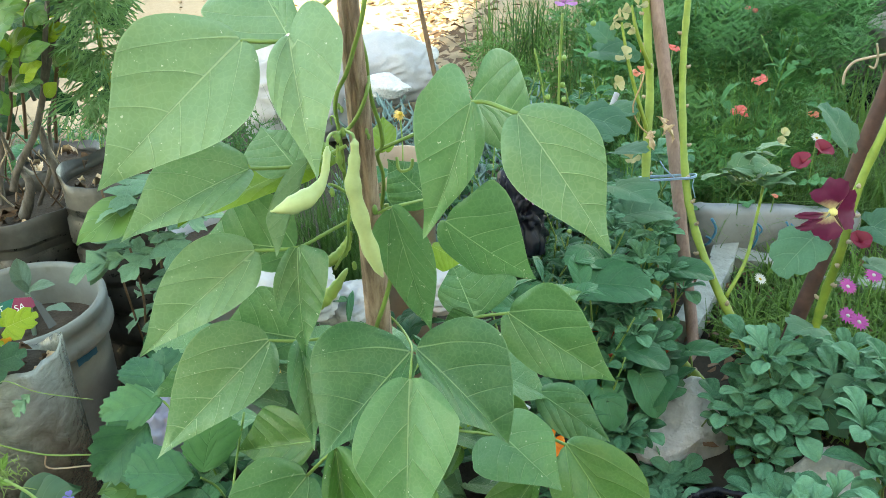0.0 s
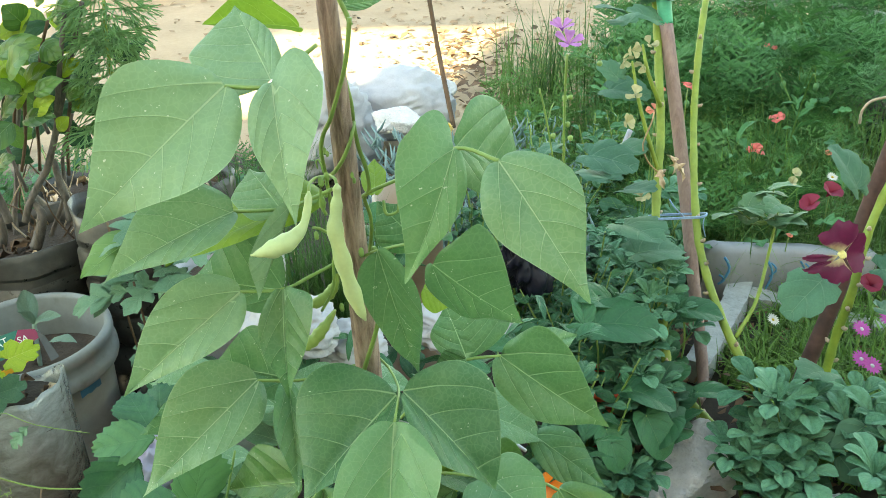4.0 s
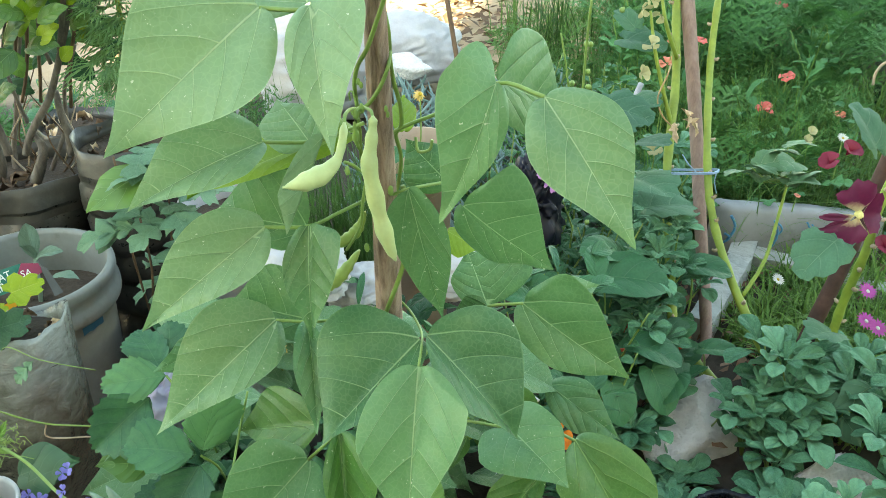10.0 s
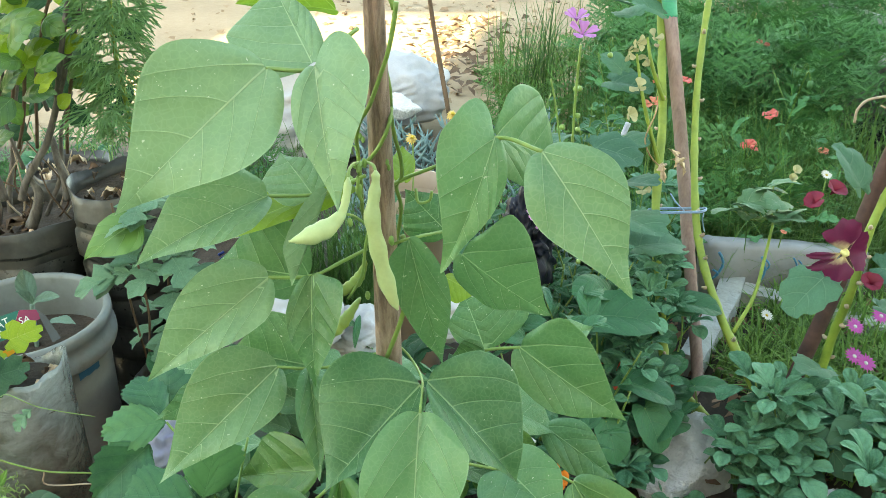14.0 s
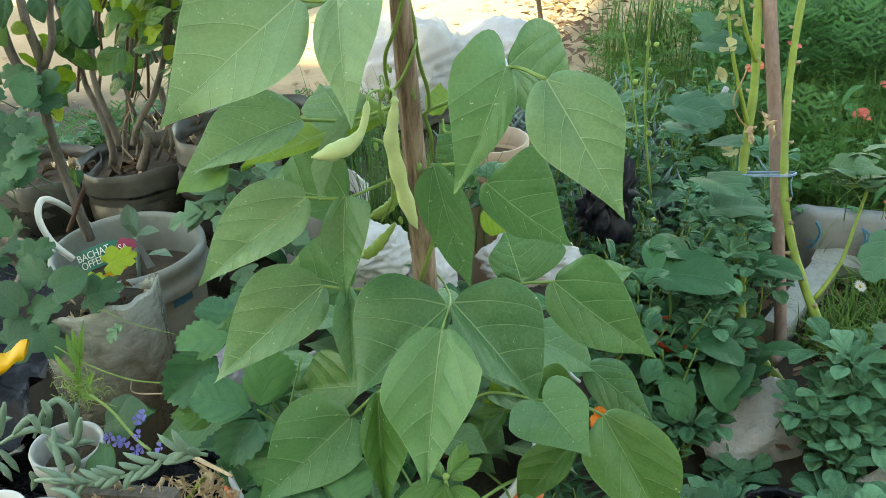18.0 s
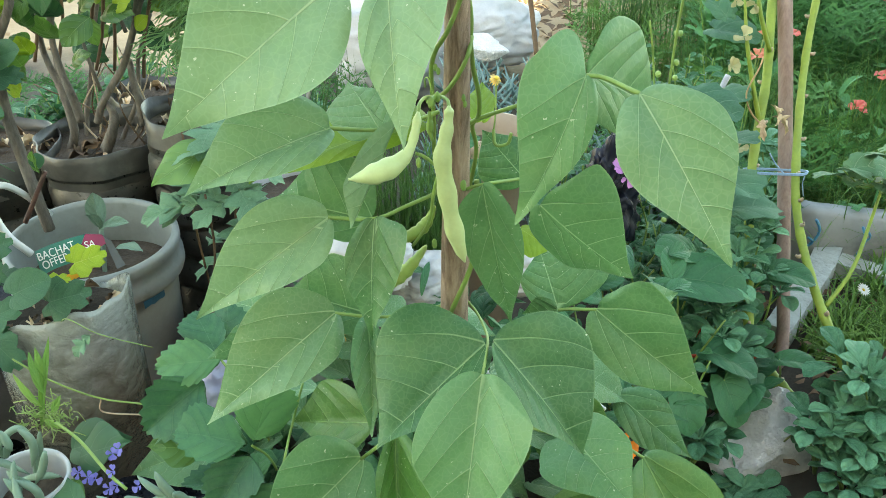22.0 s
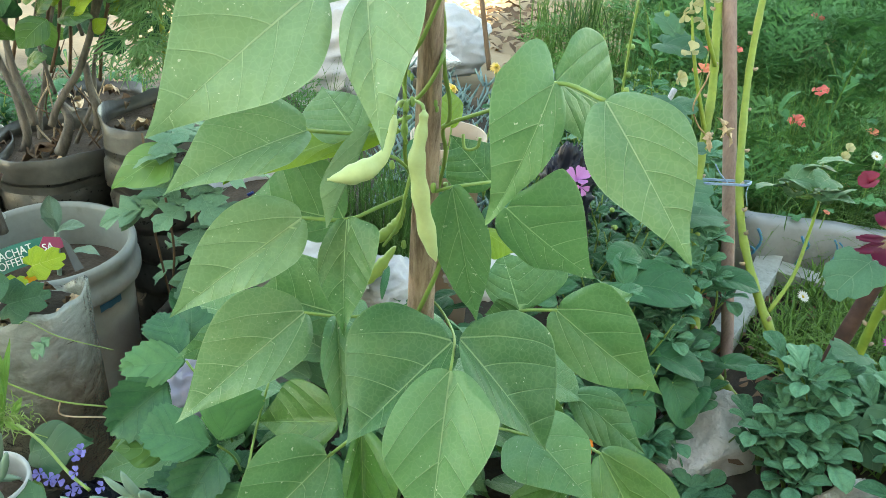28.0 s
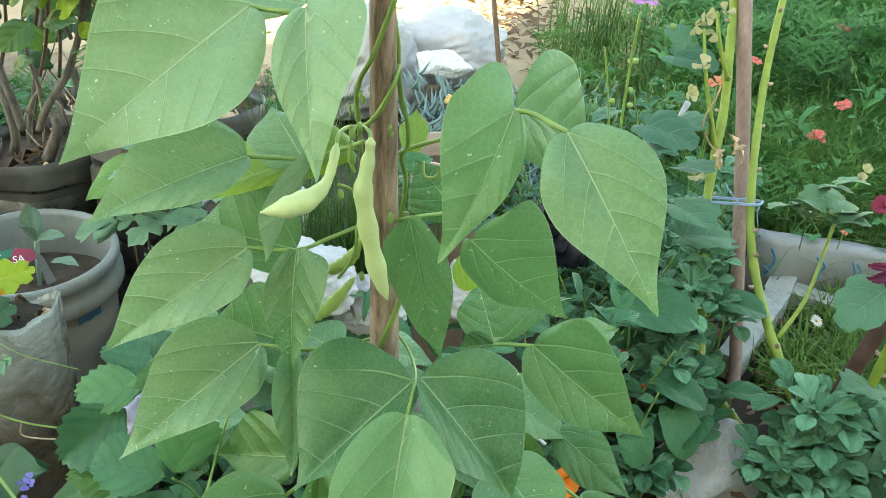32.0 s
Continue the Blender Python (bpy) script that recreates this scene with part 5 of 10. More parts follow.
# woody shrub in the bottle pots
shrub = thing("shrub", "woody potted shrub with grey branches and glossy green leaves", "shrub", (-0.567, 1.14, 0.35))
BR = [
    ([(-0.6130, 1.1350, 0.3430), (-0.6008, 1.1350, 0.3789), (-0.6130, 1.1450, 0.4336), (-0.6304, 1.1550, 0.4796), (-0.6324, 1.1550, 0.5323), (-0.6478, 1.1650, 0.5720), (-0.6622, 1.1750, 0.6274)], (0.010, 0.0085, 0.007, 0.006, 0.006, 0.005, 0.004)),
    ([(-0.5567, 1.1200, 0.3975), (-0.5449, 1.1200, 0.4235), (-0.5227, 1.1200, 0.4558), (-0.5059, 1.1200, 0.4782), (-0.4878, 1.1200, 0.5163), (-0.4723, 1.1200, 0.5540), (-0.4556, 1.1200, 0.5920), (-0.4394, 1.1200, 0.6289), (-0.4257, 1.1200, 0.6611), (-0.4084, 1.1200, 0.6993)], (0.0075, 0.0072, 0.0070, 0.0068, 0.0062, 0.0060, 0.0056, 0.0052, 0.0048, 0.0040)),
    ([(-0.4768, 1.1200, 0.5462), (-0.4596, 1.1100, 0.5949), (-0.4436, 1.1100, 0.6457), (-0.4302, 1.1100, 0.6875)], (0.0055, 0.0050, 0.0045, 0.0040)),
    ([(-0.4965, 1.1300, 0.3934), (-0.4949, 1.1300, 0.4239), (-0.5035, 1.1400, 0.4478), (-0.5090, 1.1500, 0.4791)], (0.0095, 0.0085, 0.0075, 0.0060)),
    ([(-0.5798, 1.1200, 0.3974), (-0.5841, 1.1200, 0.4318), (-0.5979, 1.1300, 0.4654), (-0.6008, 1.1300, 0.5063), (-0.5948, 1.1300, 0.5577)], (0.0085, 0.0080, 0.0070, 0.0060, 0.0050)),
    ([(-0.6003, 1.1650, 0.3344), (-0.6005, 1.1750, 0.3791), (-0.5874, 1.1850, 0.4325), (-0.5764, 1.1950, 0.4933), (-0.5586, 1.2050, 0.5607), (-0.5524, 1.2150, 0.6255)], (0.007, 0.006, 0.005, 0.0045, 0.004, 0.003)),
    ([(-0.6240, 1.1750, 0.3393), (-0.6334, 1.1850, 0.3890), (-0.6449, 1.2050, 0.4527), (-0.6396, 1.2150, 0.5137), (-0.6254, 1.2250, 0.5728)], (0.006, 0.005, 0.004, 0.0035, 0.003)),
    ([(-0.5448, 1.1050, 0.3630), (-0.5325, 1.1050, 0.3867), (-0.5283, 1.1150, 0.4101), (-0.5416, 1.1250, 0.4268)], (0.012, 0.011, 0.009, 0.005)),
    ([(-0.6304, 1.1550, 0.4796), (-0.6268, 1.1450, 0.5096), (-0.6379, 1.1350, 0.5300), (-0.6448, 1.1350, 0.5637)], (0.005, 0.004, 0.0035, 0.003)),
    ([(-0.5508, 1.1350, 0.4382), (-0.5526, 1.1250, 0.4820), (-0.5557, 1.1250, 0.5334), (-0.5382, 1.1250, 0.5909)], (0.004, 0.0035, 0.003, 0.0025)),
    ([(-0.5042, 1.1450, 0.5187), (-0.5062, 1.1350, 0.5555), (-0.5009, 1.1350, 0.5961)], (0.004, 0.0035, 0.003)),
    ([(-0.5528, 1.1550, 0.3399), (-0.5181, 1.1750, 0.4137), (-0.5110, 1.1850, 0.4700), (-0.4872, 1.1950, 0.5290)], (0.005, 0.0045, 0.004, 0.003)),
]
for pts, rad in BR:
    part("branch", tube(pts, [q * 0.72 for q in rad], 9), M_BARK, shrub)
def own_leaf(parent, material, outline, b, t, l, r, bow=0.05, name="leaf", rough=0.03, cup=0.03):
    COUNT[0] += 1
    return part(name, leaf_bm(b, t, l, r, outline, bow, 4, cup, COUNT[0], rough=rough), material, parent)


def facing_leaf(parent, b, t, w, material=M_GLOSSY, bow=0.10):
    """A leaf from its base to its tip, its blade turned up and to the south."""
    COUNT[0] += 1
    b, t = Vector(b), Vector(t)
    s = (t - b).cross(Vector((0.15 * math.sin(COUNT[0] * 1.7), -0.75, 0.65))).normalized() * w
    c = b.lerp(t, 0.48)
    part("leaf", leaf_bm(b, t, c + s, c - s, OUT_OVAL, bow, 4, 0.05, COUNT[0], rough=0.04), material, parent)


# backlight painted as a yellower green; the deep copy is simply darker
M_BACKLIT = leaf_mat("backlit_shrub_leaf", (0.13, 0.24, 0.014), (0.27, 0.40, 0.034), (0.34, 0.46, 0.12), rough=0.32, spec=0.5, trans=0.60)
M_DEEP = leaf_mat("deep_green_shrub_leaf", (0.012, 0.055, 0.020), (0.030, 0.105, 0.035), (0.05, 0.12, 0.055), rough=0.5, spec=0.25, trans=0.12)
for b, t, w in (((-0.5164, 1.1000, 0.6134), (-0.4714, 1.0800, 0.6487), 0.023), ((-0.5033, 1.1000, 0.6004), (-0.5235, 1.0700, 0.6024), 0.016), ((-0.5064, 1.0600, 0.5643), (-0.5340, 1.0300, 0.5362), 0.021), ((-0.5280, 1.0900, 0.5542), (-0.5134, 1.0800, 0.5211), 0.013),
                ((-0.4798, 1.0800, 0.5933), (-0.4364, 1.0800, 0.6123), 0.013), ((-0.5100, 1.1000, 0.5541), (-0.4529, 1.0700, 0.5658), 0.015), ((-0.5621, 1.1200, 0.5702), (-0.5202, 1.1000, 0.5959), 0.018), ((-0.5371, 1.1000, 0.5585), (-0.4941, 1.0800, 0.5932), 0.015),
                ((-0.5334, 1.1200, 0.6326), (-0.4601, 1.1000, 0.6592), 0.016), ((-0.5631, 1.1000, 0.4880), (-0.5246, 1.0800, 0.5102), 0.012), ((-0.4490, 1.1000, 0.5816), (-0.4164, 1.0900, 0.5995), 0.013), ((-0.4727, 1.1200, 0.6473), (-0.4422, 1.1000, 0.6340), 0.017),
                ((-0.5781, 1.1000, 0.5212), (-0.5798, 1.0700, 0.5620), 0.020), ((-0.5945, 1.1200, 0.5836), (-0.6074, 1.1000, 0.6114), 0.020), ((-0.5800, 1.1200, 0.6134), (-0.5867, 1.1000, 0.6542), 0.022), ((-0.5970, 1.0600, 0.5202), (-0.6105, 1.0500, 0.5388), 0.018),
                ((-0.4966, 1.1400, 0.6668), (-0.5104, 1.1200, 0.6987), 0.020), ((-0.4590, 1.1400, 0.6741), (-0.4119, 1.1200, 0.6993), 0.019), ((-0.4765, 1.1400, 0.6950), (-0.4407, 1.1200, 0.7327), 0.020), ((-0.5369, 1.1400, 0.6807), (-0.5495, 1.1200, 0.7120), 0.021), ((-0.4310, 1.1400, 0.7091), (-0.3852, 1.1200, 0.7330), 0.019)):
    facing_leaf(shrub, b, t, w)
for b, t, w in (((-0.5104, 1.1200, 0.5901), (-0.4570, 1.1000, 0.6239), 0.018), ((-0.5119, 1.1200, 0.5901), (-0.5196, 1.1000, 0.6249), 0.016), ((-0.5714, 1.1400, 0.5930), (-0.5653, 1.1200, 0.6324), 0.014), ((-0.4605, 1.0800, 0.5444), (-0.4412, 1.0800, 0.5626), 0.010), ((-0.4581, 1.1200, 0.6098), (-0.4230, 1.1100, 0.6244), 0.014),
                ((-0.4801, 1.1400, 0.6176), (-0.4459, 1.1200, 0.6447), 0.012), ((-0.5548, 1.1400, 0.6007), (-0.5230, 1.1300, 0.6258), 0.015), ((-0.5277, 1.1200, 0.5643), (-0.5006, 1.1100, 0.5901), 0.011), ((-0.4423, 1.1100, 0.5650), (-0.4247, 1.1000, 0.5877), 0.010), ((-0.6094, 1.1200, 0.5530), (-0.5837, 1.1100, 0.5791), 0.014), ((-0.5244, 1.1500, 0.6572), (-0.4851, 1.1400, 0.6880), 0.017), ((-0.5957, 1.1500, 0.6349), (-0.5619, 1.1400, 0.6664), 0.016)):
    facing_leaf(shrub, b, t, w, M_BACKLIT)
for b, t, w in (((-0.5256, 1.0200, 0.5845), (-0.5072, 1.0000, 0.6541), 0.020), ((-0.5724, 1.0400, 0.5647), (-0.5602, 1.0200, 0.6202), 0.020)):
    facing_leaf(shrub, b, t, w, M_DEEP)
facing_leaf(shrub, (-0.4893, 1.0900, 0.5650), (-0.4532, 1.0800, 0.5905), 0.014, M_YELLOWL)
for pts in ([(-0.6166, 1.1600, 0.4619), (-0.5967, 1.1600, 0.5241), (-0.5886, 1.1600, 0.5757), (-0.5727, 1.1600, 0.6252)], [(-0.5583, 1.1500, 0.4620), (-0.5353, 1.1400, 0.5153), (-0.5097, 1.1200, 0.5902)], [(-0.5421, 1.1700, 0.4542), (-0.5336, 1.1700, 0.4965), (-0.5240, 1.1600, 0.5327)], [(-0.5521, 1.1500, 0.5278), (-0.5368, 1.1400, 0.5627), (-0.5124, 1.1200, 0.5946)],
            [(-0.4881, 1.1400, 0.4580), (-0.4725, 1.1300, 0.5192), (-0.4509, 1.1200, 0.5770)], [(-0.4980, 1.1500, 0.6058), (-0.4876, 1.1500, 0.6356), (-0.4703, 1.1500, 0.6719)], [(-0.5755, 1.1500, 0.5940), (-0.5437, 1.1400, 0.6341), (-0.5181, 1.1300, 0.6489)], [(-0.6380, 1.1400, 0.4737), (-0.6175, 1.1400, 0.5386), (-0.6052, 1.1400, 0.6078)]):
    part("twig", tube(pts, 0.0024, 6), M_BARKB, shrub)

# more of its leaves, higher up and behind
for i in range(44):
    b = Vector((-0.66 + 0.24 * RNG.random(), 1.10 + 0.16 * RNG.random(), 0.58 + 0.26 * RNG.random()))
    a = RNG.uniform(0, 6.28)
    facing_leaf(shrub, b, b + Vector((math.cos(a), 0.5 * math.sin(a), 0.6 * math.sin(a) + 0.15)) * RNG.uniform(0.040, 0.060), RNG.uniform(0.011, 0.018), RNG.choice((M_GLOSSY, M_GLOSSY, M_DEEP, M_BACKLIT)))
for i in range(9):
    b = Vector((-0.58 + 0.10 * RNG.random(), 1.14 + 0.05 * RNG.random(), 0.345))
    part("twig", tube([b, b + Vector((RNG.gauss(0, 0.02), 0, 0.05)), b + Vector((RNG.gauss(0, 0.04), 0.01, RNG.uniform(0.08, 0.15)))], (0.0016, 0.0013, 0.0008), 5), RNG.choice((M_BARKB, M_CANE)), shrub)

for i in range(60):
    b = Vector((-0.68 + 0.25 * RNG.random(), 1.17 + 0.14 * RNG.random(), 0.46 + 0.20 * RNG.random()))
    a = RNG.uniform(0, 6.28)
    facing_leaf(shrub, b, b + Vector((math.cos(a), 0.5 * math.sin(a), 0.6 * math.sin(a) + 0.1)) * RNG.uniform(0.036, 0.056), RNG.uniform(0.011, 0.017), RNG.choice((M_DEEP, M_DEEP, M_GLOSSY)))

trunk = thing("sapling", "grey-barked sapling trunk rising from the grey bucket", "sapling", (-0.55, 0.95, 0.25))
part("trunk", tube([(-0.5535, 0.9400, 0.3313), (-0.5595, 0.9400, 0.3795), (-0.5685, 0.9450, 0.4359), (-0.5763, 0.9500, 0.4822), (-0.5730, 0.9500, 0.5284), (-0.5660, 0.9550, 0.5799), (-0.5742, 0.9600, 0.6252), (-0.5773, 0.9650, 0.6553), (-0.5842, 0.9700, 0.7016), (-0.5741, 0.9800, 0.7832)], (0.0070, 0.0070, 0.0072, 0.0070, 0.0066, 0.0064, 0.006, 0.0058, 0.0052, 0.0045), 10), M_BARK, trunk)
part("branch", tube([(-0.5734, 0.9500, 0.5214), (-0.5915, 0.9500, 0.5666), (-0.6040, 0.9550, 0.6016), (-0.6053, 0.9600, 0.6567), (-0.5975, 0.9700, 0.7346)], (0.007, 0.0065, 0.006, 0.0055, 0.004), 8), M_BARK, trunk)
part("branch", tube([(-0.5686, 0.9550, 0.5651), (-0.5398, 0.9500, 0.6103), (-0.5314, 0.9500, 0.6520), (-0.5084, 0.9500, 0.7050)], (0.0055, 0.005, 0.0045, 0.003), 8), M_BARK, trunk)
part("twig", tube([(-0.5432, 0.8800, 0.3771), (-0.5274, 0.8850, 0.4061), (-0.5094, 0.8900, 0.4396)], (0.003, 0.0028, 0.0025), 7), M_REDSTAKE, trunk, "reddish bare twig")

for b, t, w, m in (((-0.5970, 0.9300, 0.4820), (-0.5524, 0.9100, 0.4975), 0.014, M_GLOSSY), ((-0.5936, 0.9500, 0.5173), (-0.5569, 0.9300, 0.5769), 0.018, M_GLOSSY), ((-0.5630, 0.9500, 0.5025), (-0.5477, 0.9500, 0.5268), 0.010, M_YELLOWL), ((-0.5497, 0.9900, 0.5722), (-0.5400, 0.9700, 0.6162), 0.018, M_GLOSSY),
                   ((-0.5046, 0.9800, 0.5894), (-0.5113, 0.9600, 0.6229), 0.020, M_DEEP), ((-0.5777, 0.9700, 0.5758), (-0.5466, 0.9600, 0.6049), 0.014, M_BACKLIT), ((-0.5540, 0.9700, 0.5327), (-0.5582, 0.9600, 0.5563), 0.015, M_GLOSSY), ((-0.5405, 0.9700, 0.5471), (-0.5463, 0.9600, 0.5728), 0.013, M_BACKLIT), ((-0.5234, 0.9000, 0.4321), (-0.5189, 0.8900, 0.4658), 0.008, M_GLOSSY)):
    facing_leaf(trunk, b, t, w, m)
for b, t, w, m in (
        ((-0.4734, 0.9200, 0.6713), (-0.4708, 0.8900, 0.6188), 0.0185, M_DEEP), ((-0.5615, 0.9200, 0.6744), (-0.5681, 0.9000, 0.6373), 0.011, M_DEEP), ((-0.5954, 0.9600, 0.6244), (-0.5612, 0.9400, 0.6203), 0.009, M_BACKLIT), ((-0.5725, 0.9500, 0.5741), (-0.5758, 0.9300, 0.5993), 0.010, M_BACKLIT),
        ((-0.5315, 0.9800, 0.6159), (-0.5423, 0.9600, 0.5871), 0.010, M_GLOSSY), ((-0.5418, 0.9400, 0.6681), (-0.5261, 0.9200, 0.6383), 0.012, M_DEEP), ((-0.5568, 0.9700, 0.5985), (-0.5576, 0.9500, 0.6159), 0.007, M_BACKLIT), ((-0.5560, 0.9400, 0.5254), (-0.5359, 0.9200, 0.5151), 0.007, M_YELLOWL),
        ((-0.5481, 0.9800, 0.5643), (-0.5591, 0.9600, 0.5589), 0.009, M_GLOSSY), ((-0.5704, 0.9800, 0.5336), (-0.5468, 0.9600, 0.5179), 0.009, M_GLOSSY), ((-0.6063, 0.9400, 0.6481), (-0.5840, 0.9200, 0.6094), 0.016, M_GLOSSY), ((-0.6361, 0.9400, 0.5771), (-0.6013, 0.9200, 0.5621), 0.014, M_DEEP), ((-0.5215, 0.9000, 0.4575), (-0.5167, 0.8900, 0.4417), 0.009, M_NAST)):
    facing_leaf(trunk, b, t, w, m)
for b, t, w in (((-0.5204, 0.8600, 0.5713), (-0.5398, 0.8400, 0.5906), 0.020), ((-0.5431, 0.8500, 0.5370), (-0.5020, 0.8300, 0.5330), 0.016), ((-0.5426, 0.8400, 0.4993), (-0.5702, 0.8200, 0.4931), 0.022), ((-0.5671, 0.8600, 0.5484), (-0.5881, 0.8400, 0.5347), 0.018)):
    facing_leaf(trunk, b, t, w, M_NAST)
sage = thing("seedling", "small felted grey-green seedling in the grey bucket", "seedling", (-0.49, 0.93, 0.26))
for dx, tip, s in ((0, (0.05, -0.1, 1.0), 0.055), (1, (0.9, -0.1, 0.35), 0.042), (2, (-0.2, -0.5, 0.9), 0.035)):
    set_leaf(L_SAGE[dx % 2], aim((-0.4809, 0.9300, 0.3423), tip, s, 0.15 if dx == 0 else 0.3), sage)
set_leaf(L_SAGE[0], aim((-0.4623, 0.9200, 0.3215), (0.9, -0.2, 0.1), 0.04, 0), sage)
part("stem", tube([(-0.487, 0.925, 0.26), (-0.487, 0.93, 0.29), (-0.4809, 0.9300, 0.3423)], 0.003, 7), M_SAGE, sage)

# printed tag standing in the bag, with its words
tag = thing("packet_tag", "green and maroon printed packet scrap reading bachat offer", "packet", (-0.4453, 0.8000, 0.3918))
bm = bmesh.new()
cols = 14
tl, tr, bl, br_ = Vector((-0.4893, 0.8000, 0.3903)), Vector((-0.4308, 0.8050, 0.4131)), Vector((-0.4819, 0.7900, 0.3654)), Vector((-0.4419, 0.7900, 0.3866))
rows_ = []
for i in range(cols + 1):
    t = i / cols
    o = Vector((0, -0.006 * math.sin(math.pi * t), 0.004 * math.sin(math.pi * t)))
    rows_.append([bm.verts.new(tl.lerp(tr, t) + o), bm.verts.new(bl.lerp(br_, t) + o)])
for a, b in zip(rows_, rows_[1:]):
    bm.faces.new((a[0], b[0], b[1], a[1]))
part("green_face", bm, plain("green_print", (0.01, 0.16, 0.12), 0.4, 0.5, 0.15), tag)
bm = bmesh.new()
pts = [Vector((-0.4311, 0.8055, 0.4128)), Vector((-0.4178, 0.8150, 0.4073)), Vector((-0.4140, 0.8150, 0.3967)), Vector((-0.4208, 0.8000, 0.3970)), Vector((-0.4348, 0.7950, 0.3988))]
bm.faces.new([bm.verts.new(p) for p in pts])
part("maroon_face", bm, plain("maroon_print", (0.28, 0.02, 0.07), 0.4, 0.5, 0.15), tag)
bm = bmesh.new()
pts = [Vector((-0.4184, 0.8160, 0.4068)), Vector((-0.4115, 0.8200, 0.3964)), Vector((-0.3958, 0.8100, 0.3734)), Vector((-0.4009, 0.8000, 0.3742)), Vector((-0.4132, 0.8120, 0.3947))]
bm.faces.new([bm.verts.new(p) for p in pts])
part("clear_flap", bm, M_BOTRIM, tag)
bm = bmesh.new()
bm.faces.new([bm.verts.new(Vector(p)) for p in ((-0.4712, 0.7860, 0.3625), (-0.4424, 0.7860, 0.3764), (-0.4155, 0.7900, 0.3920), (-0.4193, 0.7880, 0.3827), (-0.4436, 0.7840, 0.3671))])
part("orange_stripe", bm, plain("orange_print", (0.62, 0.30, 0.02), 0.4, 0.5, 0.15), tag)


def words(text, at, x_to, up_to, size, material, parent, name="lettering"):
    cu = bpy.data.curves.new(name, "FONT")
    cu.body, cu.size, cu.extrude = text, size, 0.0002
    tmp = bpy.data.objects.new(name, cu)
    scene.collection.objects.link(tmp)
    dg = bpy.context.evaluated_depsgraph_get()
    me = bpy.data.meshes.new_from_object(tmp.evaluated_get(dg))
    bpy.data.objects.remove(tmp)
    me.materials.clear()
    me.materials.append(material)
    x = (Vector(x_to) - Vector(at)).normalized()
    u = Vector(up_to) - Vector(at)
    y = (u - x * u.dot(x)).normalized()
    m = Matrix((x, y, x.cross(y))).transposed().to_4x4()
    me.transform(Matrix.Translation(at) @ m)
    return put(name, me, parent)


M_INK = plain("white_ink", (0.72, 0.74, 0.72), 0.6)
words("BACHAT", (-0.4798, 0.7880, 0.3859), (-0.4354, 0.7880, 0.4054), (-0.4822, 0.7910, 0.3928), 0.0125, M_INK, tag)
words("OFFER", (-0.4750, 0.7860, 0.3770), (-0.4383, 0.7860, 0.3941), (-0.4774, 0.7890, 0.3840), 0.0125, M_INK, tag)

words("SA", (-0.4272, 0.7920, 0.4031), (-0.4098, 0.7960, 0.4064), (-0.4282, 0.7960, 0.4095), 0.0105, M_INK, tag)

# nasturtium in the bag and along its foot
nas = thing("nasturtium", "nasturtium with yellowing lobed leaves in the bag planter", "nasturtium", (-0.45, 0.77, 0.31))
for (p, s, me, d) in (((-0.4239, 0.7600, 0.4052), 0.034, L_YELLOW[0], (1, 0.35, 0.25)), ((-0.4452, 0.7450, 0.3883), 0.020, L_YELLOW[1], (1, 0.4, 0.2)),
                      ((-0.4321, 0.7150, 0.3881), 0.038, L_NAST[0], (1, 0.2, 0.25)), ((-0.3749, 0.6800, 0.3797), 0.030, L_MUM[0], (-0.6, -0.3, -0.7)),
                      ((-0.4863, 0.7200, 0.4055), 0.034, L_NAST[1], (-0.8, 0.5, 0.4)), ((-0.4572, 0.7000, 0.4056), 0.034, L_NAST[2], (0.8, 0.3, 0.3)), ((-0.4914, 0.7000, 0.3718), 0.033, L_NAST[3], (0.7, 0.3, 0.3)),
                      ((-0.5192, 0.7500, 0.4141), 0.034, L_NAST[0], (0.8, 0.3, 0.3)), ((-0.4774, 0.6800, 0.3610), 0.032, L_NAST[1], (0.6, -0.2, -0.5)), ((-0.5075, 0.7000, 0.3812), 0.034, L_NAST[2], (-0.7, 0.3, 0.4)), ((-0.5202, 0.6800, 0.3431), 0.05, L_NAST[3], (0.8, 0.3, 0.3)),
                      ((-0.5385, 0.8000, 0.5030), 0.036, L_NAST[0], (0.8, 0.3, 0.4)), ((-0.5269, 0.7500, 0.3968), 0.03, L_NAST[1], (0.8, 0.3, 0.4)), ((-0.5647, 0.7800, 0.4240), 0.045, L_NAST[2], (-0.8, 0.3, 0.4))):
    set_leaf(me, aim(p, d, s * (1.15 if me in L_NAST else 1.0), (0.75 if d[0] > 0 else -0.75) + RNG.uniform(-0.2, 0.2)), nas)
part("stem", tube([(-0.46, 0.76, 0.31), (-0.4048, 0.6900, 0.3882), (-0.3688, 0.6800, 0.3801), (-0.3225, 0.6900, 0.3596)], 0.0005, 6), M_PETIOLE, nas)
part("runner", tube([(-0.4490, 0.6600, 0.3591), (-0.4148, 0.6550, 0.3406), (-0.3672, 0.6500, 0.3267), (-0.3141, 0.6400, 0.3318)], 0.0009, 6), M_VINE, nas)
part("runner", tube([(-0.3644, 0.6500, 0.3255), (-0.3649, 0.6500, 0.3085), (-0.3166, 0.6400, 0.3185)], 0.0008, 6), M_CANE, nas)

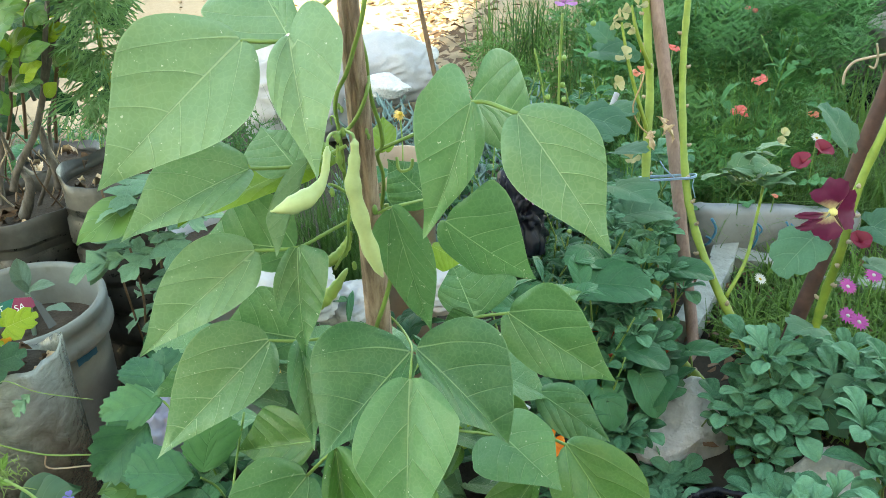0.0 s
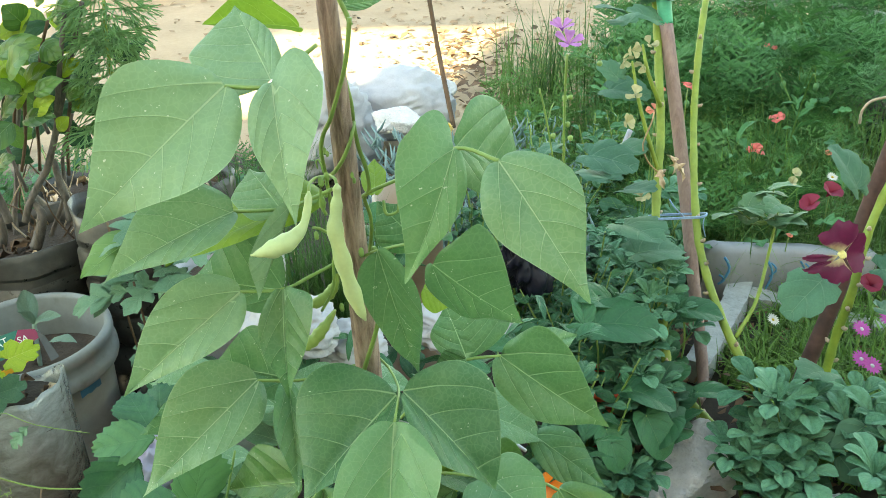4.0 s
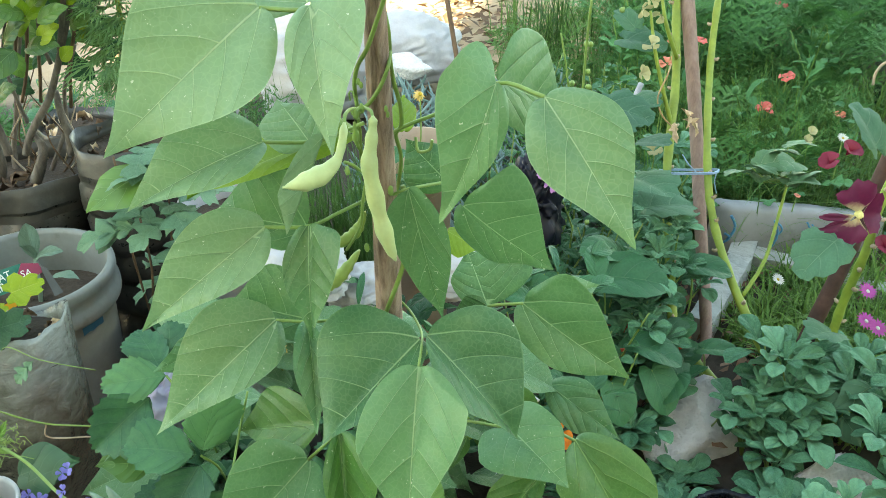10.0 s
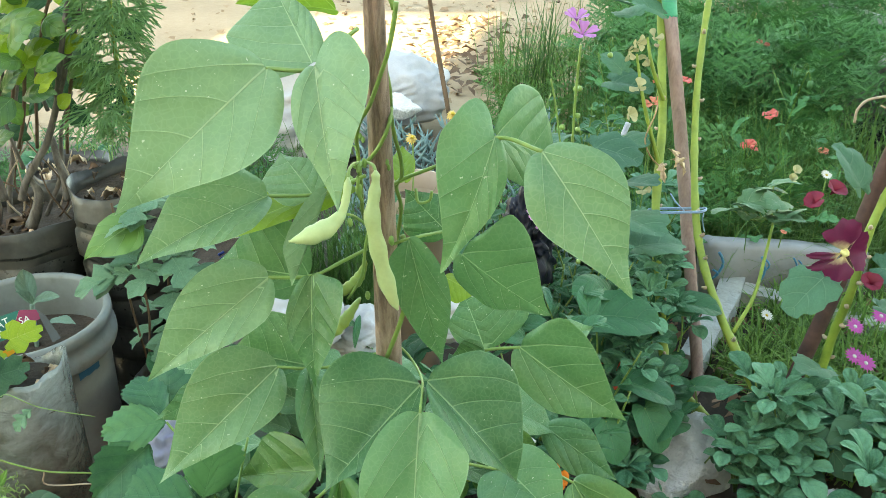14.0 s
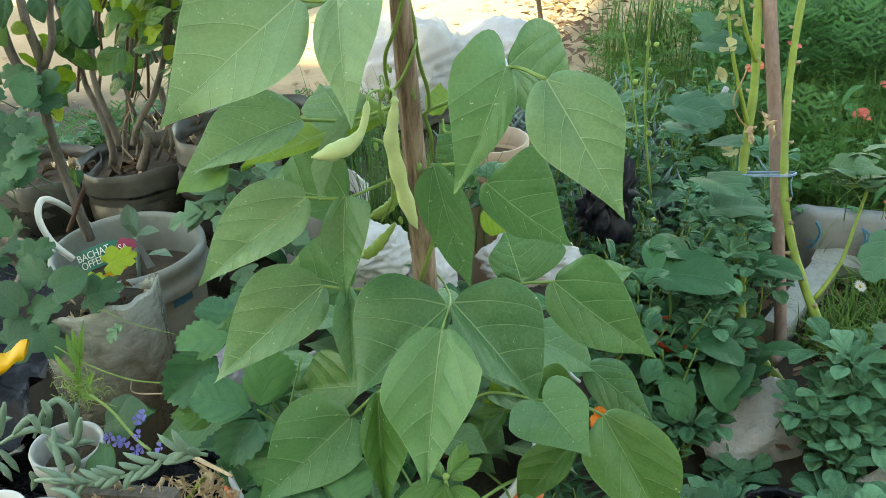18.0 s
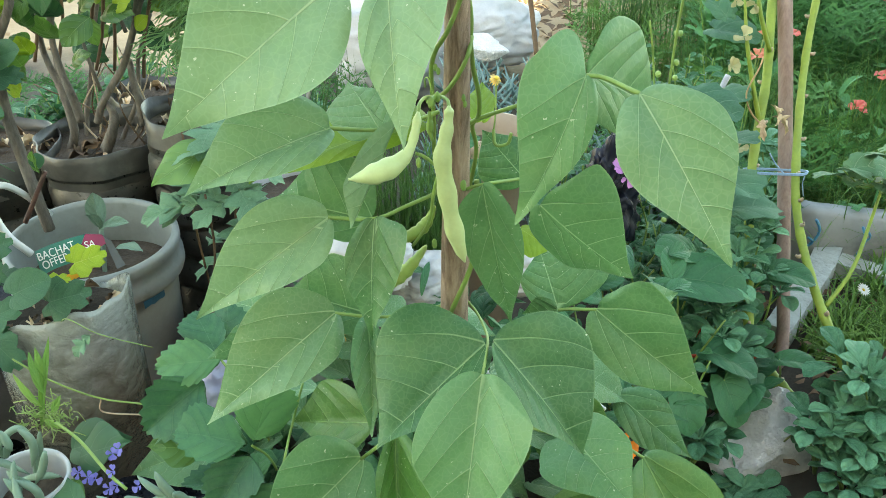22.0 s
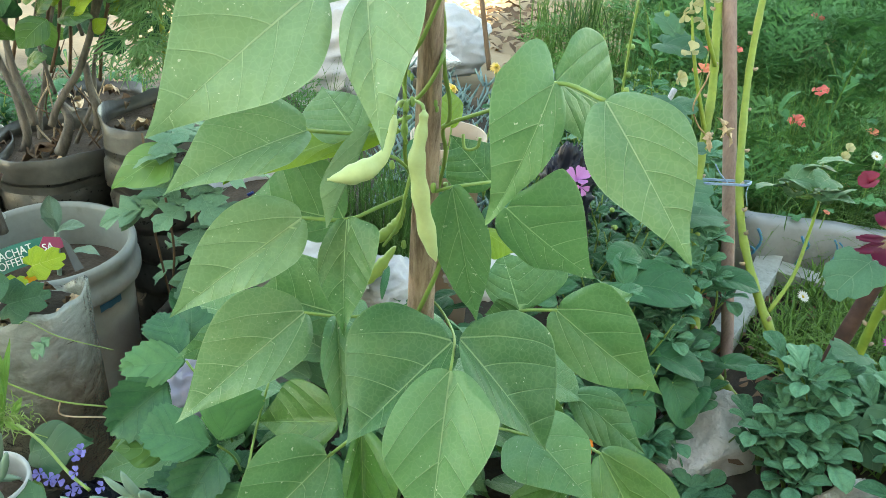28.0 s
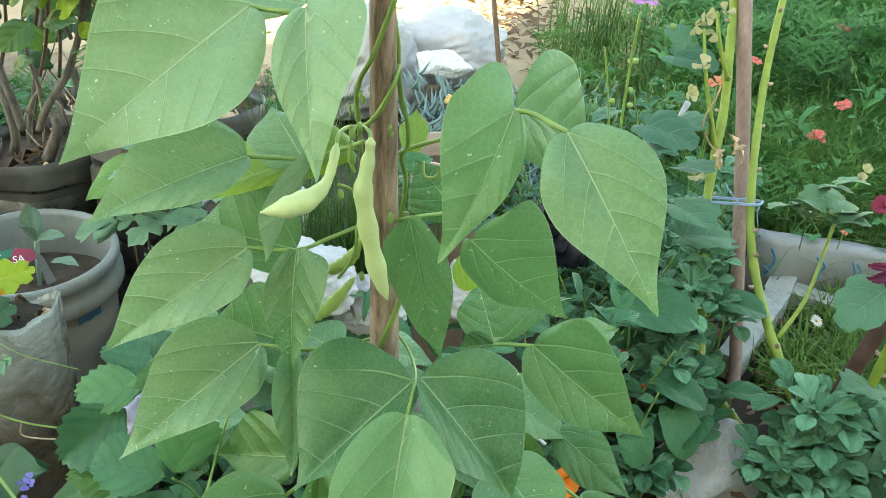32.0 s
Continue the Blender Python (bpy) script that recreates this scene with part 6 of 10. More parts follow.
vin = thing("nasturtium", "rambling nasturtium with round wavy leaves beside the grey bucket", "nasturtium", (-0.62, 0.72, 0.2))
for i in range(64):
    x, y = RNG.uniform(-60, 95), RNG.uniform(110, 600)
    if x > 95 - abs(y - 430) * 0.24 or (x > 38 and 320 < y < 500):
        continue
    p = Vector((-0.5381, 0.7800, 0.4172)) + Vector(((x - 40) * 0.00068, RNG.uniform(-0.05, 0.05) - (y - 430) * 0.0004, (430 - y) * 0.00052))
    a = RNG.choice((RNG.uniform(-0.6, 0.6), RNG.uniform(2.5, 3.8)))
    d = Vector((math.cos(a), math.sin(a) - 0.2, RNG.uniform(-0.1, 0.5)))
    s = RNG.uniform(0.020, 0.034)
    set_leaf(RNG.choice(L_NAST), aim(p, d, s, (0.65 if d.x > 0 else -0.65) + RNG.uniform(-0.35, 0.35)), vin)
    part("stalk", tube([p, p + Vector((RNG.gauss(0, 0.006), 0.012, -0.015)), p + Vector((RNG.gauss(0, 0.010), 0.03, -0.035))], 0.0008, 5), M_NAST, vin)

# ---- right-hand stakes, hollyhocks and string ----
st = thing("stake", "straight brown wooden stake with green tape at its top", "stake", (0.39, 1.1, 0))
part("shaft", tube([(0.4390, 1.15, 0.02), (0.4617, 1.2000, 0.0290), (0.4528, 1.2900, 0.1802), (0.4389, 1.3850, 0.3668), (0.4168, 1.4700, 0.5615)], (0.0100, 0.0100, 0.0106, 0.0112, 0.0118), 14), M_STAKE, st)
part("tape", tube([(0.4171, 1.4700, 0.5596), (0.4123, 1.4850, 0.6061)], 0.0126, 12), plain("green_tape", (0.05, 0.36, 0.20), 0.4), st, "green tape")


def hollyhock(name, label, pts, rad, rng):
    ob = thing(name, label, "hollyhock", pts[0])
    sp = smooth_path(pts, 7)
    m = len(sp) - 1
    rr = []
    for i in range(m + 1):
        t = i / m
        rr.append(0.68 * (rad[0] + (rad[1] - rad[0]) * t) * (1 + (0.14 if i % 4 == 0 else 0.0)))
    part("stem", tube_into(bmesh.new(), sp, rr, 12), M_HOLLY, ob)
    for i in range(3, m, 3):
        p, q = sp[i], sp[min(i + 1, m)]
        d = (q - p).normalized()
        a = rng.uniform(0, 6.28)
        o = Vector((math.cos(a), math.sin(a), 0.2))
        o = (o - d * o.dot(d)).normalized()
        bm = bmesh.new()
        tube_into(bm, [p + o * rr[i] * 0.8, p + o * (rr[i] + 0.004), p + o * (rr[i] + 0.006) + d * 0.003], (0.0035, 0.0028, 0.0018), 7)
        part("leaf_scar", bm, M_CANE, ob)
    return ob


ha = hollyhock("hollyhock", "tall hollyhock with a bare yellow-green stem beside the stake", [(0.3677, 1.0800, 0.1174), (0.3719, 1.1400, 0.1611), (0.3777, 1.2700, 0.2851), (0.3986, 1.3700, 0.4023), (0.4021, 1.4300, 0.4894), (0.4054, 1.5000, 0.5850), (0.4148, 1.5800, 0.6133)], (0.0105, 0.0095), RNG)
hb = hollyhock("hollyhock", "bent hollyhock stem rising from behind the grey-green leaves", [(0.5150, 1.0100, 0.0547), (0.4921, 1.0500, 0.1157), (0.4598, 1.1200, 0.1791), (0.4439, 1.2100, 0.2405), (0.4419, 1.2800, 0.3075), (0.4568, 1.3900, 0.4221), (0.4771, 1.4700, 0.5326), (0.5099, 1.5600, 0.6328)], (0.0105, 0.0075), RNG)
part("side_shoot", tube([(0.4727, 1.1100, 0.1693), (0.5155, 1.1600, 0.2032), (0.5474, 1.2200, 0.2502), (0.5765, 1.2800, 0.2906)], (0.0034, 0.0030, 0.0025, 0.0020), 8), M_HOLLY, hb)
stub2 = hollyhock("hollyhock_stub", "cut-off thick hollyhock stem leaning over the pale rock", [(0.4556, 1.0300, 0.0336), (0.4273, 1.0600, 0.0533), (0.4029, 1.0900, 0.0704), (0.3962, 1.1100, 0.0836)], (0.0115, 0.012), RNG)
# leaf stalks, seed heads and dry bits on the first stem
for pts in ([(0.3915, 1.3300, 0.3486), (0.3727, 1.3400, 0.4046), (0.3538, 1.3500, 0.4684), (0.3433, 1.3700, 0.5271)], [(0.3973, 1.3800, 0.4475), (0.3725, 1.3800, 0.5049), (0.3649, 1.4000, 0.5455)]):
    part("flower_stalk", tube(pts, (0.004, 0.0035, 0.003, 0.002), 7), M_HOLLY, ha)
M_SEED = petal_mat("pale_seed_head", (0.50, 0.48, 0.26))
P_SEED = petals("bract", M_SEED, 0.35)
for p in ((0.3403, 1.3700, 0.5452), (0.3641, 1.3800, 0.5190), (0.3272, 1.3600, 0.5350), (0.3468, 1.3500, 0.4780), (0.3320, 1.3400, 0.4352), (0.3760, 1.4000, 0.5432), (0.3587, 1.3000, 0.3208)):
    bloom(ha, p, P_SEED, 6, 0.017, (RNG.uniform(-0.7, 0.7), -0.6, RNG.uniform(-0.3, 0.7)), 0.7, None, jitter=0.8)
part("dry_curl", tube([(0.3906, 1.3200, 0.3527), (0.3679, 1.3100, 0.3774), (0.3566, 1.3100, 0.4068), (0.3673, 1.3100, 0.4439), (0.3730, 1.3200, 0.4587)], 0.0013, 6), plain("tan_tendril", (0.42, 0.27, 0.15), 0.7), ha)
for (p, d) in (((0.3970, 1.3200, 0.3867), (0.3, -0.3, -0.9)), ((0.3889, 1.3100, 0.3667), (0.1, -0.5, -0.8)), ((0.4033, 1.3200, 0.3669), (0.5, -0.3, -0.6))):
    bm = leaf_bm((0, 0, 0), (1, 0, 0), (0.4, 0.25, 0.2), (0.4, -0.2, 0.25), OUT_LOBED, 0.25, 2, 0.2, 3, rough=0.15)
    bm.transform(aim(p, d, 0.035, RNG.uniform(-1, 1)))
    part("dry_leaf", bm, M_STRAW, ha, "curled dry brown leaf")
# small leaves and blossoms near the top of the stakes
for p, s in (((0.3398, 1.4000, 0.5808), 0.05), ((0.3979, 1.4500, 0.5713), 0.055), ((0.3297, 1.4200, 0.5943), 0.045), ((0.3898, 1.5000, 0.5880), 0.05), ((0.3201, 1.3600, 0.5037), 0.045), ((0.2924, 1.2500, 0.3765), 0.07), ((0.3072, 1.1800, 0.3314), 0.08), ((0.3226, 1.1600, 0.2929), 0.08), ((0.3131, 1.2200, 0.3694), 0.06)):
    a = RNG.uniform(0, 6.28)
    set_leaf(RNG.choice(L_HOLLY), aim(p, (math.cos(a), math.sin(a) - 0.3, RNG.uniform(-0.2, 0.4)), s, RNG.uniform(-0.3, 0.3)), ha)

tie = thing("string_tie", "pale blue string tied round stake and stems", "string", (0.4201, 1.2700, 0.2951))
M_STRING = plain("blue_string", (0.28, 0.42, 0.60), 0.7, 0.2, 0.2, 300)
bm = bmesh.new()
for k in range(2):
    tube_into(bm, smooth_path([(0.3610, 1.2620, 0.2988), (0.3925, 1.2540, 0.3019), (0.4204, 1.2560, 0.3016), (0.4481, 1.2600, 0.3003), (0.4613, 1.2850, 0.2941), (0.4319, 1.3100, 0.2821), (0.3758, 1.2950, 0.2887), (0.3610, 1.2620, 0.2988)], 4), 0.0013, 6)
    for v in bm.verts:
        v.co.z += 0.002 if k == 0 else 0
part("loop", bm, M_STRING, tie)
part("loose_end", tube([(0.4525, 1.2620, 0.2981), (0.4507, 1.2580, 0.2870), (0.4566, 1.2580, 0.2664)], 0.001, 6), M_STRING, tie)
part("loose_end", tube([(0.4203, 1.2560, 0.3026), (0.4020, 1.2520, 0.3221), (0.3916, 1.2520, 0.3373)], 0.001, 6), M_STRING, tie)

rs = thing("dark_stake", "dark red-brown stake leaning beside a hollyhock", "stake", (0.55, 1.1, 0))
part("shaft", tube([(0.5606, 1.0700, 0.0702), (0.5703, 1.0800, 0.1160), (0.6057, 1.1000, 0.2331), (0.6362, 1.1200, 0.3612), (0.6678, 1.1400, 0.4801), (0.7095, 1.1700, 0.6113)], (0.0122, 0.0122, 0.0115, 0.011, 0.0108, 0.0104), 12), M_REDSTAKE, rs)
hc = hollyhock("hollyhock", "hollyhock with a deep purple flower by the leaning stake", [(0.5791, 1.0300, 0.1503), (0.5835, 1.0300, 0.2188), (0.5912, 1.0250, 0.2955), (0.6097, 1.0500, 0.3777), (0.6506, 1.0800, 0.4703)], (0.0095, 0.008), RNG)
OUT_FRILL = ((0, 0), (0.12, 0.16), (0.30, 0.42), (0.48, 0.72), (0.62, 0.92), (0.72, 1.0), (0.80, 0.95), (0.86, 0.98), (0.90, 0.80), (0.95, 0.70), (0.94, 0.45), (1.0, 0.28), (1, 0))
OUT_NOTCH = ((0, 0), (0.12, 0.14), (0.30, 0.32), (0.52, 0.62), (0.72, 0.90), (0.88, 1.0), (0.98, 0.85), (1.02, 0.55), (0.97, 0.25), (0.90, 0))
for b, t, l, r in (((0.5482, 0.9850, 0.3763), (0.5268, 0.9780, 0.4243), (0.5053, 0.9740, 0.4076), (0.5596, 0.9850, 0.4112)),
                   ((0.5501, 0.9850, 0.3754), (0.5767, 0.9900, 0.3743), (0.5595, 0.9840, 0.4076), (0.5588, 0.9720, 0.3551)),
                   ((0.5466, 0.9840, 0.3742), (0.5347, 0.9660, 0.3434), (0.5119, 0.9660, 0.3650), (0.5530, 0.9700, 0.3552)),
                   ((0.5430, 0.9840, 0.3762), (0.4866, 0.9620, 0.3838), (0.5075, 0.9700, 0.3870), (0.5069, 0.9680, 0.3769)),
                   ((0.5433, 0.9860, 0.3732), (0.4903, 0.9660, 0.3661), (0.5096, 0.9720, 0.3747), (0.5134, 0.9700, 0.3611))):
    own_leaf(hc, M_HOLLYF, OUT_FRILL, b, t, l, r, 0.10, "petal", 0.06, 0.05)
bm = bmesh.new()
bmesh.ops.create_uvsphere(bm, u_segments=12, v_segments=8, radius=0.0050)
for v in bm.verts:
    v.co = Vector((v.co.x, v.co.y * 1.5, v.co.z)) * (1 + 0.25 * noise.noise(v.co * 900)) + Vector((0.5439, 0.9780, 0.3792))
part("flower_centre", bm, M_PALECENTRE, hc, "pale yellow flower centre")
P_DRED = petals("petal", M_DARKRED, 0.5, 0.25)
for p in ((0.5388, 1.0400, 0.4315), (0.5175, 1.0300, 0.4183), (0.6001, 1.0000, 0.3135)):
    bloom(hc, p, P_DRED, 4, 0.022, (RNG.uniform(-0.4, 0.4), -0.4, 0.8), 0.8, None, jitter=0.45)
for p, s, d in (((0.5307, 0.9900, 0.3358), 0.07, (-0.6, -0.3, -0.5)), ((0.6208, 1.0200, 0.3320), 0.07, (0.7, -0.3, -0.2)), ((0.5984, 1.0800, 0.4238), 0.07, (-0.3, 0.4, 0.5)), ((0.6221, 1.0000, 0.2813), 0.06, (0.6, -0.3, -0.3)), ((0.5615, 1.0000, 0.1820), 0.06, (-0.5, -0.4, 0.2))):
    set_leaf(RNG.choice(L_HOLLY), aim(p, d, s, RNG.uniform(-0.3, 0.3)), hc)
L_VARI = [unit_leaf("leaf", leaf_mat("pale_edged_leaf", (0.05, 0.14, 0.06), (0.10, 0.22, 0.10), (0.46, 0.50, 0.34), veins=5, rough=0.6, trans=0.15, vein_amt=0.55, mid_w=0.01, vein_w=0.02), OUT_WAVY, 0.48, 0.08, 0.05, 3, i, 0.12) for i in range(2)]
hd = thing("variegated_plant", "small pale-edged lobed plant with cream seed heads", "plant", (0.5532, 1.2400, 0.2904))
for i in range(12):
    a = RNG.uniform(0, 6.28)
    p = Vector((0.5573, 1.2600, 0.3107)) + Vector((RNG.uniform(-0.06, 0.05), RNG.uniform(-0.04, 0.04), RNG.uniform(-0.02, 0.03)))
    set_leaf(RNG.choice(L_VARI), aim(p, (math.cos(a), math.sin(a) - 0.4, 0.1), RNG.uniform(0.032, 0.05), RNG.uniform(-0.4, 0.4)), hd)
    part("stalk", tube([p, p.lerp(Vector((0.5700, 1.2750, 0.2850)), 0.5) + Vector((0, 0, -0.012)), (0.5700, 1.2750, 0.2850)], 0.0012, 5), M_PETIOLE, hd)
for p in ((0.5783, 1.2500, 0.3579), (0.5527, 1.2400, 0.3249), (0.5849, 1.2600, 0.3677)):
    bloom(hd, p, P_SEED, 5, 0.014, (0, -0.5, 0.8), 1.0, None, jitter=0.3)

# ---- rocks, white panel, foam blocks ----


def rock(c, size, seed, label, squash=0.6, material=M_STONE):
    bm = bmesh.new()
    bmesh.ops.create_icosphere(bm, subdivisions=4, radius=1)
    rng = random.Random(seed)
    cuts = [(Vector((rng.gauss(0, 1), rng.gauss(0, 1), rng.gauss(0, 1))).normalized(), rng.uniform(0.50, 0.85)) for _ in range(16)]
    for v in bm.verts:
        p = v.co.copy()
        for nn, dd in cuts:
            e = p.dot(nn) - dd
            if e > 0:
                p -= nn * e
        p *= 1 + 0.10 * noise.noise(p * 2.2 + Vector((seed, 0, 0))) + 0.05 * noise.noise(p * 6 + Vector((0, seed, 0))) + 0.03 * noise.noise(p * 15)
        v.co = Vector((p.x * size[0], p.y * size[1], p.z * size[2])) + Vector(c)
    ob = new("rock", mesh_of("rock", bm, material))
    return tagged(ob, label, "rock", "garden rocks")


rock((0.378, 0.995, 0.005), (0.098, 0.085, 0.085), 4, "pale rough rock under the hollyhock stub")
rock((0.555, 0.865, 0.01), (0.11, 0.06, 0.065), 12, "pale rough rock half hidden by leaves")
rock((0.60, 1.18, 0.0), (0.05, 0.05, 0.03), 31, "small pale rock in the short grass")

M_FOAM = surf("dirty_white_foam", [(0.30, (0.13, 0.135, 0.115)), (0.42, (0.32, 0.34, 0.31)), (0.8, (0.45, 0.48, 0.44))], 45, 220, 0.85, 0.9)


def plank(name, a, b, w, h, material, label, category):
    a, b = Vector(a), Vector(b)
    d = (b - a).normalized()
    s = d.cross(Vector((0, 0, 1))).normalized() * w / 2
    bm = bmesh.new()
    n = 10
    prev = None
    for i in range(n + 1):
        p = a.lerp(b, i / n)
        j = 0.003 * noise.noise(p * 40)
        ring = [bm.verts.new(p - s + Vector((0, 0, j))), bm.verts.new(p + s + Vector((0, 0, -j))), bm.verts.new(p + s * (1 - j * 20) + Vector((0, 0, h + j))), bm.verts.new(p - s + Vector((0, 0, h - j)))]
        if prev:
            for k in range(4):
                bm.faces.new((prev[k], prev[(k + 1) % 4], ring[(k + 1) % 4], ring[k]))
        else:
            bm.faces.new(ring[::-1])
        prev = ring
    bm.faces.new(prev)
    return tagged(new(name, mesh_of(name, bm, material, False)), label, category)


plank("foam_edging", (0.4560, 1.2250, 0.0000), (0.5850, 1.4350, 0.0000), 0.042, 0.045, M_FOAM, "dirty white foam edging strip on the soil", "edging")
plank("foam_edging", (0.5817, 1.4333, 0.0000), (0.6269, 1.5268, 0.0000), 0.045, 0.045, M_FOAM, "broken dirty white foam block by the white box", "edging")
plank("foam_edging", (0.6241, 1.4682, 0.0000), (0.7354, 1.4066, 0.0000), 0.04, 0.035, M_FOAM, "dirty white foam edging strip in short grass", "edging")
plank("foam_edging", (0.7502, 1.3888, 0.0000), (0.8619, 1.3310, 0.0000), 0.035, 0.03, M_FOAM, "dirty white foam edging half grown over", "edging")
pan = thing("white_box", "off-white plastic box side with faded blue print", "box", (0.75, 1.6, 0))
bm = bmesh.new()
a, b = Vector((0.5420, 1.4850, 0.0000)), Vector((0.8800, 1.5000, 0.0000))
d = (b - a).normalized()
nn = Vector((-d.y, d.x, 0))
n = 30
g = []
for i in range(n + 1):
    t = i / n
    p = a.lerp(b, t)
    h = (0.121 - 0.036 * t) * (1 - 0.28 * max(0, 1 - t * 14) ** 2) + 0.002 * noise.noise(p * 30)
    w = nn * (0.010 * noise.noise(p * 11) + 0.03 * max(0, 1 - t * 9) ** 2)
    g.append([bm.verts.new(p + w + o) for o in (Vector((0, 0, 0)), nn * 0.004 * noise.noise(p * 25) + Vector((0, 0, h * 0.5)), Vector((0, 0, h - 0.008)) + nn * 0.004, Vector((0, 0, h)) + nn * 0.012, nn * 0.05 + Vector((0, 0, h - 0.004)), nn * 0.054)])
for u, v in zip(g, g[1:]):
    for k in range(5):
        bm.faces.new((u[k], v[k], v[k + 1], u[k + 1]))
bm.faces.new(g[0][::-1])
bm.faces.new(g[-1])
part("side", bm, surf("offwhite_board", [(0.25, (0.15, 0.155, 0.15)), (0.45, (0.24, 0.245, 0.24)), (0.8, (0.30, 0.31, 0.305))], 14, 140, 0.8, 0.25, dist=0.002), pan)
M_BLUEPR = plain("faded_blue_print", (0.05, 0.22, 0.36), 0.6)
for k, (u, z0, z1, w) in enumerate(((0.075, 0.055, 0.108, 0.007), (0.055, 0.05, 0.07, 0.006), (0.33, 0.03, 0.095, 0.006), (0.35, 0.06, 0.09, 0.005), (0.52, 0.035, 0.09, 0.005), (0.55, 0.05, 0.085, 0.004), (0.8, 0.02, 0.06, 0.005))):
    c = a.lerp(b, u) - nn * 0.010
    bm = bmesh.new()
    pts = [c + d * (0.012 * math.sin(t * 3.1)) + Vector((0, 0, z0 + (z1 - z0) * t)) for t in (0, 0.2, 0.4, 0.6, 0.8, 1.0)]
    tube_into(bm, pts, [w * 0.4] * 6, 6)
    part("print_mark", bm, M_BLUEPR, pan)

# ---- plants and pots inside and round the orange bucket ----
L_PALE = [unit_leaf("leaf", M_WEED, OUT_LOBED, 0.17, 0.14, 0.03, 2, i, 0.2) for i in range(2)] + [unit_leaf("leaf", M_WEED, OUT_OVAL, 0.11, 0.16, 0.03, 2, i, 0.3) for i in range(2)]


stb = thing("strawberry_plant", "strawberry plant with toothed dark green leaves at the bucket edge", "strawberry", (-0.2, 0.55, 0.29), "strawberry plants")
own_leaf(stb, M_STRAWB, OUT_STRAWB, (-0.1830, 0.5400, 0.3902), (-0.2389, 0.5350, 0.4027), (-0.2264, 0.5600, 0.4095), (-0.2071, 0.5150, 0.3922))
own_leaf(stb, M_STRAWB, OUT_STRAWB, (-0.1796, 0.5450, 0.3884), (-0.1636, 0.5600, 0.4440), (-0.1916, 0.5500, 0.4176), (-0.1460, 0.5600, 0.4215))
own_leaf(stb, M_STRAWB, OUT_STRAWB, (-0.1807, 0.5350, 0.3844), (-0.2008, 0.5050, 0.3542), (-0.2098, 0.5150, 0.3806), (-0.1651, 0.5150, 0.3775))
own_leaf(stb, M_STRAWB, OUT_STRAWB, (-0.2188, 0.6000, 0.4251), (-0.2718, 0.5900, 0.4214), (-0.2504, 0.6100, 0.4351), (-0.2418, 0.5800, 0.4122))
own_leaf(stb, M_STRAWB, OUT_STRAWB, (-0.2258, 0.6100, 0.4215), (-0.2526, 0.6400, 0.4438), (-0.2603, 0.6200, 0.4359), (-0.2298, 0.6400, 0.4318))
own_leaf(stb, M_STRAWB, OUT_STRAWB, (-0.2325, 0.5900, 0.4096), (-0.2710, 0.5500, 0.3866), (-0.2642, 0.5700, 0.4212), (-0.2297, 0.5500, 0.3892))
own_leaf(stb, M_STRAWB, OUT_STRAWB, (-0.2234, 0.6300, 0.4146), (-0.2296, 0.6600, 0.4396), (-0.2454, 0.6500, 0.4223), (-0.2062, 0.6500, 0.4253))
own_leaf(stb, M_PEPPER, OUT_BEAN, (-0.2288, 0.5500, 0.3712), (-0.2656, 0.5400, 0.3778), (-0.2507, 0.5600, 0.3780), (-0.2415, 0.5300, 0.3671))
own_leaf(stb, M_STRAWB, OUT_STRAWB, (-0.1544, 0.5200, 0.3703), (-0.1728, 0.5000, 0.3341), (-0.1865, 0.5200, 0.3539), (-0.1405, 0.5000, 0.3576))
for pts in ([(-0.1795, 0.5400, 0.3893), (-0.1723, 0.5600, 0.3538), (-0.1754, 0.6000, 0.2679)], [(-0.2188, 0.6000, 0.4251), (-0.1969, 0.6000, 0.3795), (-0.1854, 0.6200, 0.2793)], [(-0.1544, 0.5200, 0.3703), (-0.1532, 0.5600, 0.3884), (-0.1448, 0.5800, 0.4242)]):
    part("stalk", tube(pts, 0.0011, 7), M_PETIOLE, stb)
stc = thing("strawberry_plant", "low strawberry plant hanging over the orange bucket rim", "strawberry", (-0.08, 0.52, 0.29), "strawberry plants")
own_leaf(stc, M_STRAWB, OUT_STRAWB, (-0.0883, 0.4520, 0.3553), (-0.1019, 0.4320, 0.3216), (-0.1216, 0.4380, 0.3467), (-0.0716, 0.4400, 0.3469))
own_leaf(stc, M_STRAWB, OUT_STRAWB, (-0.0908, 0.4550, 0.3558), (-0.1488, 0.4650, 0.3568), (-0.1227, 0.4800, 0.3643), (-0.1132, 0.4480, 0.3552))
own_leaf(stc, M_STRAWB, OUT_STRAWB, (-0.0869, 0.4550, 0.3575), (-0.0694, 0.4900, 0.3810), (-0.1045, 0.4750, 0.3692), (-0.0640, 0.4700, 0.3661))
own_leaf(stc, M_STRAWB, OUT_STRAWB, (-0.0767, 0.4520, 0.3477), (-0.0396, 0.4450, 0.3520), (-0.0577, 0.4600, 0.3635), (-0.0566, 0.4360, 0.3402))
own_leaf(stc, M_STRAWB, OUT_STRAWB, (-0.0228, 0.4650, 0.3651), (-0.0186, 0.4420, 0.3345), (-0.0326, 0.4500, 0.3552), (-0.0094, 0.4520, 0.3572))
own_leaf(stc, M_STRAWB, OUT_STRAWB, (-0.0246, 0.4680, 0.3644), (-0.0452, 0.4800, 0.3519), (-0.0332, 0.4800, 0.3661), (-0.0359, 0.4650, 0.3520))
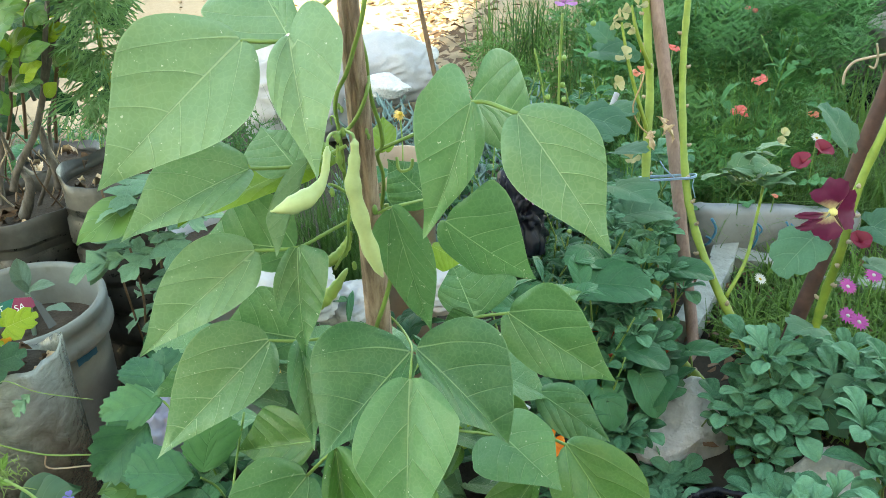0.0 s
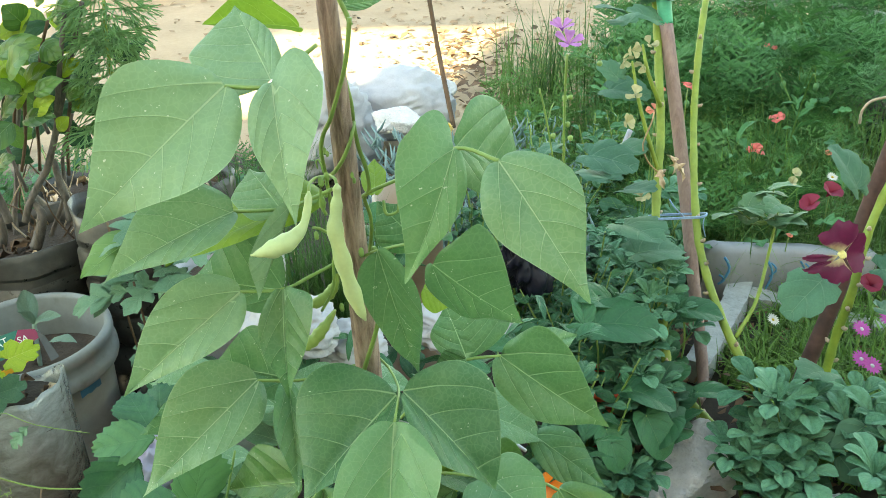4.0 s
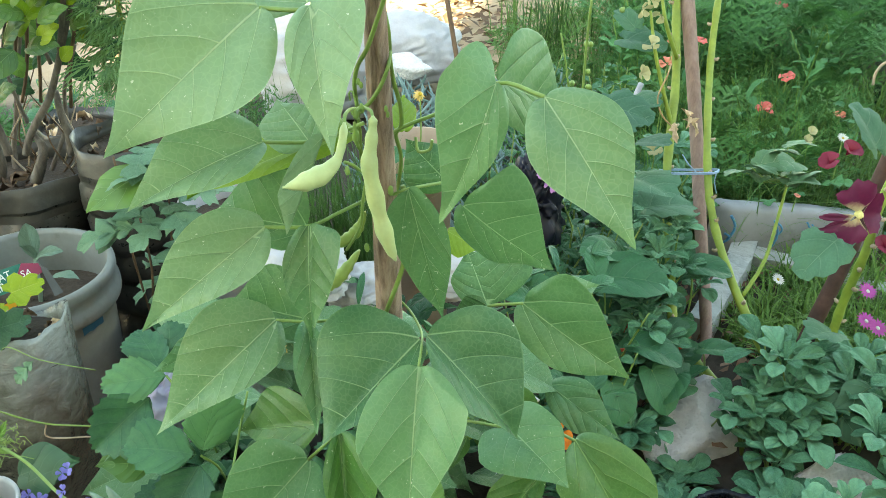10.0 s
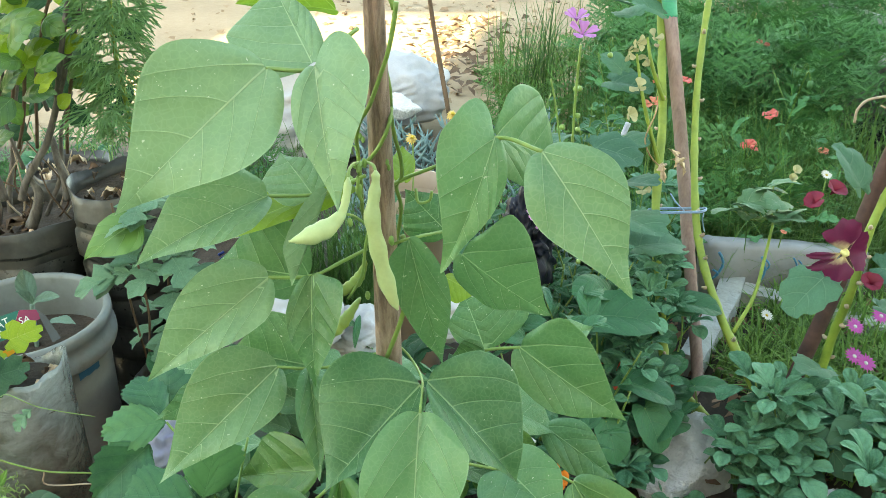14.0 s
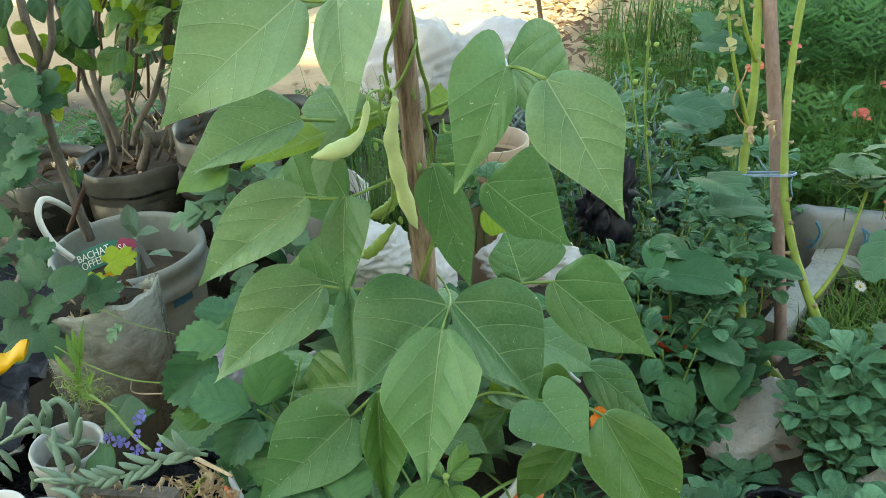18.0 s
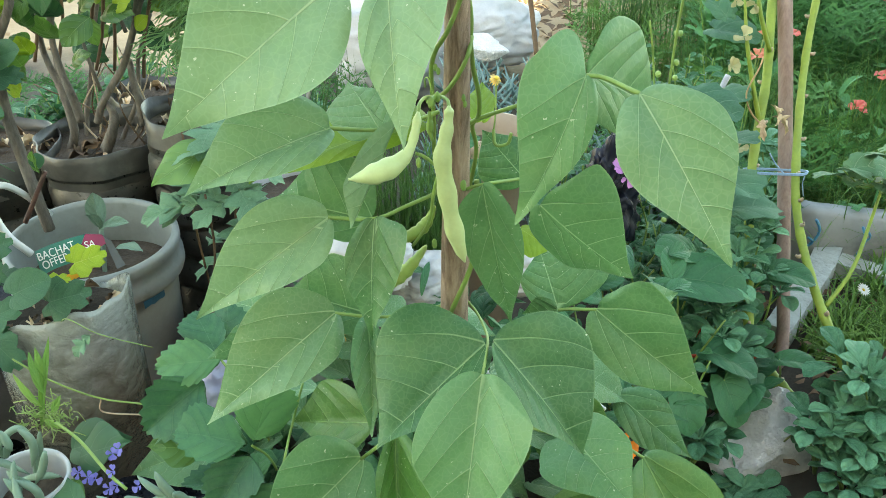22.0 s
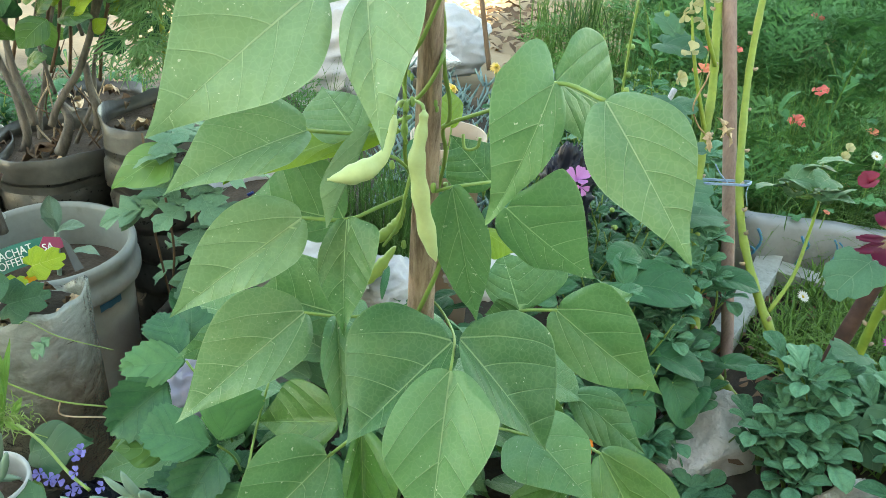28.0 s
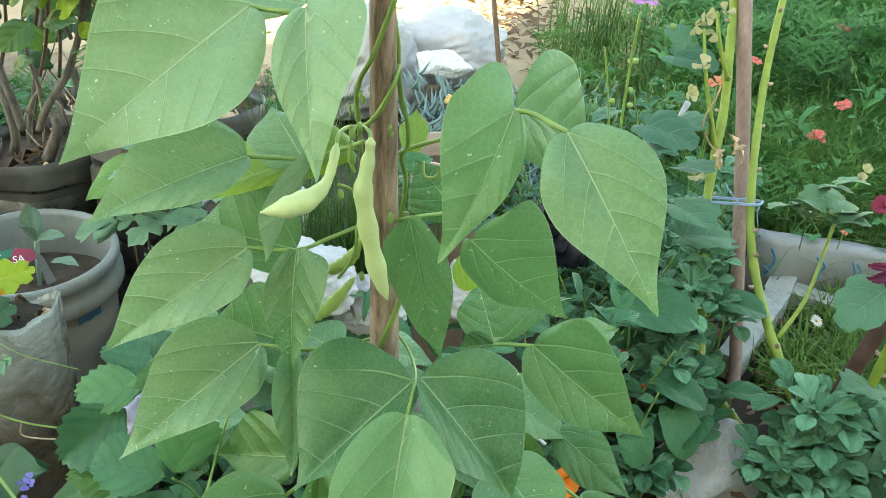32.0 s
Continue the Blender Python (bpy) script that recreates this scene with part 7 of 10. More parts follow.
for pts in ([(-0.0875, 0.4530, 0.3569), (-0.0832, 0.4800, 0.3507), (-0.0891, 0.5300, 0.3351)], [(-0.0228, 0.4650, 0.3651), (-0.0324, 0.4900, 0.3597), (-0.0484, 0.5300, 0.3395)]):
    part("stalk", tube(pts, 0.0011, 7), M_PETIOLE, stc)

pep = thing("pepper_seedling", "young bright green seedling with pointed leaves in the bucket", "seedling", (0.0, 0.47, 0.29))
own_leaf(pep, M_PEPPER, OUT_OVAL, (0.0071, 0.4580, 0.4000), (0.0330, 0.4650, 0.4163), (0.0163, 0.4700, 0.4069), (0.0246, 0.4550, 0.4037))
own_leaf(pep, M_PEPPER, OUT_OVAL, (0.0055, 0.4600, 0.4003), (0.0178, 0.4800, 0.4209), (0.0052, 0.4750, 0.4076), (0.0207, 0.4700, 0.4062))
own_leaf(pep, M_PEPPER, OUT_OVAL, (0.0001, 0.4580, 0.3968), (-0.0340, 0.4480, 0.3840), (-0.0187, 0.4600, 0.3928), (-0.0129, 0.4420, 0.3865))
own_leaf(pep, M_PEPPER, OUT_OVAL, (0.0030, 0.4550, 0.3965), (0.0036, 0.4350, 0.3724), (-0.0051, 0.4420, 0.3904), (0.0113, 0.4430, 0.3925))
own_leaf(pep, M_PEPPER, OUT_OVAL, (0.0083, 0.4550, 0.3935), (0.0369, 0.4380, 0.3825), (0.0282, 0.4520, 0.3927), (0.0166, 0.4380, 0.3850))
own_leaf(pep, M_PEPPER, OUT_OVAL, (0.0005, 0.4620, 0.3978), (-0.0159, 0.4800, 0.4032), (-0.0117, 0.4750, 0.3938), (-0.0030, 0.4780, 0.3980))
part("stem", tube([(0.0037, 0.4570, 0.3982), (0.0040, 0.4650, 0.3757), (0.0057, 0.4800, 0.3282)], 0.0018, 7), M_PETIOLE, pep)
bm = bmesh.new()
bmesh.ops.create_icosphere(bm, subdivisions=2, radius=0.003)
bm.transform(Matrix.Translation((0.0043, 0.4550, 0.4049)))
part("bud", bm, M_PETIOLE, pep)

cane = thing("cut_cane", "cut hollow dry cane stub leaning on the bucket front", "cane", (0.0031, 0.4500, 0.2855))
c0, c1 = Vector((0.0146, 0.4490, 0.3658)), Vector((0.0024, 0.4150, 0.2866))
dd = (c0 - c1).normalized()
xx = dd.cross(Vector((0, 1, 0))).normalized()
yy = dd.cross(xx)
bm = bmesh.new()
rg = []
for (s, r) in ((0.0, 0.0112), (0.25, 0.0108), (0.5, 0.0112), (0.75, 0.0109), (1.0, 0.0112), (1.0, 0.0078), (0.6, 0.0072)):
    base = c1.lerp(c0, s)
    rg.append([bm.verts.new(base + (xx * math.cos(k * math.pi / 9) + yy * math.sin(k * math.pi / 9)) * r * (1 + 0.06 * noise.noise(Vector((k * 0.9, s * 6, 1)))) + dd * (0.006 * math.sin(k * math.pi / 9 + 0.6) + 0.002 * noise.noise(Vector((k, 3, 0))) if s == 1.0 else 0)) for k in range(18)])
for a, b in zip(rg, rg[1:]):
    for k in range(18):
        bm.faces.new((a[k], a[(k + 1) % 18], b[(k + 1) % 18], b[k]))
bm.faces.new(rg[-1])
part("shaft", bm, grain("dry_cane_bark", [(0.3, (0.20, 0.14, 0.09)), (0.5, (0.38, 0.29, 0.20)), (0.75, (0.55, 0.45, 0.34))], 80, 14), cane)

# low left corner: film, white cup, ring pot, drink cup
bm = bmesh.new()
gx, gy = 46, 36
g = []
for j in range(gy + 1):
    row = []
    for i in range(gx + 1):
        x, y = -0.95 + i / gx * 0.74, 0.36 + j / gy * 0.46
        p = Vector((x * 9, y * 9, 0))
        z = 0.19 + 0.06 * max(0, 1 - math.hypot(x + 0.375, y - 0.50) / 0.11) + 0.05 * noise.noise(p) + 0.045 * abs(noise.noise(p * 2.3)) + 0.016 * abs(noise.noise(p * 6.1))
        row.append(bm.verts.new((x, y, z - 0.12 * max(0, (i / gx - 0.86) / 0.14) - min(0.11, 0.9 * max(0, y - 0.585)))))
    g.append(row)
for a, b in zip(g, g[1:]):
    for i in range(gx):
        bm.faces.new((a[i], a[i + 1], b[i + 1], b[i]))
tagged(new("plastic_film", mesh_of("plastic_film", bm, M_BLACK)), "crumpled black plastic film lying between the pots", "plastic film")
bm = bmesh.new()
g = []
for j in range(25):
    row = []
    for i in range(37):
        x, y = -1.20 + i / 36 * 0.615, 0.66 + j / 24 * 0.35
        p = Vector((x * 9, y * 9, 5))
        row.append(bm.verts.new((x, y, 0.17 + 0.22 * (y - 0.75) + 0.05 * noise.noise(p) + 0.05 * abs(noise.noise(p * 2.3)) + 0.016 * abs(noise.noise(p * 6.1)))))
    g.append(row)
for a, b in zip(g, g[1:]):
    for i in range(36):
        bm.faces.new((a[i], a[i + 1], b[i + 1], b[i]))
tagged(new("plastic_film", mesh_of("plastic_film", bm, M_BLACK)), "crumpled black plastic film heaped beside the grey bucket", "plastic film")
CUPC = Vector((-0.3826, 0.5432, 0.3300))
cup = thing("white_pot", "small white plastic pot with soil and a trailing succulent", "pot", (CUPC.x, CUPC.y, 0))
part("body", lathe([(0.0, 0.170), (0.025, 0.170), (0.026, 0.176), (0.032, 0.312), (0.0345, 0.314), (0.0353, 0.328), (0.0346, 0.330), (0.0322, 0.330), (0.0312, 0.325), (0.030, 0.27)], 40, (CUPC.x, CUPC.y), 0.01, 2), M_WORN, cup)
part("soil", lathe([(0.0, 0.302), (0.02, 0.304), (0.0305, 0.299)], 24, (CUPC.x, CUPC.y), 0.08, 3), M_SOIL, cup)
RC = (-0.3465, 0.4040)
ring = thing("ring_pot", "pot with a broad pale painted ring rim, soil inside", "pot", (*RC, 0))
part("body", lathe([(0.047, 0.16), (0.050, 0.31), (0.0530, 0.334), (0.0540, 0.343), (0.0530, 0.349), (0.049, 0.352), (0.041, 0.352), (0.037, 0.349), (0.035, 0.340), (0.034, 0.29)], 72, RC, 0.05, 6), M_RING, ring)
part("soil", lathe([(0.0, 0.316), (0.016, 0.317), (0.0345, 0.311)], 28, RC, 0.08, 8), M_SOIL, ring)
DC = Vector((-0.2976, 0.3360, 0.4550))
M_CYAN = surf("blue_printed_card", [(0.2, (0.0, 0.19, 0.40)), (0.8, (0.01, 0.25, 0.48))], 20, 120, 0.4, 0.05, dist=0.0005)
dcup = thing("drink_cup", "blue paper drink cup with a white rim", "cup", (DC.x, DC.y, 0.2))
part("body", lathe([(0.0, 0.262), (0.016, 0.262), (0.017, 0.27), (0.0232, 0.449)], 40, (DC.x, DC.y)), M_CYAN, dcup)
part("rim", lathe([(0.0232, 0.449), (0.0242, 0.4505), (0.0245, 0.457), (0.0238, 0.459), (0.022, 0.458), (0.019, 0.39)], 40, (DC.x, DC.y)), M_WHITE, dcup, "white rolled rim")
wd = words("T DRINK", Vector((DC.x, DC.y, 0)) + Vector((0.0205, -0.0085, 0.385)), Vector((DC.x, DC.y, 0)) + Vector((0.0228, -0.0095, 0.453)), Vector((DC.x, DC.y, 0)) + Vector((0.0125, -0.0200, 0.385)), 0.0115, M_WHITE, dcup)


def finger(p, d, ln, r, parent, material=M_SUCC, curve=0.2):
    p, d = Vector(p), Vector(d).normalized()
    side = Vector((RNG.uniform(-1, 1), RNG.uniform(-1, 1), RNG.uniform(-0.2, 1))) * curve
    pts = [p + d * ln * t + side * ln * t * t for t in (0, 0.12, 0.35, 0.65, 0.88, 1.0)]
    part("leaf", tube_into(bmesh.new(), pts, (r * 0.45, r * 0.8, r, r * 0.95, r * 0.6, r * 0.12), 8), material, parent)


suc = thing("trailing_succulent", "trailing grey-green succulent with finger-like leaves", "succulent", (CUPC.x, CUPC.y, 0.3))
path = smooth_path([(-0.3745, 0.5200, 0.3477), (-0.3516, 0.4900, 0.3372), (-0.3167, 0.4850, 0.3444), (-0.2789, 0.4850, 0.3565), (-0.2372, 0.4900, 0.3788), (-0.2129, 0.4950, 0.3737)], 7)
part("stem", tube_into(bmesh.new(), path, 0.0018, 7), M_SUCC, suc)
for i in range(30):
    q = path[int(i / 30 * (len(path) - 1))]
    k = min(int(i / 30 * (len(path) - 1)) + 1, len(path) - 1)
    tg = (path[k] - path[k - 1]).normalized()
    sgn = 1 if i % 2 else -1
    finger(q + Vector((0, 0, RNG.uniform(-0.002, 0.004))), -tg * 0.9 + Vector((RNG.gauss(0, 0.15), -0.2, 0.05 + sgn * 0.62)), RNG.uniform(0.018, 0.028), RNG.uniform(0.0028, 0.0038), suc, curve=0.35)
for pts in ([(-0.4122, 0.5400, 0.3387), (-0.3954, 0.5450, 0.3698), (-0.3814, 0.5500, 0.3796), (-0.3744, 0.5500, 0.3651), (-0.3744, 0.5450, 0.3382)], [(-0.3639, 0.5500, 0.3766), (-0.3708, 0.5500, 0.3493), (-0.3791, 0.5450, 0.3238)], [(-0.3806, 0.5300, 0.3437), (-0.3634, 0.5250, 0.3342), (-0.3615, 0.5200, 0.3189), (-0.3722, 0.5150, 0.3098)], [(-0.3546, 0.4700, 0.3453), (-0.3356, 0.4650, 0.3471), (-0.3236, 0.4600, 0.3415), (-0.3190, 0.4580, 0.3281)], [(-0.3494, 0.4650, 0.3402), (-0.3480, 0.4600, 0.3320), (-0.3431, 0.4580, 0.3238)],
            [(-0.4052, 0.5500, 0.3595), (-0.4011, 0.5500, 0.3464), (-0.3914, 0.5500, 0.3740)], [(-0.3901, 0.5450, 0.3241), (-0.3658, 0.5400, 0.3365), (-0.3457, 0.5350, 0.3429)], [(-0.3231, 0.5000, 0.3199), (-0.3200, 0.4950, 0.3098), (-0.3119, 0.4900, 0.3031)], [(-0.3930, 0.5000, 0.3231), (-0.3697, 0.4900, 0.3352), (-0.3506, 0.4800, 0.3415)]):
    sp2 = smooth_path(pts, 5)
    m2 = len(sp2) - 1
    part("leaf", tube_into(bmesh.new(), sp2, [0.0031 * min(1, 0.45 + 2.2 * k / m2, 0.15 + 3.0 * (m2 - k) / m2) for k in range(m2 + 1)], 9), M_SUCC, suc)
for pts in ([(-0.4467, 0.5350, 0.3326), (-0.4146, 0.5350, 0.3515), (-0.3943, 0.5350, 0.3537), (-0.3730, 0.5350, 0.3425)], [(-0.4174, 0.5250, 0.3943), (-0.4270, 0.5250, 0.3718), (-0.4349, 0.5250, 0.3496)], [(-0.4110, 0.5150, 0.3658), (-0.3965, 0.5150, 0.3805), (-0.3830, 0.5150, 0.3909)], [(-0.4492, 0.5350, 0.3244), (-0.4429, 0.5350, 0.3116), (-0.4366, 0.5350, 0.2963)], [(-0.3789, 0.5250, 0.3995), (-0.3761, 0.5250, 0.3896), (-0.3739, 0.5250, 0.3790)], [(-0.3742, 0.5150, 0.3561), (-0.3583, 0.5150, 0.3483), (-0.3560, 0.5150, 0.3329), (-0.3656, 0.5150, 0.3156)], [(-0.3702, 0.5350, 0.3938), (-0.3624, 0.5350, 0.3829), (-0.3630, 0.5350, 0.3678), (-0.3690, 0.5350, 0.3513)], [(-0.3461, 0.5250, 0.3809), (-0.3527, 0.5250, 0.3613), (-0.3631, 0.5250, 0.3430)], [(-0.3906, 0.5150, 0.3897), (-0.3846, 0.5150, 0.3834), (-0.3834, 0.5150, 0.3679)], [(-0.4529, 0.5350, 0.3451), (-0.4375, 0.5350, 0.3625), (-0.4234, 0.5350, 0.3670)], [(-0.4169, 0.5250, 0.3075), (-0.4143, 0.5250, 0.2980), (-0.4224, 0.5250, 0.2822)], [(-0.4461, 0.5150, 0.3278), (-0.4349, 0.5150, 0.3207), (-0.4305, 0.5150, 0.3042)]):
    sp2 = smooth_path(pts, 5)
    m2 = len(sp2) - 1
    part("leaf", tube_into(bmesh.new(), sp2, [0.0034 * min(1, 0.45 + 2.2 * k / m2, 0.15 + 3.0 * (m2 - k) / m2) for k in range(m2 + 1)], 9), M_SUCC, suc)
own_leaf(suc, M_NAST, OUT_BEAN, (-0.3128, 0.5000, 0.3354), (-0.3368, 0.5300, 0.3482), (-0.3476, 0.5100, 0.3256), (-0.3177, 0.5200, 0.3469))
own_leaf(suc, M_NAST, OUT_BEAN, (-0.3554, 0.5800, 0.3187), (-0.2964, 0.5700, 0.3536), (-0.3363, 0.6000, 0.3424), (-0.3385, 0.5600, 0.3162))

lob = thing("blue_flower_plant", "thin stalked plant with small violet-blue flowers", "flower", (-0.3104, 0.5300, 0.3720))
part("stem", tube([(-0.3541, 0.5600, 0.3795), (-0.3303, 0.5500, 0.3700), (-0.3006, 0.5300, 0.3565), (-0.2820, 0.5200, 0.3506)], 0.0014, 7), M_PETIOLE, lob)
P_BLUE = petals("petal", M_BLUEP, 0.32)
for p in ((-0.3194, 0.5300, 0.3500), (-0.3292, 0.5350, 0.3493), (-0.3130, 0.5300, 0.3479), (-0.2891, 0.5350, 0.3796), (-0.2954, 0.5350, 0.3745), (-0.2954, 0.5300, 0.3591), (-0.2994, 0.5250, 0.3443), (-0.2707, 0.5200, 0.3551), (-0.2923, 0.5250, 0.3484)):
    bloom(lob, p, P_BLUE, 5, 0.0062, (RNG.uniform(-0.6, 0.6), -0.7, 0.6), 0.4, None, jitter=0.25)

herb = thing("narrow_herb", "pale green herb with narrow upright leaves and a thready tuft", "herb", (-0.3775, 0.5700, 0.3595))
for (b, t) in (((-0.3747, 0.5700, 0.3598), (-0.3659, 0.6000, 0.4388)), ((-0.3707, 0.5700, 0.3866), (-0.3934, 0.5800, 0.4126)), ((-0.3647, 0.5700, 0.4000), (-0.3807, 0.5900, 0.4287)), ((-0.3655, 0.5800, 0.4055), (-0.3736, 0.5900, 0.4354)), ((-0.3613, 0.5700, 0.3809), (-0.3493, 0.5700, 0.4014)), ((-0.3713, 0.5700, 0.3734), (-0.3447, 0.5600, 0.3738))):
    b, t = Vector(b), Vector(t)
    s = (t - b).cross(Vector((0.2, -1, 0.3))).normalized() * 0.0034
    own_leaf(herb, M_SPRIG, OUT_OVAL, b, t, b.lerp(t, 0.45) + s, b.lerp(t, 0.45) - s, 0.08)
bm = bmesh.new()
for i in range(120):
    c = Vector((-0.3676, 0.5700, 0.3771)) + Vector((RNG.gauss(0, 0.012), RNG.gauss(0, 0.006), RNG.gauss(0, 0.007)))
    e = c + Vector((RNG.gauss(0, 0.008), RNG.gauss(0, 0.005), RNG.gauss(0, 0.006)))
    tube_into(bm, [c, c.lerp(e, 0.5) + Vector((RNG.gauss(0, 0.002), 0, RNG.gauss(0, 0.003))), e], 0.00045, 4)
part("tuft", bm, M_PETIOLE, herb)

dry = thing("dried_plant", "withered plant with crinkled brown leaves hanging by the bucket", "dried plant", (-0.2242, 0.4900, 0.3380))
stalks = [[(-0.2185, 0.5000, 0.3490), (-0.2398, 0.4850, 0.3242), (-0.2579, 0.4750, 0.3012)], [(-0.2635, 0.5000, 0.3374), (-0.2725, 0.4800, 0.3151), (-0.2803, 0.4750, 0.2913)], [(-0.2127, 0.4700, 0.3189), (-0.2002, 0.4550, 0.3020), (-0.1902, 0.4400, 0.2780)], [(-0.2671, 0.4750, 0.2929), (-0.2457, 0.4600, 0.2799), (-0.2247, 0.4550, 0.2883)], [(-0.2383, 0.5100, 0.3575), (-0.2149, 0.5000, 0.3560), (-0.1919, 0.4900, 0.3548)], [(-0.3360, 0.5000, 0.2799), (-0.3200, 0.5000, 0.3034), (-0.3018, 0.5000, 0.3020)]]
for s in stalks:
    part("stalk", tube(s, (0.0024, 0.002, 0.0015), 7), M_STRAW if s is not stalks[0] else M_HOLLY, dry)
D_LEAF = []
for i in range(5):
    b = leaf_bm((0, 0, 0), (1, 0, 0), (0.4, 0.17, 0.18), (0.4, -0.13, 0.20), OUT_LOBED, 0.5, 4, 0.3, i, rough=0.28)
    D_LEAF.append(mesh_of("dry_leaf", b, M_STRAW))
for i in range(45):
    p = Vector((-0.2392, 0.4850, 0.3277)) + Vector((RNG.gauss(0, 0.032), RNG.gauss(0, 0.006), RNG.gauss(0, 0.02)))
    e = p + Vector((RNG.gauss(0, 0.008), RNG.gauss(0, 0.004), -RNG.uniform(0.01, 0.04)))
    part("thread", tube([p, p.lerp(e, 0.5) + Vector((RNG.gauss(0, 0.004), 0, 0)), e], 0.0006, 5), M_STRAW, dry)
for i in range(115):
    u = RNG.random()
    x, y = (RNG.gauss(350, 30), RNG.gauss(712, 22)) if u < 0.40 else (RNG.gauss(245, 22), RNG.gauss(765, 34)) if u < 0.60 else (RNG.gauss(320, 14), RNG.gauss(800, 40)) if u < 0.74 else (RNG.gauss(275, 30), RNG.gauss(865, 16)) if u < 0.88 else (RNG.gauss(165, 22), RNG.gauss(765, 20))
    if x > 402:
        continue
    base6 = Vector((-0.2404, 0.4850, 0.3207))
    p = base6 + Vector(((x - 300) * 0.00047, (750 - y) * 0.00012, (750 - y) * 0.00044)) + Vector((0, RNG.gauss(0, 0.006), 0))
    set_leaf(RNG.choice(D_LEAF), aim(p, (RNG.gauss(0, 1), RNG.gauss(0, 0.6), RNG.gauss(-0.5, 0.7)), RNG.uniform(0.009, 0.022), RNG.uniform(-3, 3)), dry, "dry_leaf")

own_leaf(nas, M_NAST, OUT_BEAN, (-0.3741, 0.6000, 0.3073), (-0.3067, 0.5900, 0.3392), (-0.3500, 0.6100, 0.3388), (-0.3309, 0.5750, 0.3168))
own_leaf(nas, M_PEPPER, OUT_BEAN, (-0.3371, 0.5450, 0.3296), (-0.3674, 0.5300, 0.3019), (-0.3558, 0.5400, 0.3216), (-0.3282, 0.5250, 0.3172))
own_leaf(nas, M_PEPPER, OUT_BEAN, (-0.2632, 0.6000, 0.3394), (-0.2935, 0.5850, 0.3333), (-0.2792, 0.6000, 0.3449), (-0.2654, 0.5800, 0.3234))
slat = thing("wooden_board", "weathered grey wooden board lying on black film", "board", (-0.3759, 0.5200, 0.2902))
bm = bmesh.new()
box_into(bm, (-0.068, -0.007, -0.003), (0.068, 0.007, 0.003))
sa, sb2 = Vector((-0.3640, 0.5050, 0.3076)), Vector((-0.2377, 0.4750, 0.3431))
bm.transform(Matrix.Translation((sa + sb2) / 2) @ (sb2 - sa).to_track_quat("X", "Z").to_matrix().to_4x4())
part("plank", bm, M_BARK, slat, smooth=False)

# ---- chrysanthemum and things behind the beans ----
mum = thing("chrysanthemum", "leggy chrysanthemum with lobed grey-green leaves on brown stems", "chrysanthemum", (-0.3, 0.9, 0.2))
for pts in ([(-0.3321, 0.8800, 0.2860), (-0.3442, 0.8900, 0.3837), (-0.3462, 0.9000, 0.4524), (-0.3508, 0.9100, 0.4900)], [(-0.3151, 0.9000, 0.2719), (-0.3006, 0.9000, 0.3700), (-0.2981, 0.9200, 0.4423), (-0.2841, 0.9300, 0.4879)], [(-0.3321, 0.8800, 0.2860), (-0.3132, 0.8600, 0.3714), (-0.3152, 0.8600, 0.4378)]):
    part("stem", tube(pts, 0.0014, 7), M_BARKB, mum)
for i in range(34):
    x, y = RNG.choice(((360, 330), (380, 350), (330, 380), (305, 262), (340, 300), (320, 290), (285, 385), (320, 420), (275, 470), (330, 340), (310, 500), (350, 270), (300, 360), (360, 400), (375, 440)))
    p = Vector((-0.3197, 0.8900, 0.4213)) + Vector(((x - 290 + RNG.uniform(-15, 15)) * 0.00064, RNG.uniform(-0.03, 0.03), (380 - y + RNG.uniform(-15, 15)) * 0.00072))
    a = RNG.uniform(0, 6.28)
    set_leaf(RNG.choice(L_MUM), aim(p, (math.cos(a), math.sin(a) - 0.5, RNG.uniform(-0.6, 0.2)), RNG.uniform(0.052, 0.076), RNG.uniform(-0.4, 0.4)), mum)
own_leaf(mum, M_PEPPER, OUT_BEAN, (-0.3030, 0.8600, 0.4932), (-0.3648, 0.8400, 0.4543), (-0.3501, 0.8700, 0.4849), (-0.2984, 0.8300, 0.4713))

pack = thing("packet_pot", "white and yellow printed packet used as a planting bag", "packet", (-0.27, 1.06, 0))
part("film", lathe([(0.07, 0.0), (0.075, 0.12), (0.072, 0.25), (0.075, 0.33), (0.076, 0.352), (0.070, 0.354), (0.068, 0.31)], 40, (-0.265, 1.075), 0.08, 3), M_SACK, pack)
part("soil", lathe([(0.0, 0.325), (0.04, 0.325), (0.07, 0.32)], 24, (-0.265, 1.075), 0.08, 3), M_SOIL, pack)
M_NAVY = plain("dark_blue_print", (0.01, 0.03, 0.16), 0.5)
for (x0, y0, x1, y1) in ((350, 372, 366, 366), (352, 380, 380, 372), (354, 388, 372, 384), (422, 362, 432, 358), (424, 370, 446, 362), (428, 378, 440, 374)):
    bm = bmesh.new()
    a0, b0 = U0 = (Vector((x0, y0, 0)), Vector((x1, y1, 0)))
    c = Vector((-0.2810, 0.9920, 0.3620))
    f = lambda v: c + Vector(((v.x - 395) * 0.00071, abs(v.x - 395) * 0.0004 - 0.004, (375 - v.y) * 0.00079))
    pts = [f(a0), f(a0.lerp(b0, 0.5)), f(b0)]
    tube_into(bm, pts, 0.0020, 6)
    part("print_mark", bm, M_NAVY, pack)


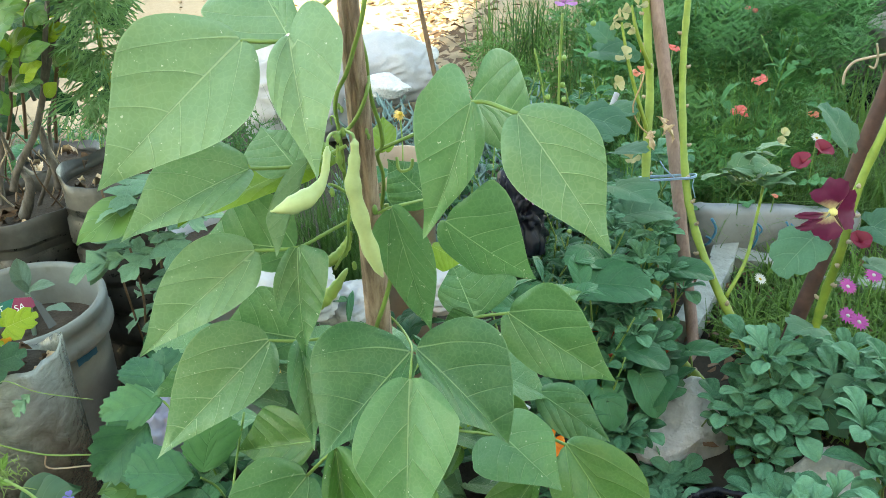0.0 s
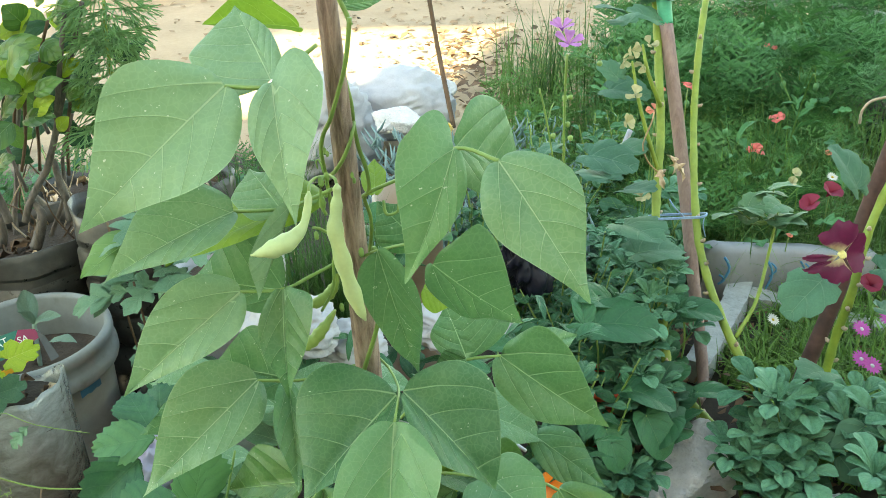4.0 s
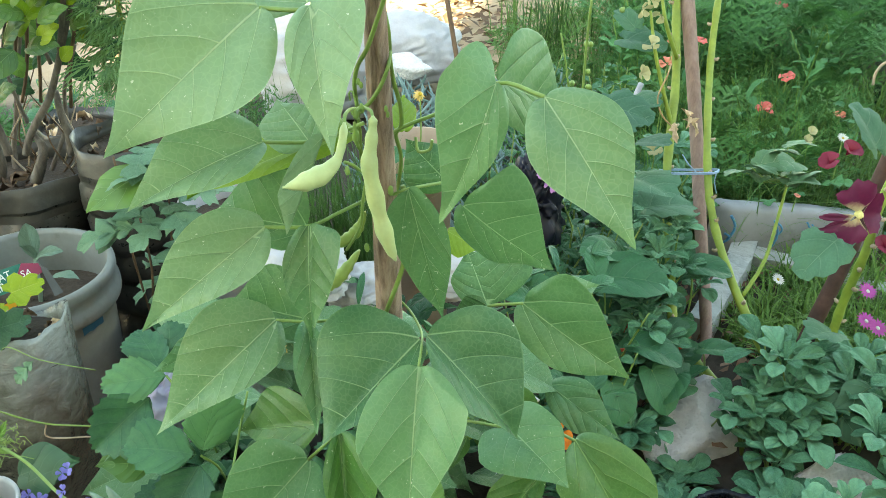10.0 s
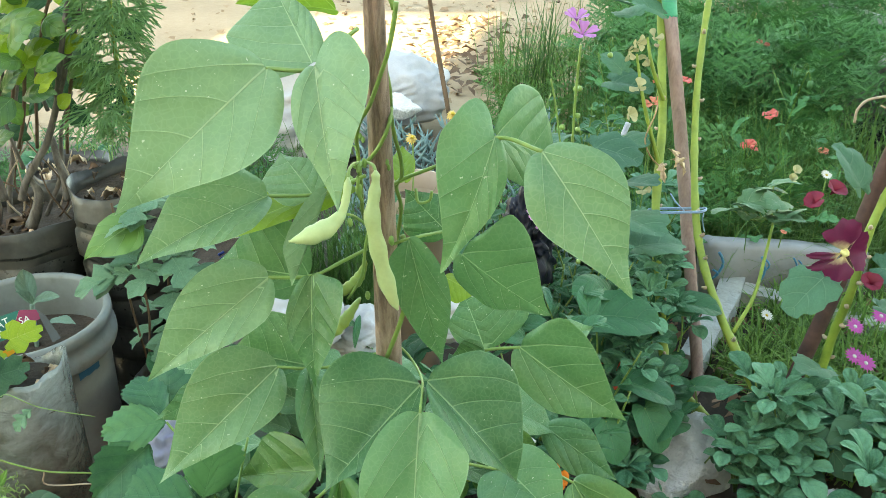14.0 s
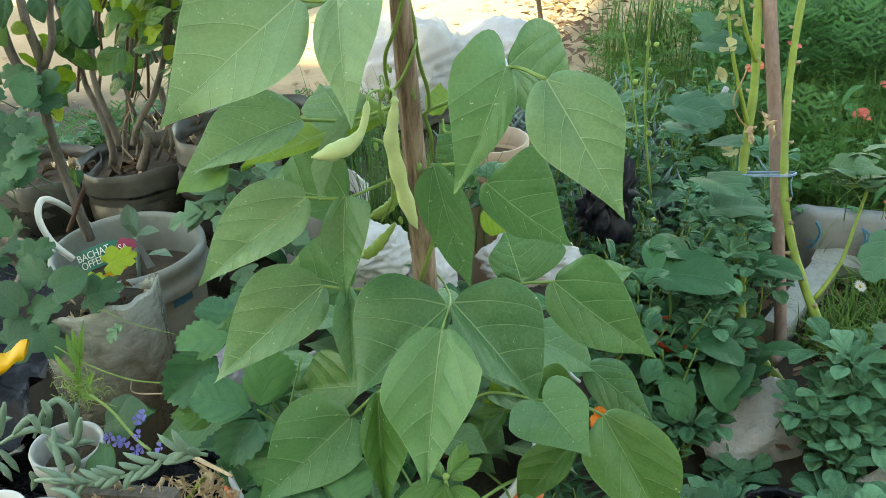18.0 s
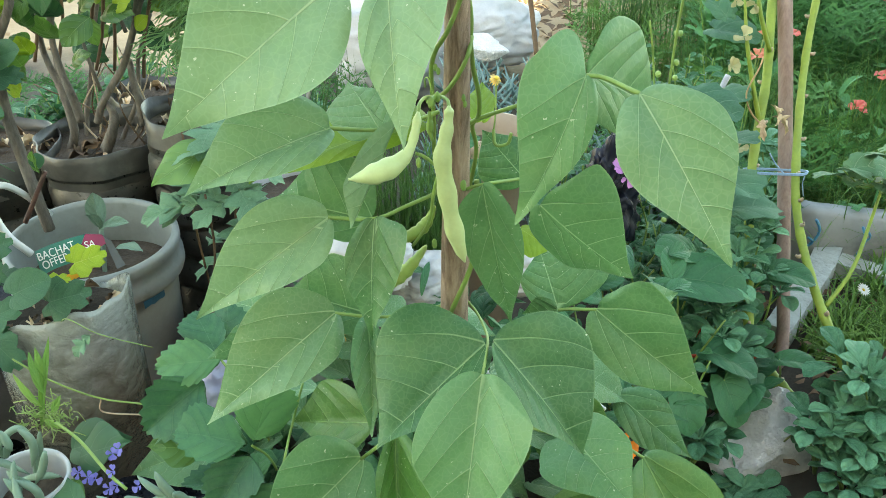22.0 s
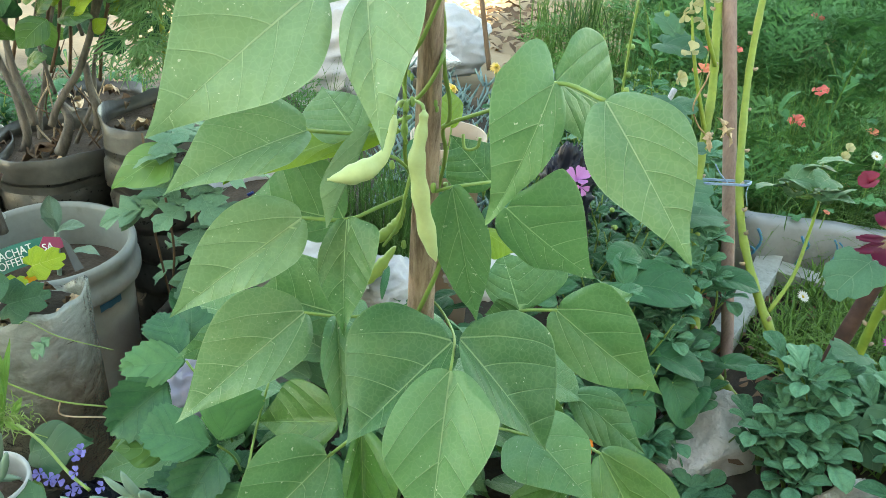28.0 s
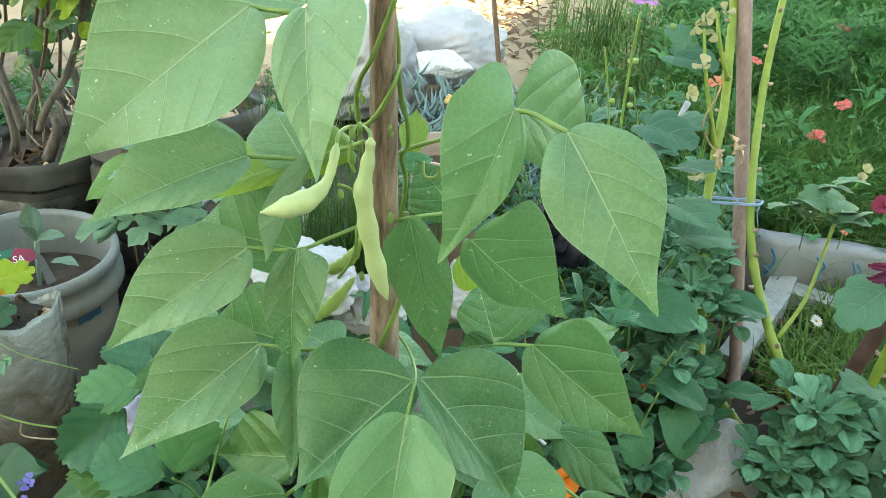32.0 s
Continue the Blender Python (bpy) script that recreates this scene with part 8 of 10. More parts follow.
def lump(name, label, category, c, size, seed, material, folds=0.25):
    bm = bmesh.new()
    bmesh.ops.create_icosphere(bm, subdivisions=5, radius=1)
    for v in bm.verts:
        p = v.co.copy()
        q = p * 1.7 + Vector((seed * 3.3, 0, 0))
        d = Vector((q.x * 0.8 + q.z * 0.9, q.y * 1.2, q.z * 2.6 - q.x * 1.1))
        w = 1 + folds * noise.noise(q * 0.8) - folds * 1.1 * abs(noise.noise(d * 1.1)) ** 0.7 - folds * 0.45 * abs(noise.noise(d * 2.7)) + folds * 0.5
        p *= w
        v.co = Vector((p.x * size[0], p.y * size[1], max(p.z * size[2], -size[2] * 0.6))) + Vector(c)
    return tagged(new(name, mesh_of(name, bm, material)), label, category)


lump("white_sack", "crumpled white plastic sack behind the bean pole", "sack", (-0.0748, 0.8600, 0.3443), (0.038, 0.04, 0.028), 3, M_SACK)
lump("white_sack", "crumpled white plastic sack among the leaves", "sack", (0.0526, 0.9200, 0.3338), (0.06, 0.05, 0.03), 5, M_SACK)
lump("white_sack", "crumpled pale plastic sack behind the bean leaves", "sack", (-0.1416, 0.8400, 0.3839), (0.055, 0.05, 0.035), 8, M_SACK)
lump("white_sack", "pale lilac plastic bag behind the strawberry leaves", "sack", (-0.2546, 0.6600, 0.3381), (0.03, 0.03, 0.05), 9, surf("lilac_film", [(0.2, (0.38, 0.34, 0.48)), (0.8, (0.55, 0.52, 0.66))], 20, 120, 0.45, 0.4))
lump("white_sack", "white woven sack lying at the bed's far edge", "sack", (-0.3168, 2.3000, 0.1026), (0.17, 0.16, 0.17), 12, M_SACK, 0.2)
lump("white_sack", "white woven sack lying by the sunlit sand", "sack", (-0.0985, 2.4500, 0.1074), (0.16, 0.14, 0.11), 14, M_SACK, 0.14)
rock((-0.0256, 2.5000, 0.1161), (0.11, 0.09, 0.07), 41, "grey rounded rock by the white sacks", material=M_STONE)
rock((-0.0887, 2.2000, 0.1443), (0.10, 0.06, 0.04), 43, "flat grey rock by the blue succulents", material=M_STONE)

# pot rim behind the pole, navy pot
pb = Vector((-0.0148, 1.2000, 0.3817))
bp_ = thing("beige_pot", "beige plastic pot behind the bean pole", "pot", (pb.x, pb.y, 0))
part("body", lathe([(0.04, 0.0), (0.050, pb.z - 0.03), (0.055, pb.z - 0.028), (0.056, pb.z), (0.052, pb.z), (0.050, pb.z - 0.05)], 36, (pb.x, pb.y)), surf("beige_plastic", [(0.2, (0.30, 0.22, 0.16)), (0.8, (0.44, 0.35, 0.27))], 20, 120, 0.5, 0.1), bp_)
part("soil", lathe([(0.0, pb.z - 0.03), (0.052, pb.z - 0.035)], 24, (pb.x, pb.y), 0.05, 2), M_SOIL, bp_)
M_NAVYP = surf("navy_plastic", [(0.2, (0.004, 0.005, 0.012)), (0.8, (0.012, 0.015, 0.032))], 20, 120, 0.4, 0.2)
nb = Vector((0.1615, 1.2200, 0.3655))
lump("dark_lump", "navy blue plastic planting bag between the plants", "planting bag", (nb.x, nb.y, nb.z - 0.10), (0.038, 0.04, 0.085), 21, M_NAVYP, 0.55)
kb = Vector((0.3685, 0.7451, 0.0900))
bk = thing("black_pot", "crinkled black film nursery pot with weeds and dry stalks", "pot", (kb.x, kb.y, 0))
bm = bmesh.new()
rings = []
for j in range(26):
    t = min(j, 21) / 21
    ring = []
    for i in range(64):
        a = 2 * math.pi * i / 64
        q = Vector((math.cos(a) * 2.4, math.sin(a) * 2.4, t * 4.5))
        r = 0.050 * (0.90 + 0.10 * t + 0.05 * noise.noise(q * 0.6) - 0.10 * abs(noise.noise(q * 1.7)) - 0.05 * abs(noise.noise(q * 4.1))) - (0.003 if j > 21 else 0)
        lip = 0.096 + 0.010 * noise.noise(Vector((math.cos(a) * 1.3, math.sin(a) * 1.3, 7)))
        ring.append(bm.verts.new((kb.x + math.cos(a) * r, kb.y + math.sin(a) * r, lip * t if j < 22 else lip - (j - 21) * 0.008)))
    rings.append(ring)
for p, q in zip(rings, rings[1:]):
    for i in range(64):
        bm.faces.new((p[i], p[(i + 1) % 64], q[(i + 1) % 64], q[i]))
part("body", bm, M_BLACK, bk)
part("soil", lathe([(0.0, 0.076), (0.044, 0.073)], 24, (kb.x, kb.y), 0.08, 2), M_DARKSOIL, bk)
for i in range(26):
    a, q = RNG.uniform(0, 6.28), RNG.uniform(0.0, 0.040)
    set_leaf(RNG.choice(L_MUM), aim((kb.x + math.cos(a) * q, kb.y + math.sin(a) * q, 0.080), (math.cos(a * 2), math.sin(a * 2), RNG.uniform(0.0, 0.7)), RNG.uniform(0.014, 0.026), 0), bk, "weed_leaf")
for i in range(7):
    a = RNG.uniform(0, 6.28)
    p = Vector((kb.x + math.cos(a) * 0.02, kb.y + math.sin(a) * 0.02, 0.078))
    part("dry_stalk", tube([p, p + Vector((RNG.gauss(0, 0.008), RNG.gauss(0, 0.008), 0.016)), p + Vector((RNG.gauss(0, 0.025), RNG.gauss(0, 0.02), RNG.uniform(0.015, 0.04)))], 0.0009, 5), RNG.choice((M_CANE, M_PETIOLE)), bk)

# chives, weeds, grass
def lawn(n):
    """Spots for short grass, clear of the foam strip and the bare soil before it."""
    out = []
    while len(out) < n:
        x, y = RNG.uniform(0.42, 1.15), RNG.uniform(0.98, 1.45)
        if (x - 0.456) * 0.852 - (y - 1.225) * 0.523 > 0.045 and not (x < 0.56 and y < 1.2):
            out.append((x, y, 0.0))
    return out


blades("chive_tuft", "dense dark green tuft of thin upright blades", "chives", [tuple(Vector((-0.0986, 0.9500, 0.3318)) + Vector((RNG.uniform(-0.07, 0.07), RNG.uniform(-0.05, 0.05), -0.03))) for _ in range(34)], M_CHIVE, RNG, 12, (0.10, 0.20), 0.0016, 0.012, 0.45, 4)
blades("chive_tuft", "thin dark blades arching behind the leaves", "chives", [tuple(Vector((-0.2612, 1.3500, 0.3574)) + Vector((RNG.uniform(-0.10, 0.08), RNG.uniform(-0.05, 0.05), -0.10))) for _ in range(14)], M_CHIVE, RNG, 8, (0.10, 0.20), 0.0016, 0.015, 0.7, 4)
blades("rush_tuft", "tall dark rushes leaning over the sand", "grass", [tuple(Vector((0.34, 2.62, 0.0)) + Vector((RNG.gauss(0, 0.06), RNG.gauss(0, 0.05), 0))) for _ in range(12)], M_CHIVE, RNG, 7, (0.24, 0.46), 0.0030, 0.03, 0.9, 6)
blades("short_grass", "short bright arching fleshy grass round the foam edging", "grass", lawn(420), M_SPRIG, RNG, 9, (0.030, 0.075), 0.0042, 0.018, 1.4, 4)
blades("short_grass", "mid-green fleshy grass between the foam strips", "grass", lawn(300), M_GRASS, RNG, 9, (0.030, 0.080), 0.0036, 0.018, 1.3, 4)
V, F = [], []
for i in range(700):
    x, y, a, s = RNG.uniform(0.30, 1.1), RNG.uniform(0.95, 1.45), RNG.uniform(0, 6.28), RNG.uniform(0.005, 0.016)
    b0 = len(V)
    for k in range(5):
        t = a + k * 1.257
        V.append((x + math.cos(t) * s * RNG.uniform(0.5, 1.2), y + math.sin(t) * s * RNG.uniform(0.3, 0.8), RNG.uniform(0.004, 0.022)))
    F.append((b0, b0 + 1, b0 + 2, b0 + 3, b0 + 4))
stuff("leaf_litter", "brown dry leaf litter under the hollyhock stems", "leaf litter", V, F, None, surf("brown_litter", [(0.2, (0.09, 0.05, 0.03)), (0.8, (0.32, 0.20, 0.125))], 30, 200, 0.9, 0.3))
blades("long_grass", "arching mid-green grass behind the stakes", "grass", [(RNG.uniform(0.45, 1.5), RNG.uniform(1.65, 2.3), 0.0) for _ in range(240)], M_GRASS, RNG, 9, (0.10, 0.22), 0.0035, 0.03, 0.9, 4)
blades("long_grass", "bright arching grass before the feathery bed", "grass", [(RNG.uniform(0.46, 1.05), RNG.uniform(1.54, 1.80), 0.0) for _ in range(110)], M_GRASS, RNG, 9, (0.09, 0.20), 0.0026, 0.03, 1.2, 5)
blades("long_grass", "pale thin arching grass behind the stakes", "grass", [(RNG.uniform(0.44, 0.80), RNG.uniform(1.60, 1.95), 0.0) for _ in range(46)], M_SPRIG, RNG, 8, (0.14, 0.28), 0.0022, 0.03, 1.6, 6)
blades("weed_grass", "thin weeds and grass beside the sand", "grass", [(RNG.uniform(0.22, 0.85), RNG.uniform(1.8, 3.2), 0.0) for _ in range(150)], M_GRASS, RNG, 7, (0.10, 0.28), 0.0026, 0.03, 0.6, 4)


def feather_bed(name, label, category, n, xr, yr, zr, ln, material, rng, keep=None, pairs=7, fine=2, lw=0.012):
    V, F = [], []
    for _ in range(n):
        x, y = rng.uniform(*xr), rng.uniform(*yr)
        if keep and not keep(x, y):
            continue
        a = rng.uniform(0, 6.28)
        fronds_into(V, F, (x, y, rng.uniform(*zr)), (math.cos(a), math.sin(a), rng.uniform(0.3, 1.5)), rng.uniform(*ln), rng, pairs, 0.42, fine, lw)
    return stuff(name, label, category, V, F, None, material)


def bush(name, label, category, base, n, h, spread, meshes, per, size, rng, stem=M_VINE, **kw):
    tips = []
    for i in range(n):
        a = 2 * math.pi * i / n + rng.uniform(-0.4, 0.4)
        r = spread * rng.uniform(0.3, 1.0)
        tips.append((math.cos(a) * r, math.sin(a) * r, h * rng.uniform(0.7, 1.1)))
    return plant(name, label, category, base, tips, meshes, stem, rng, per, size, 0.0028, group=kw.pop("group", ""), **kw)

blades("dry_grass", "thin dry and green blades behind the shrub pots", "grass", [(RNG.uniform(-0.95, -0.34), RNG.uniform(1.30, 1.75), 0.0) for _ in range(60)], M_CHIVE, RNG, 8, (0.10, 0.22), 0.0022, 0.03, 0.9, 4)
blades("dry_grass", "straw-coloured dry blades behind the shrub pots", "grass", [(RNG.uniform(-0.85, -0.34), RNG.uniform(1.28, 1.6), 0.0) for _ in range(36)], M_STRAW, RNG, 5, (0.10, 0.24), 0.0014, 0.03, 1.2, 4)
feather_bed("shade_weeds", "dark low weeds behind the shrub pots", "foliage", 260, (-1.2, -0.30), (1.35, 2.15), (0.0, 0.05), (0.10, 0.18), M_FINE, RNG)
feather_bed("feathery_bed", "dense bed of feathery poppy and carrot-like foliage", "foliage", 1500, (0.42, 1.4), (1.62, 2.4), (0.0, 0.08), (0.09, 0.19), M_FINE, RNG, lambda x, y: 0.30 + (y - 1.6) * 0.22 < x < 0.50 * y)
feather_bed("feathery_bed", "taller feathery foliage at the back of the bed", "foliage", 1500, (0.45, 1.9), (2.2, 3.4), (0.0, 0.20), (0.12, 0.24), M_FINE, RNG, lambda x, y: 0.30 + (y - 1.6) * 0.22 < x < 0.54 * y)
blades("dry_grass", "dry stalks and dark blades at the bed's far edge", "grass", [(RNG.uniform(0.8, 2.3), RNG.uniform(3.2, 3.9), 0.0) for _ in range(110)], M_CHIVE, RNG, 7, (0.12, 0.32), 0.004, 0.05, 0.9, 4)
blades("dry_grass", "straw-coloured stalks at the bed's far edge", "grass", [(RNG.uniform(0.8, 2.2), RNG.uniform(3.2, 3.9), 0.0) for _ in range(50)], M_STRAW, RNG, 5, (0.12, 0.32), 0.0028, 0.05, 1.1, 4)
for i in range(16):
    x, y = RNG.uniform(1.15, 2.3), RNG.uniform(3.0, 3.7)
    s = RNG.uniform(0.04, 0.10)
    rock((x, y, s * 0.3), (s, s * 0.8, s * 0.55), 140 + i, "grey brown stone at the far end of the bed", material=M_CANE if i % 3 == 0 else M_BARK)
feather_bed("weed_bed", "loose feathery weeds at the sand's edge", "foliage", 420, (0.05, 0.80), (1.85, 2.95), (0.0, 0.10), (0.08, 0.18), M_LACY, RNG, lambda x, y: x > 0.13 + (y - 2.0) * 0.07)
feather_bed("low_weeds", "low feathery weeds under the hollyhocks", "foliage", 200, (0.15, 0.50), (1.25, 1.7), (0.0, 0.10), (0.08, 0.16), M_FINE, RNG, lambda x, y: x < 0.42 or y > 1.5)

for i in range(14):
    x, y = -1.05 + 0.055 * i + RNG.uniform(-0.03, 0.03), RNG.uniform(1.42, 1.85)
    bush("shade_bush", "dark small-leaved bush in the shade behind the pots", "bush", (x, y, 0.0), 5, RNG.uniform(0.14, 0.26), 0.07, L_BROAD + L_NARROW, 9, (0.035, 0.065), RNG, group="shaded bushes")
# dill in the tall bottle pot
V, F = [], []
dl = thing("dill_plant", "tall feathery dill plant in a bottle pot", "dill", (-0.405, 1.12, 0.40))
bm = bmesh.new()
foot = Vector((-0.402, 1.12, 0.40))
top = Vector((-0.3835, 1.1300, 0.7107))
spine = smooth_path([foot, foot.lerp(top, 0.35) + Vector((0.006, 0, 0)), foot.lerp(top, 0.7) + Vector((-0.004, 0, 0)), top], 8)
tube_into(bm, spine, [0.0045 * (1 - 0.55 * i / (len(spine) - 1)) for i in range(len(spine))], 8)


def thread(p, q, w):
    """One thread-like leaflet, two crossed slivers."""
    ax = (q - p).cross(Vector((RNG.gauss(0, 1), -1.0, RNG.gauss(0, 1))))
    ax = ax.normalized() * w
    b0 = len(V)
    V.extend([tuple(p - ax), tuple(p + ax), tuple(q + ax * 0.5), tuple(q - ax * 0.5)])
    F.append((b0, b0 + 1, b0 + 2, b0 + 3))


def dill_fan(node, d, ln):
    """A frond: rays that fan out from one stalk, fork twice and droop at their ends."""
    d = Vector(d).normalized()
    side = d.cross(Vector((0, 0, 1))).normalized()
    up = side.cross(d)
    hub = node + d * ln * 0.30
    thread(node, hub, 0.0013)
    for k in range(8):
        f = (k / 7 - 0.5) * 2.6
        r = (d * math.cos(f) + side * math.sin(f) + up * RNG.uniform(-0.15, 0.35)).normalized()
        m1 = hub + r * ln * 0.34 * RNG.uniform(0.8, 1.1)
        thread(hub, m1, 0.0013)
        for s1 in (-0.36, 0.36):
            r1 = (r + side * s1 + Vector((0, 0, RNG.uniform(-0.45, 0.1)))).normalized()
            m2 = m1 + r1 * ln * 0.24 * RNG.uniform(0.7, 1.2)
            thread(m1, m2, 0.0012)
            for s2 in (-0.5, 0.4):
                thread(m2, m2 + (r1 + side * s2 + Vector((0, 0, RNG.uniform(-0.7, 0)))).normalized() * ln * 0.20, 0.0011)


for i in range(10):
    f = 0.38 + 0.62 * i / 9
    node = spine[int(f * (len(spine) - 1))]
    turn = RNG.uniform(0, 6.28)
    for k in range(6):
        a = turn + k * 1.047 + RNG.uniform(-0.25, 0.25)
        dill_fan(node, (math.cos(a), math.sin(a) - 0.2, RNG.uniform(-0.9, 0.1)), RNG.uniform(0.050, 0.072))
dill_fan(Vector((-0.3960, 1.0600, 0.5577)), (0.1, -0.5, -0.55), 0.07)
dill_fan(Vector((-0.3960, 1.0600, 0.5577)), (-0.6, -0.4, -0.3), 0.06)
dill_fan(Vector((-0.3960, 1.0600, 0.5577)), (0.7, -0.4, -0.3), 0.06)
part("stem", bm, M_HOLLY, dl)
ob = stuff("frond", "", "", V, F, None, M_DILL)
ob.parent = dl
ob.matrix_parent_inverse = Matrix.Translation(-Vector(dl.location))

# blue-grey succulent mat
sb = thing("blue_succulent", "mat of blue-grey finger-leaved succulents before white sacks", "succulent", (0.05, 1.75, 0))
bm = bmesh.new()
for i in range(1000):
    p = Vector((RNG.uniform(-0.16, 0.34), RNG.uniform(1.45, 2.15), RNG.uniform(0.02, 0.14)))
    a = RNG.uniform(0, 6.28)
    d = Vector((math.cos(a) * 0.7, math.sin(a) * 0.7, RNG.uniform(0.3, 1.0))).normalized()
    ln = RNG.uniform(0.028, 0.055)
    tube_into(bm, [p, p + d * ln * 0.5, p + d * ln + Vector((0, 0, 0.01))], (0.0032, 0.0038, 0.0010), 5)
ob = part("leaf", bm, M_BLUESUCC, sb)
tagged(ob, "", "", "", "stuff")

# fallen leaves at the edge of the sunlit sand, thickened to imitate dappled shade
V, F = [], []
for i in range(230):
    p = Vector((RNG.gauss(0.16, 0.11), RNG.uniform(2.75, 3.75), 0.012))
    a, s = RNG.uniform(0, 6.28), RNG.uniform(0.012, 0.030)
    u, w = Vector((math.cos(a), math.sin(a), RNG.uniform(-0.2, 0.6))) * s, Vector((-math.sin(a), math.cos(a), RNG.uniform(-0.2, 0.6))) * s * 0.45
    b0 = len(V)
    V.extend([tuple(p - u), tuple(p + w + Vector((0, 0, 0.006))), tuple(p + u), tuple(p - w + Vector((0, 0, 0.004)))])
    F.extend([(b0, b0 + 1, b0 + 2), (b0, b0 + 2, b0 + 3)])
stuff("fallen_leaves", "brown dry leaves on the sunlit sand, also standing in for dappled shade", "leaf litter", V, F, None, M_BARKB)

# ---- leafy bushes on the right ----


for top, r, k in (((0.4981, 0.9800, 0.1364), 0.040, 5), ((0.4526, 0.9500, 0.0899), 0.032, 4), ((0.5127, 0.9400, 0.0808), 0.045, 5), ((0.4726, 0.9000, 0.0635), 0.035, 4), ((0.5994, 1.0200, 0.0812), 0.040, 4), ((0.4708, 0.8000, 0.0205), 0.040, 5), ((0.3411, 0.9000, -0.0240), 0.030, 4),
                  ((0.6314, 0.9881, 0.10), 0.05, 5), ((0.6752, 0.9354, 0.11), 0.05, 5), ((0.7520, 1.0049, 0.10), 0.05, 5), ((0.6166, 0.8288, 0.10), 0.05, 5), ((0.5571, 0.7025, 0.08), 0.04, 4), ((0.4373, 0.7200, 0.0941), 0.028, 3), ((0.2960, 0.7900, 0.0407), 0.020, 2), ((0.3092, 0.7400, 0.0303), 0.022, 2), ((0.4920, 0.7600, 0.0816), 0.026, 3)):
    bush("stock_plant", "bushy stock plant with grey-green spoon-shaped leaves", "stock", (top[0], top[1], 0.0), k, top[2], r, L_STOCK, 3, (0.040, 0.066) if k < 5 else (0.046, 0.080), RNG, group="stock plants", whorl=True, lift=0.1, start=0.45)
for p, h in (((0.3665, 1.1801, 0.0000), 0.19), ((0.3567, 1.3184, 0.0000), 0.2), ((0.4448, 1.4717, 0.0000), 0.22), ((0.3374, 1.4387, 0.0000), 0.18)):
    bush("stock_plant", "leafy stock plant beside the hollyhock stems", "stock", p, 5, h, 0.06, L_STOCK, 9, (0.036, 0.054), RNG, group="stock plants", whorl=True, lift=0.1)
# rosettes of stock standing in front of the hollyhock stem, broad leaves below them
for top, r, k in (((0.3597, 1.1600, 0.2736), 0.022, 3), ((0.3129, 1.0400, 0.1734), 0.036, 4), ((0.2800, 0.9300, 0.0823), 0.030, 4), ((0.3040, 1.0800, 0.1985), 0.025, 3)):
    q = Vector(top)
    bush("stock_plant", "leafy stock plant hiding the foot of a hollyhock", "stock", (q.x, q.y, 0.0), k, q.z, r, L_STOCK, 9, (0.038, 0.058), RNG, group="stock plants", whorl=True, lift=0.1, start=0.45)
hrt = thing("mallow", "mallow with heart-shaped dull blue-green leaves by the rocks", "mallow", (0.53, 0.93, 0.0))
for b, t, w in (((0.6091, 0.9500, 0.1238), (0.5518, 0.9300, 0.1002), 0.022), ((0.5697, 0.9300, 0.0902), (0.5984, 0.9100, 0.0491), 0.022), ((0.5428, 0.9500, 0.1051), (0.5751, 0.9300, 0.1004), 0.018), ((0.6125, 0.9300, 0.0906), (0.6392, 0.9100, 0.0578), 0.022), ((0.5338, 0.9200, 0.0578), (0.5652, 0.9100, 0.0403), 0.016), ((0.4073, 0.9500, 0.0656), (0.4231, 0.9300, 0.0888), 0.012)):
    own_leaf(hrt, M_HOLLYL, OUT_BEAN, b, t, Vector(b).lerp(Vector(t), 0.35) + (Vector(t) - Vector(b)).cross(Vector((0, -0.6, 0.8))).normalized() * w, Vector(b).lerp(Vector(t), 0.35) - (Vector(t) - Vector(b)).cross(Vector((0, -0.6, 0.8))).normalized() * w, 0.08)
    part("stalk", tube([b, (b[0], b[1] + 0.02, b[2] * 0.5), (b[0] - 0.01, b[1] + 0.03, 0.0)], 0.0014, 6), M_PETIOLE, hrt)
own = thing("mallow", "low mallow with broad dull green leaves by the hollyhock foot", "mallow", (0.36, 1.0, 0.0))
for p, s, d in (((0.2492, 1.0600, 0.2348), 0.095, (1, -0.1, -0.1)), ((0.2473, 0.9300, 0.1486), 0.06, (0.2, -0.5, -0.7)), ((0.3072, 0.9600, 0.1458), 0.065, (0.3, -0.5, -0.7)), ((0.3950, 1.1300, 0.2103), 0.06, (0.9, -0.3, -0.1)), ((0.2871, 0.9900, 0.1697), 0.07, (0.8, -0.4, -0.2)), ((0.4021, 1.0400, 0.1220), 0.05, (0.8, -0.3, 0.1)), ((0.2799, 1.1200, 0.2380), 0.07, (-0.8, -0.4, 0.2)), ((0.3467, 0.9700, 0.1309), 0.055, (-0.5, -0.6, -0.4))):
    set_leaf(RNG.choice(L_ROUND), aim(p, d, s, RNG.uniform(-0.25, 0.25)), own)
    q = Vector(p)
    part("stalk", tube([q, q.lerp(Vector((q.x, q.y + 0.03, 0)), 0.4) + Vector((0.01, 0, 0)), (q.x, q.y + 0.04, 0.0)], 0.0016, 6), M_PETIOLE, own)
for p in ((0.3096, 1.1424, 0.0200), (0.3893, 1.2858, 0.0200), (0.3503, 1.5135, 0.0200), (0.4369, 1.6521, 0.0200), (0.3328, 1.0398, 0.0200), (0.2723, 1.0445, 0.0200) ):
    bush("hollyhock_rosette", "low rosette of broad rounded dark green leaves", "hollyhock", p, 5, 0.12, 0.09, L_ROUND + L_HOLLY, 3, (0.055, 0.085), RNG, group="leaf rosettes", start=0.6)
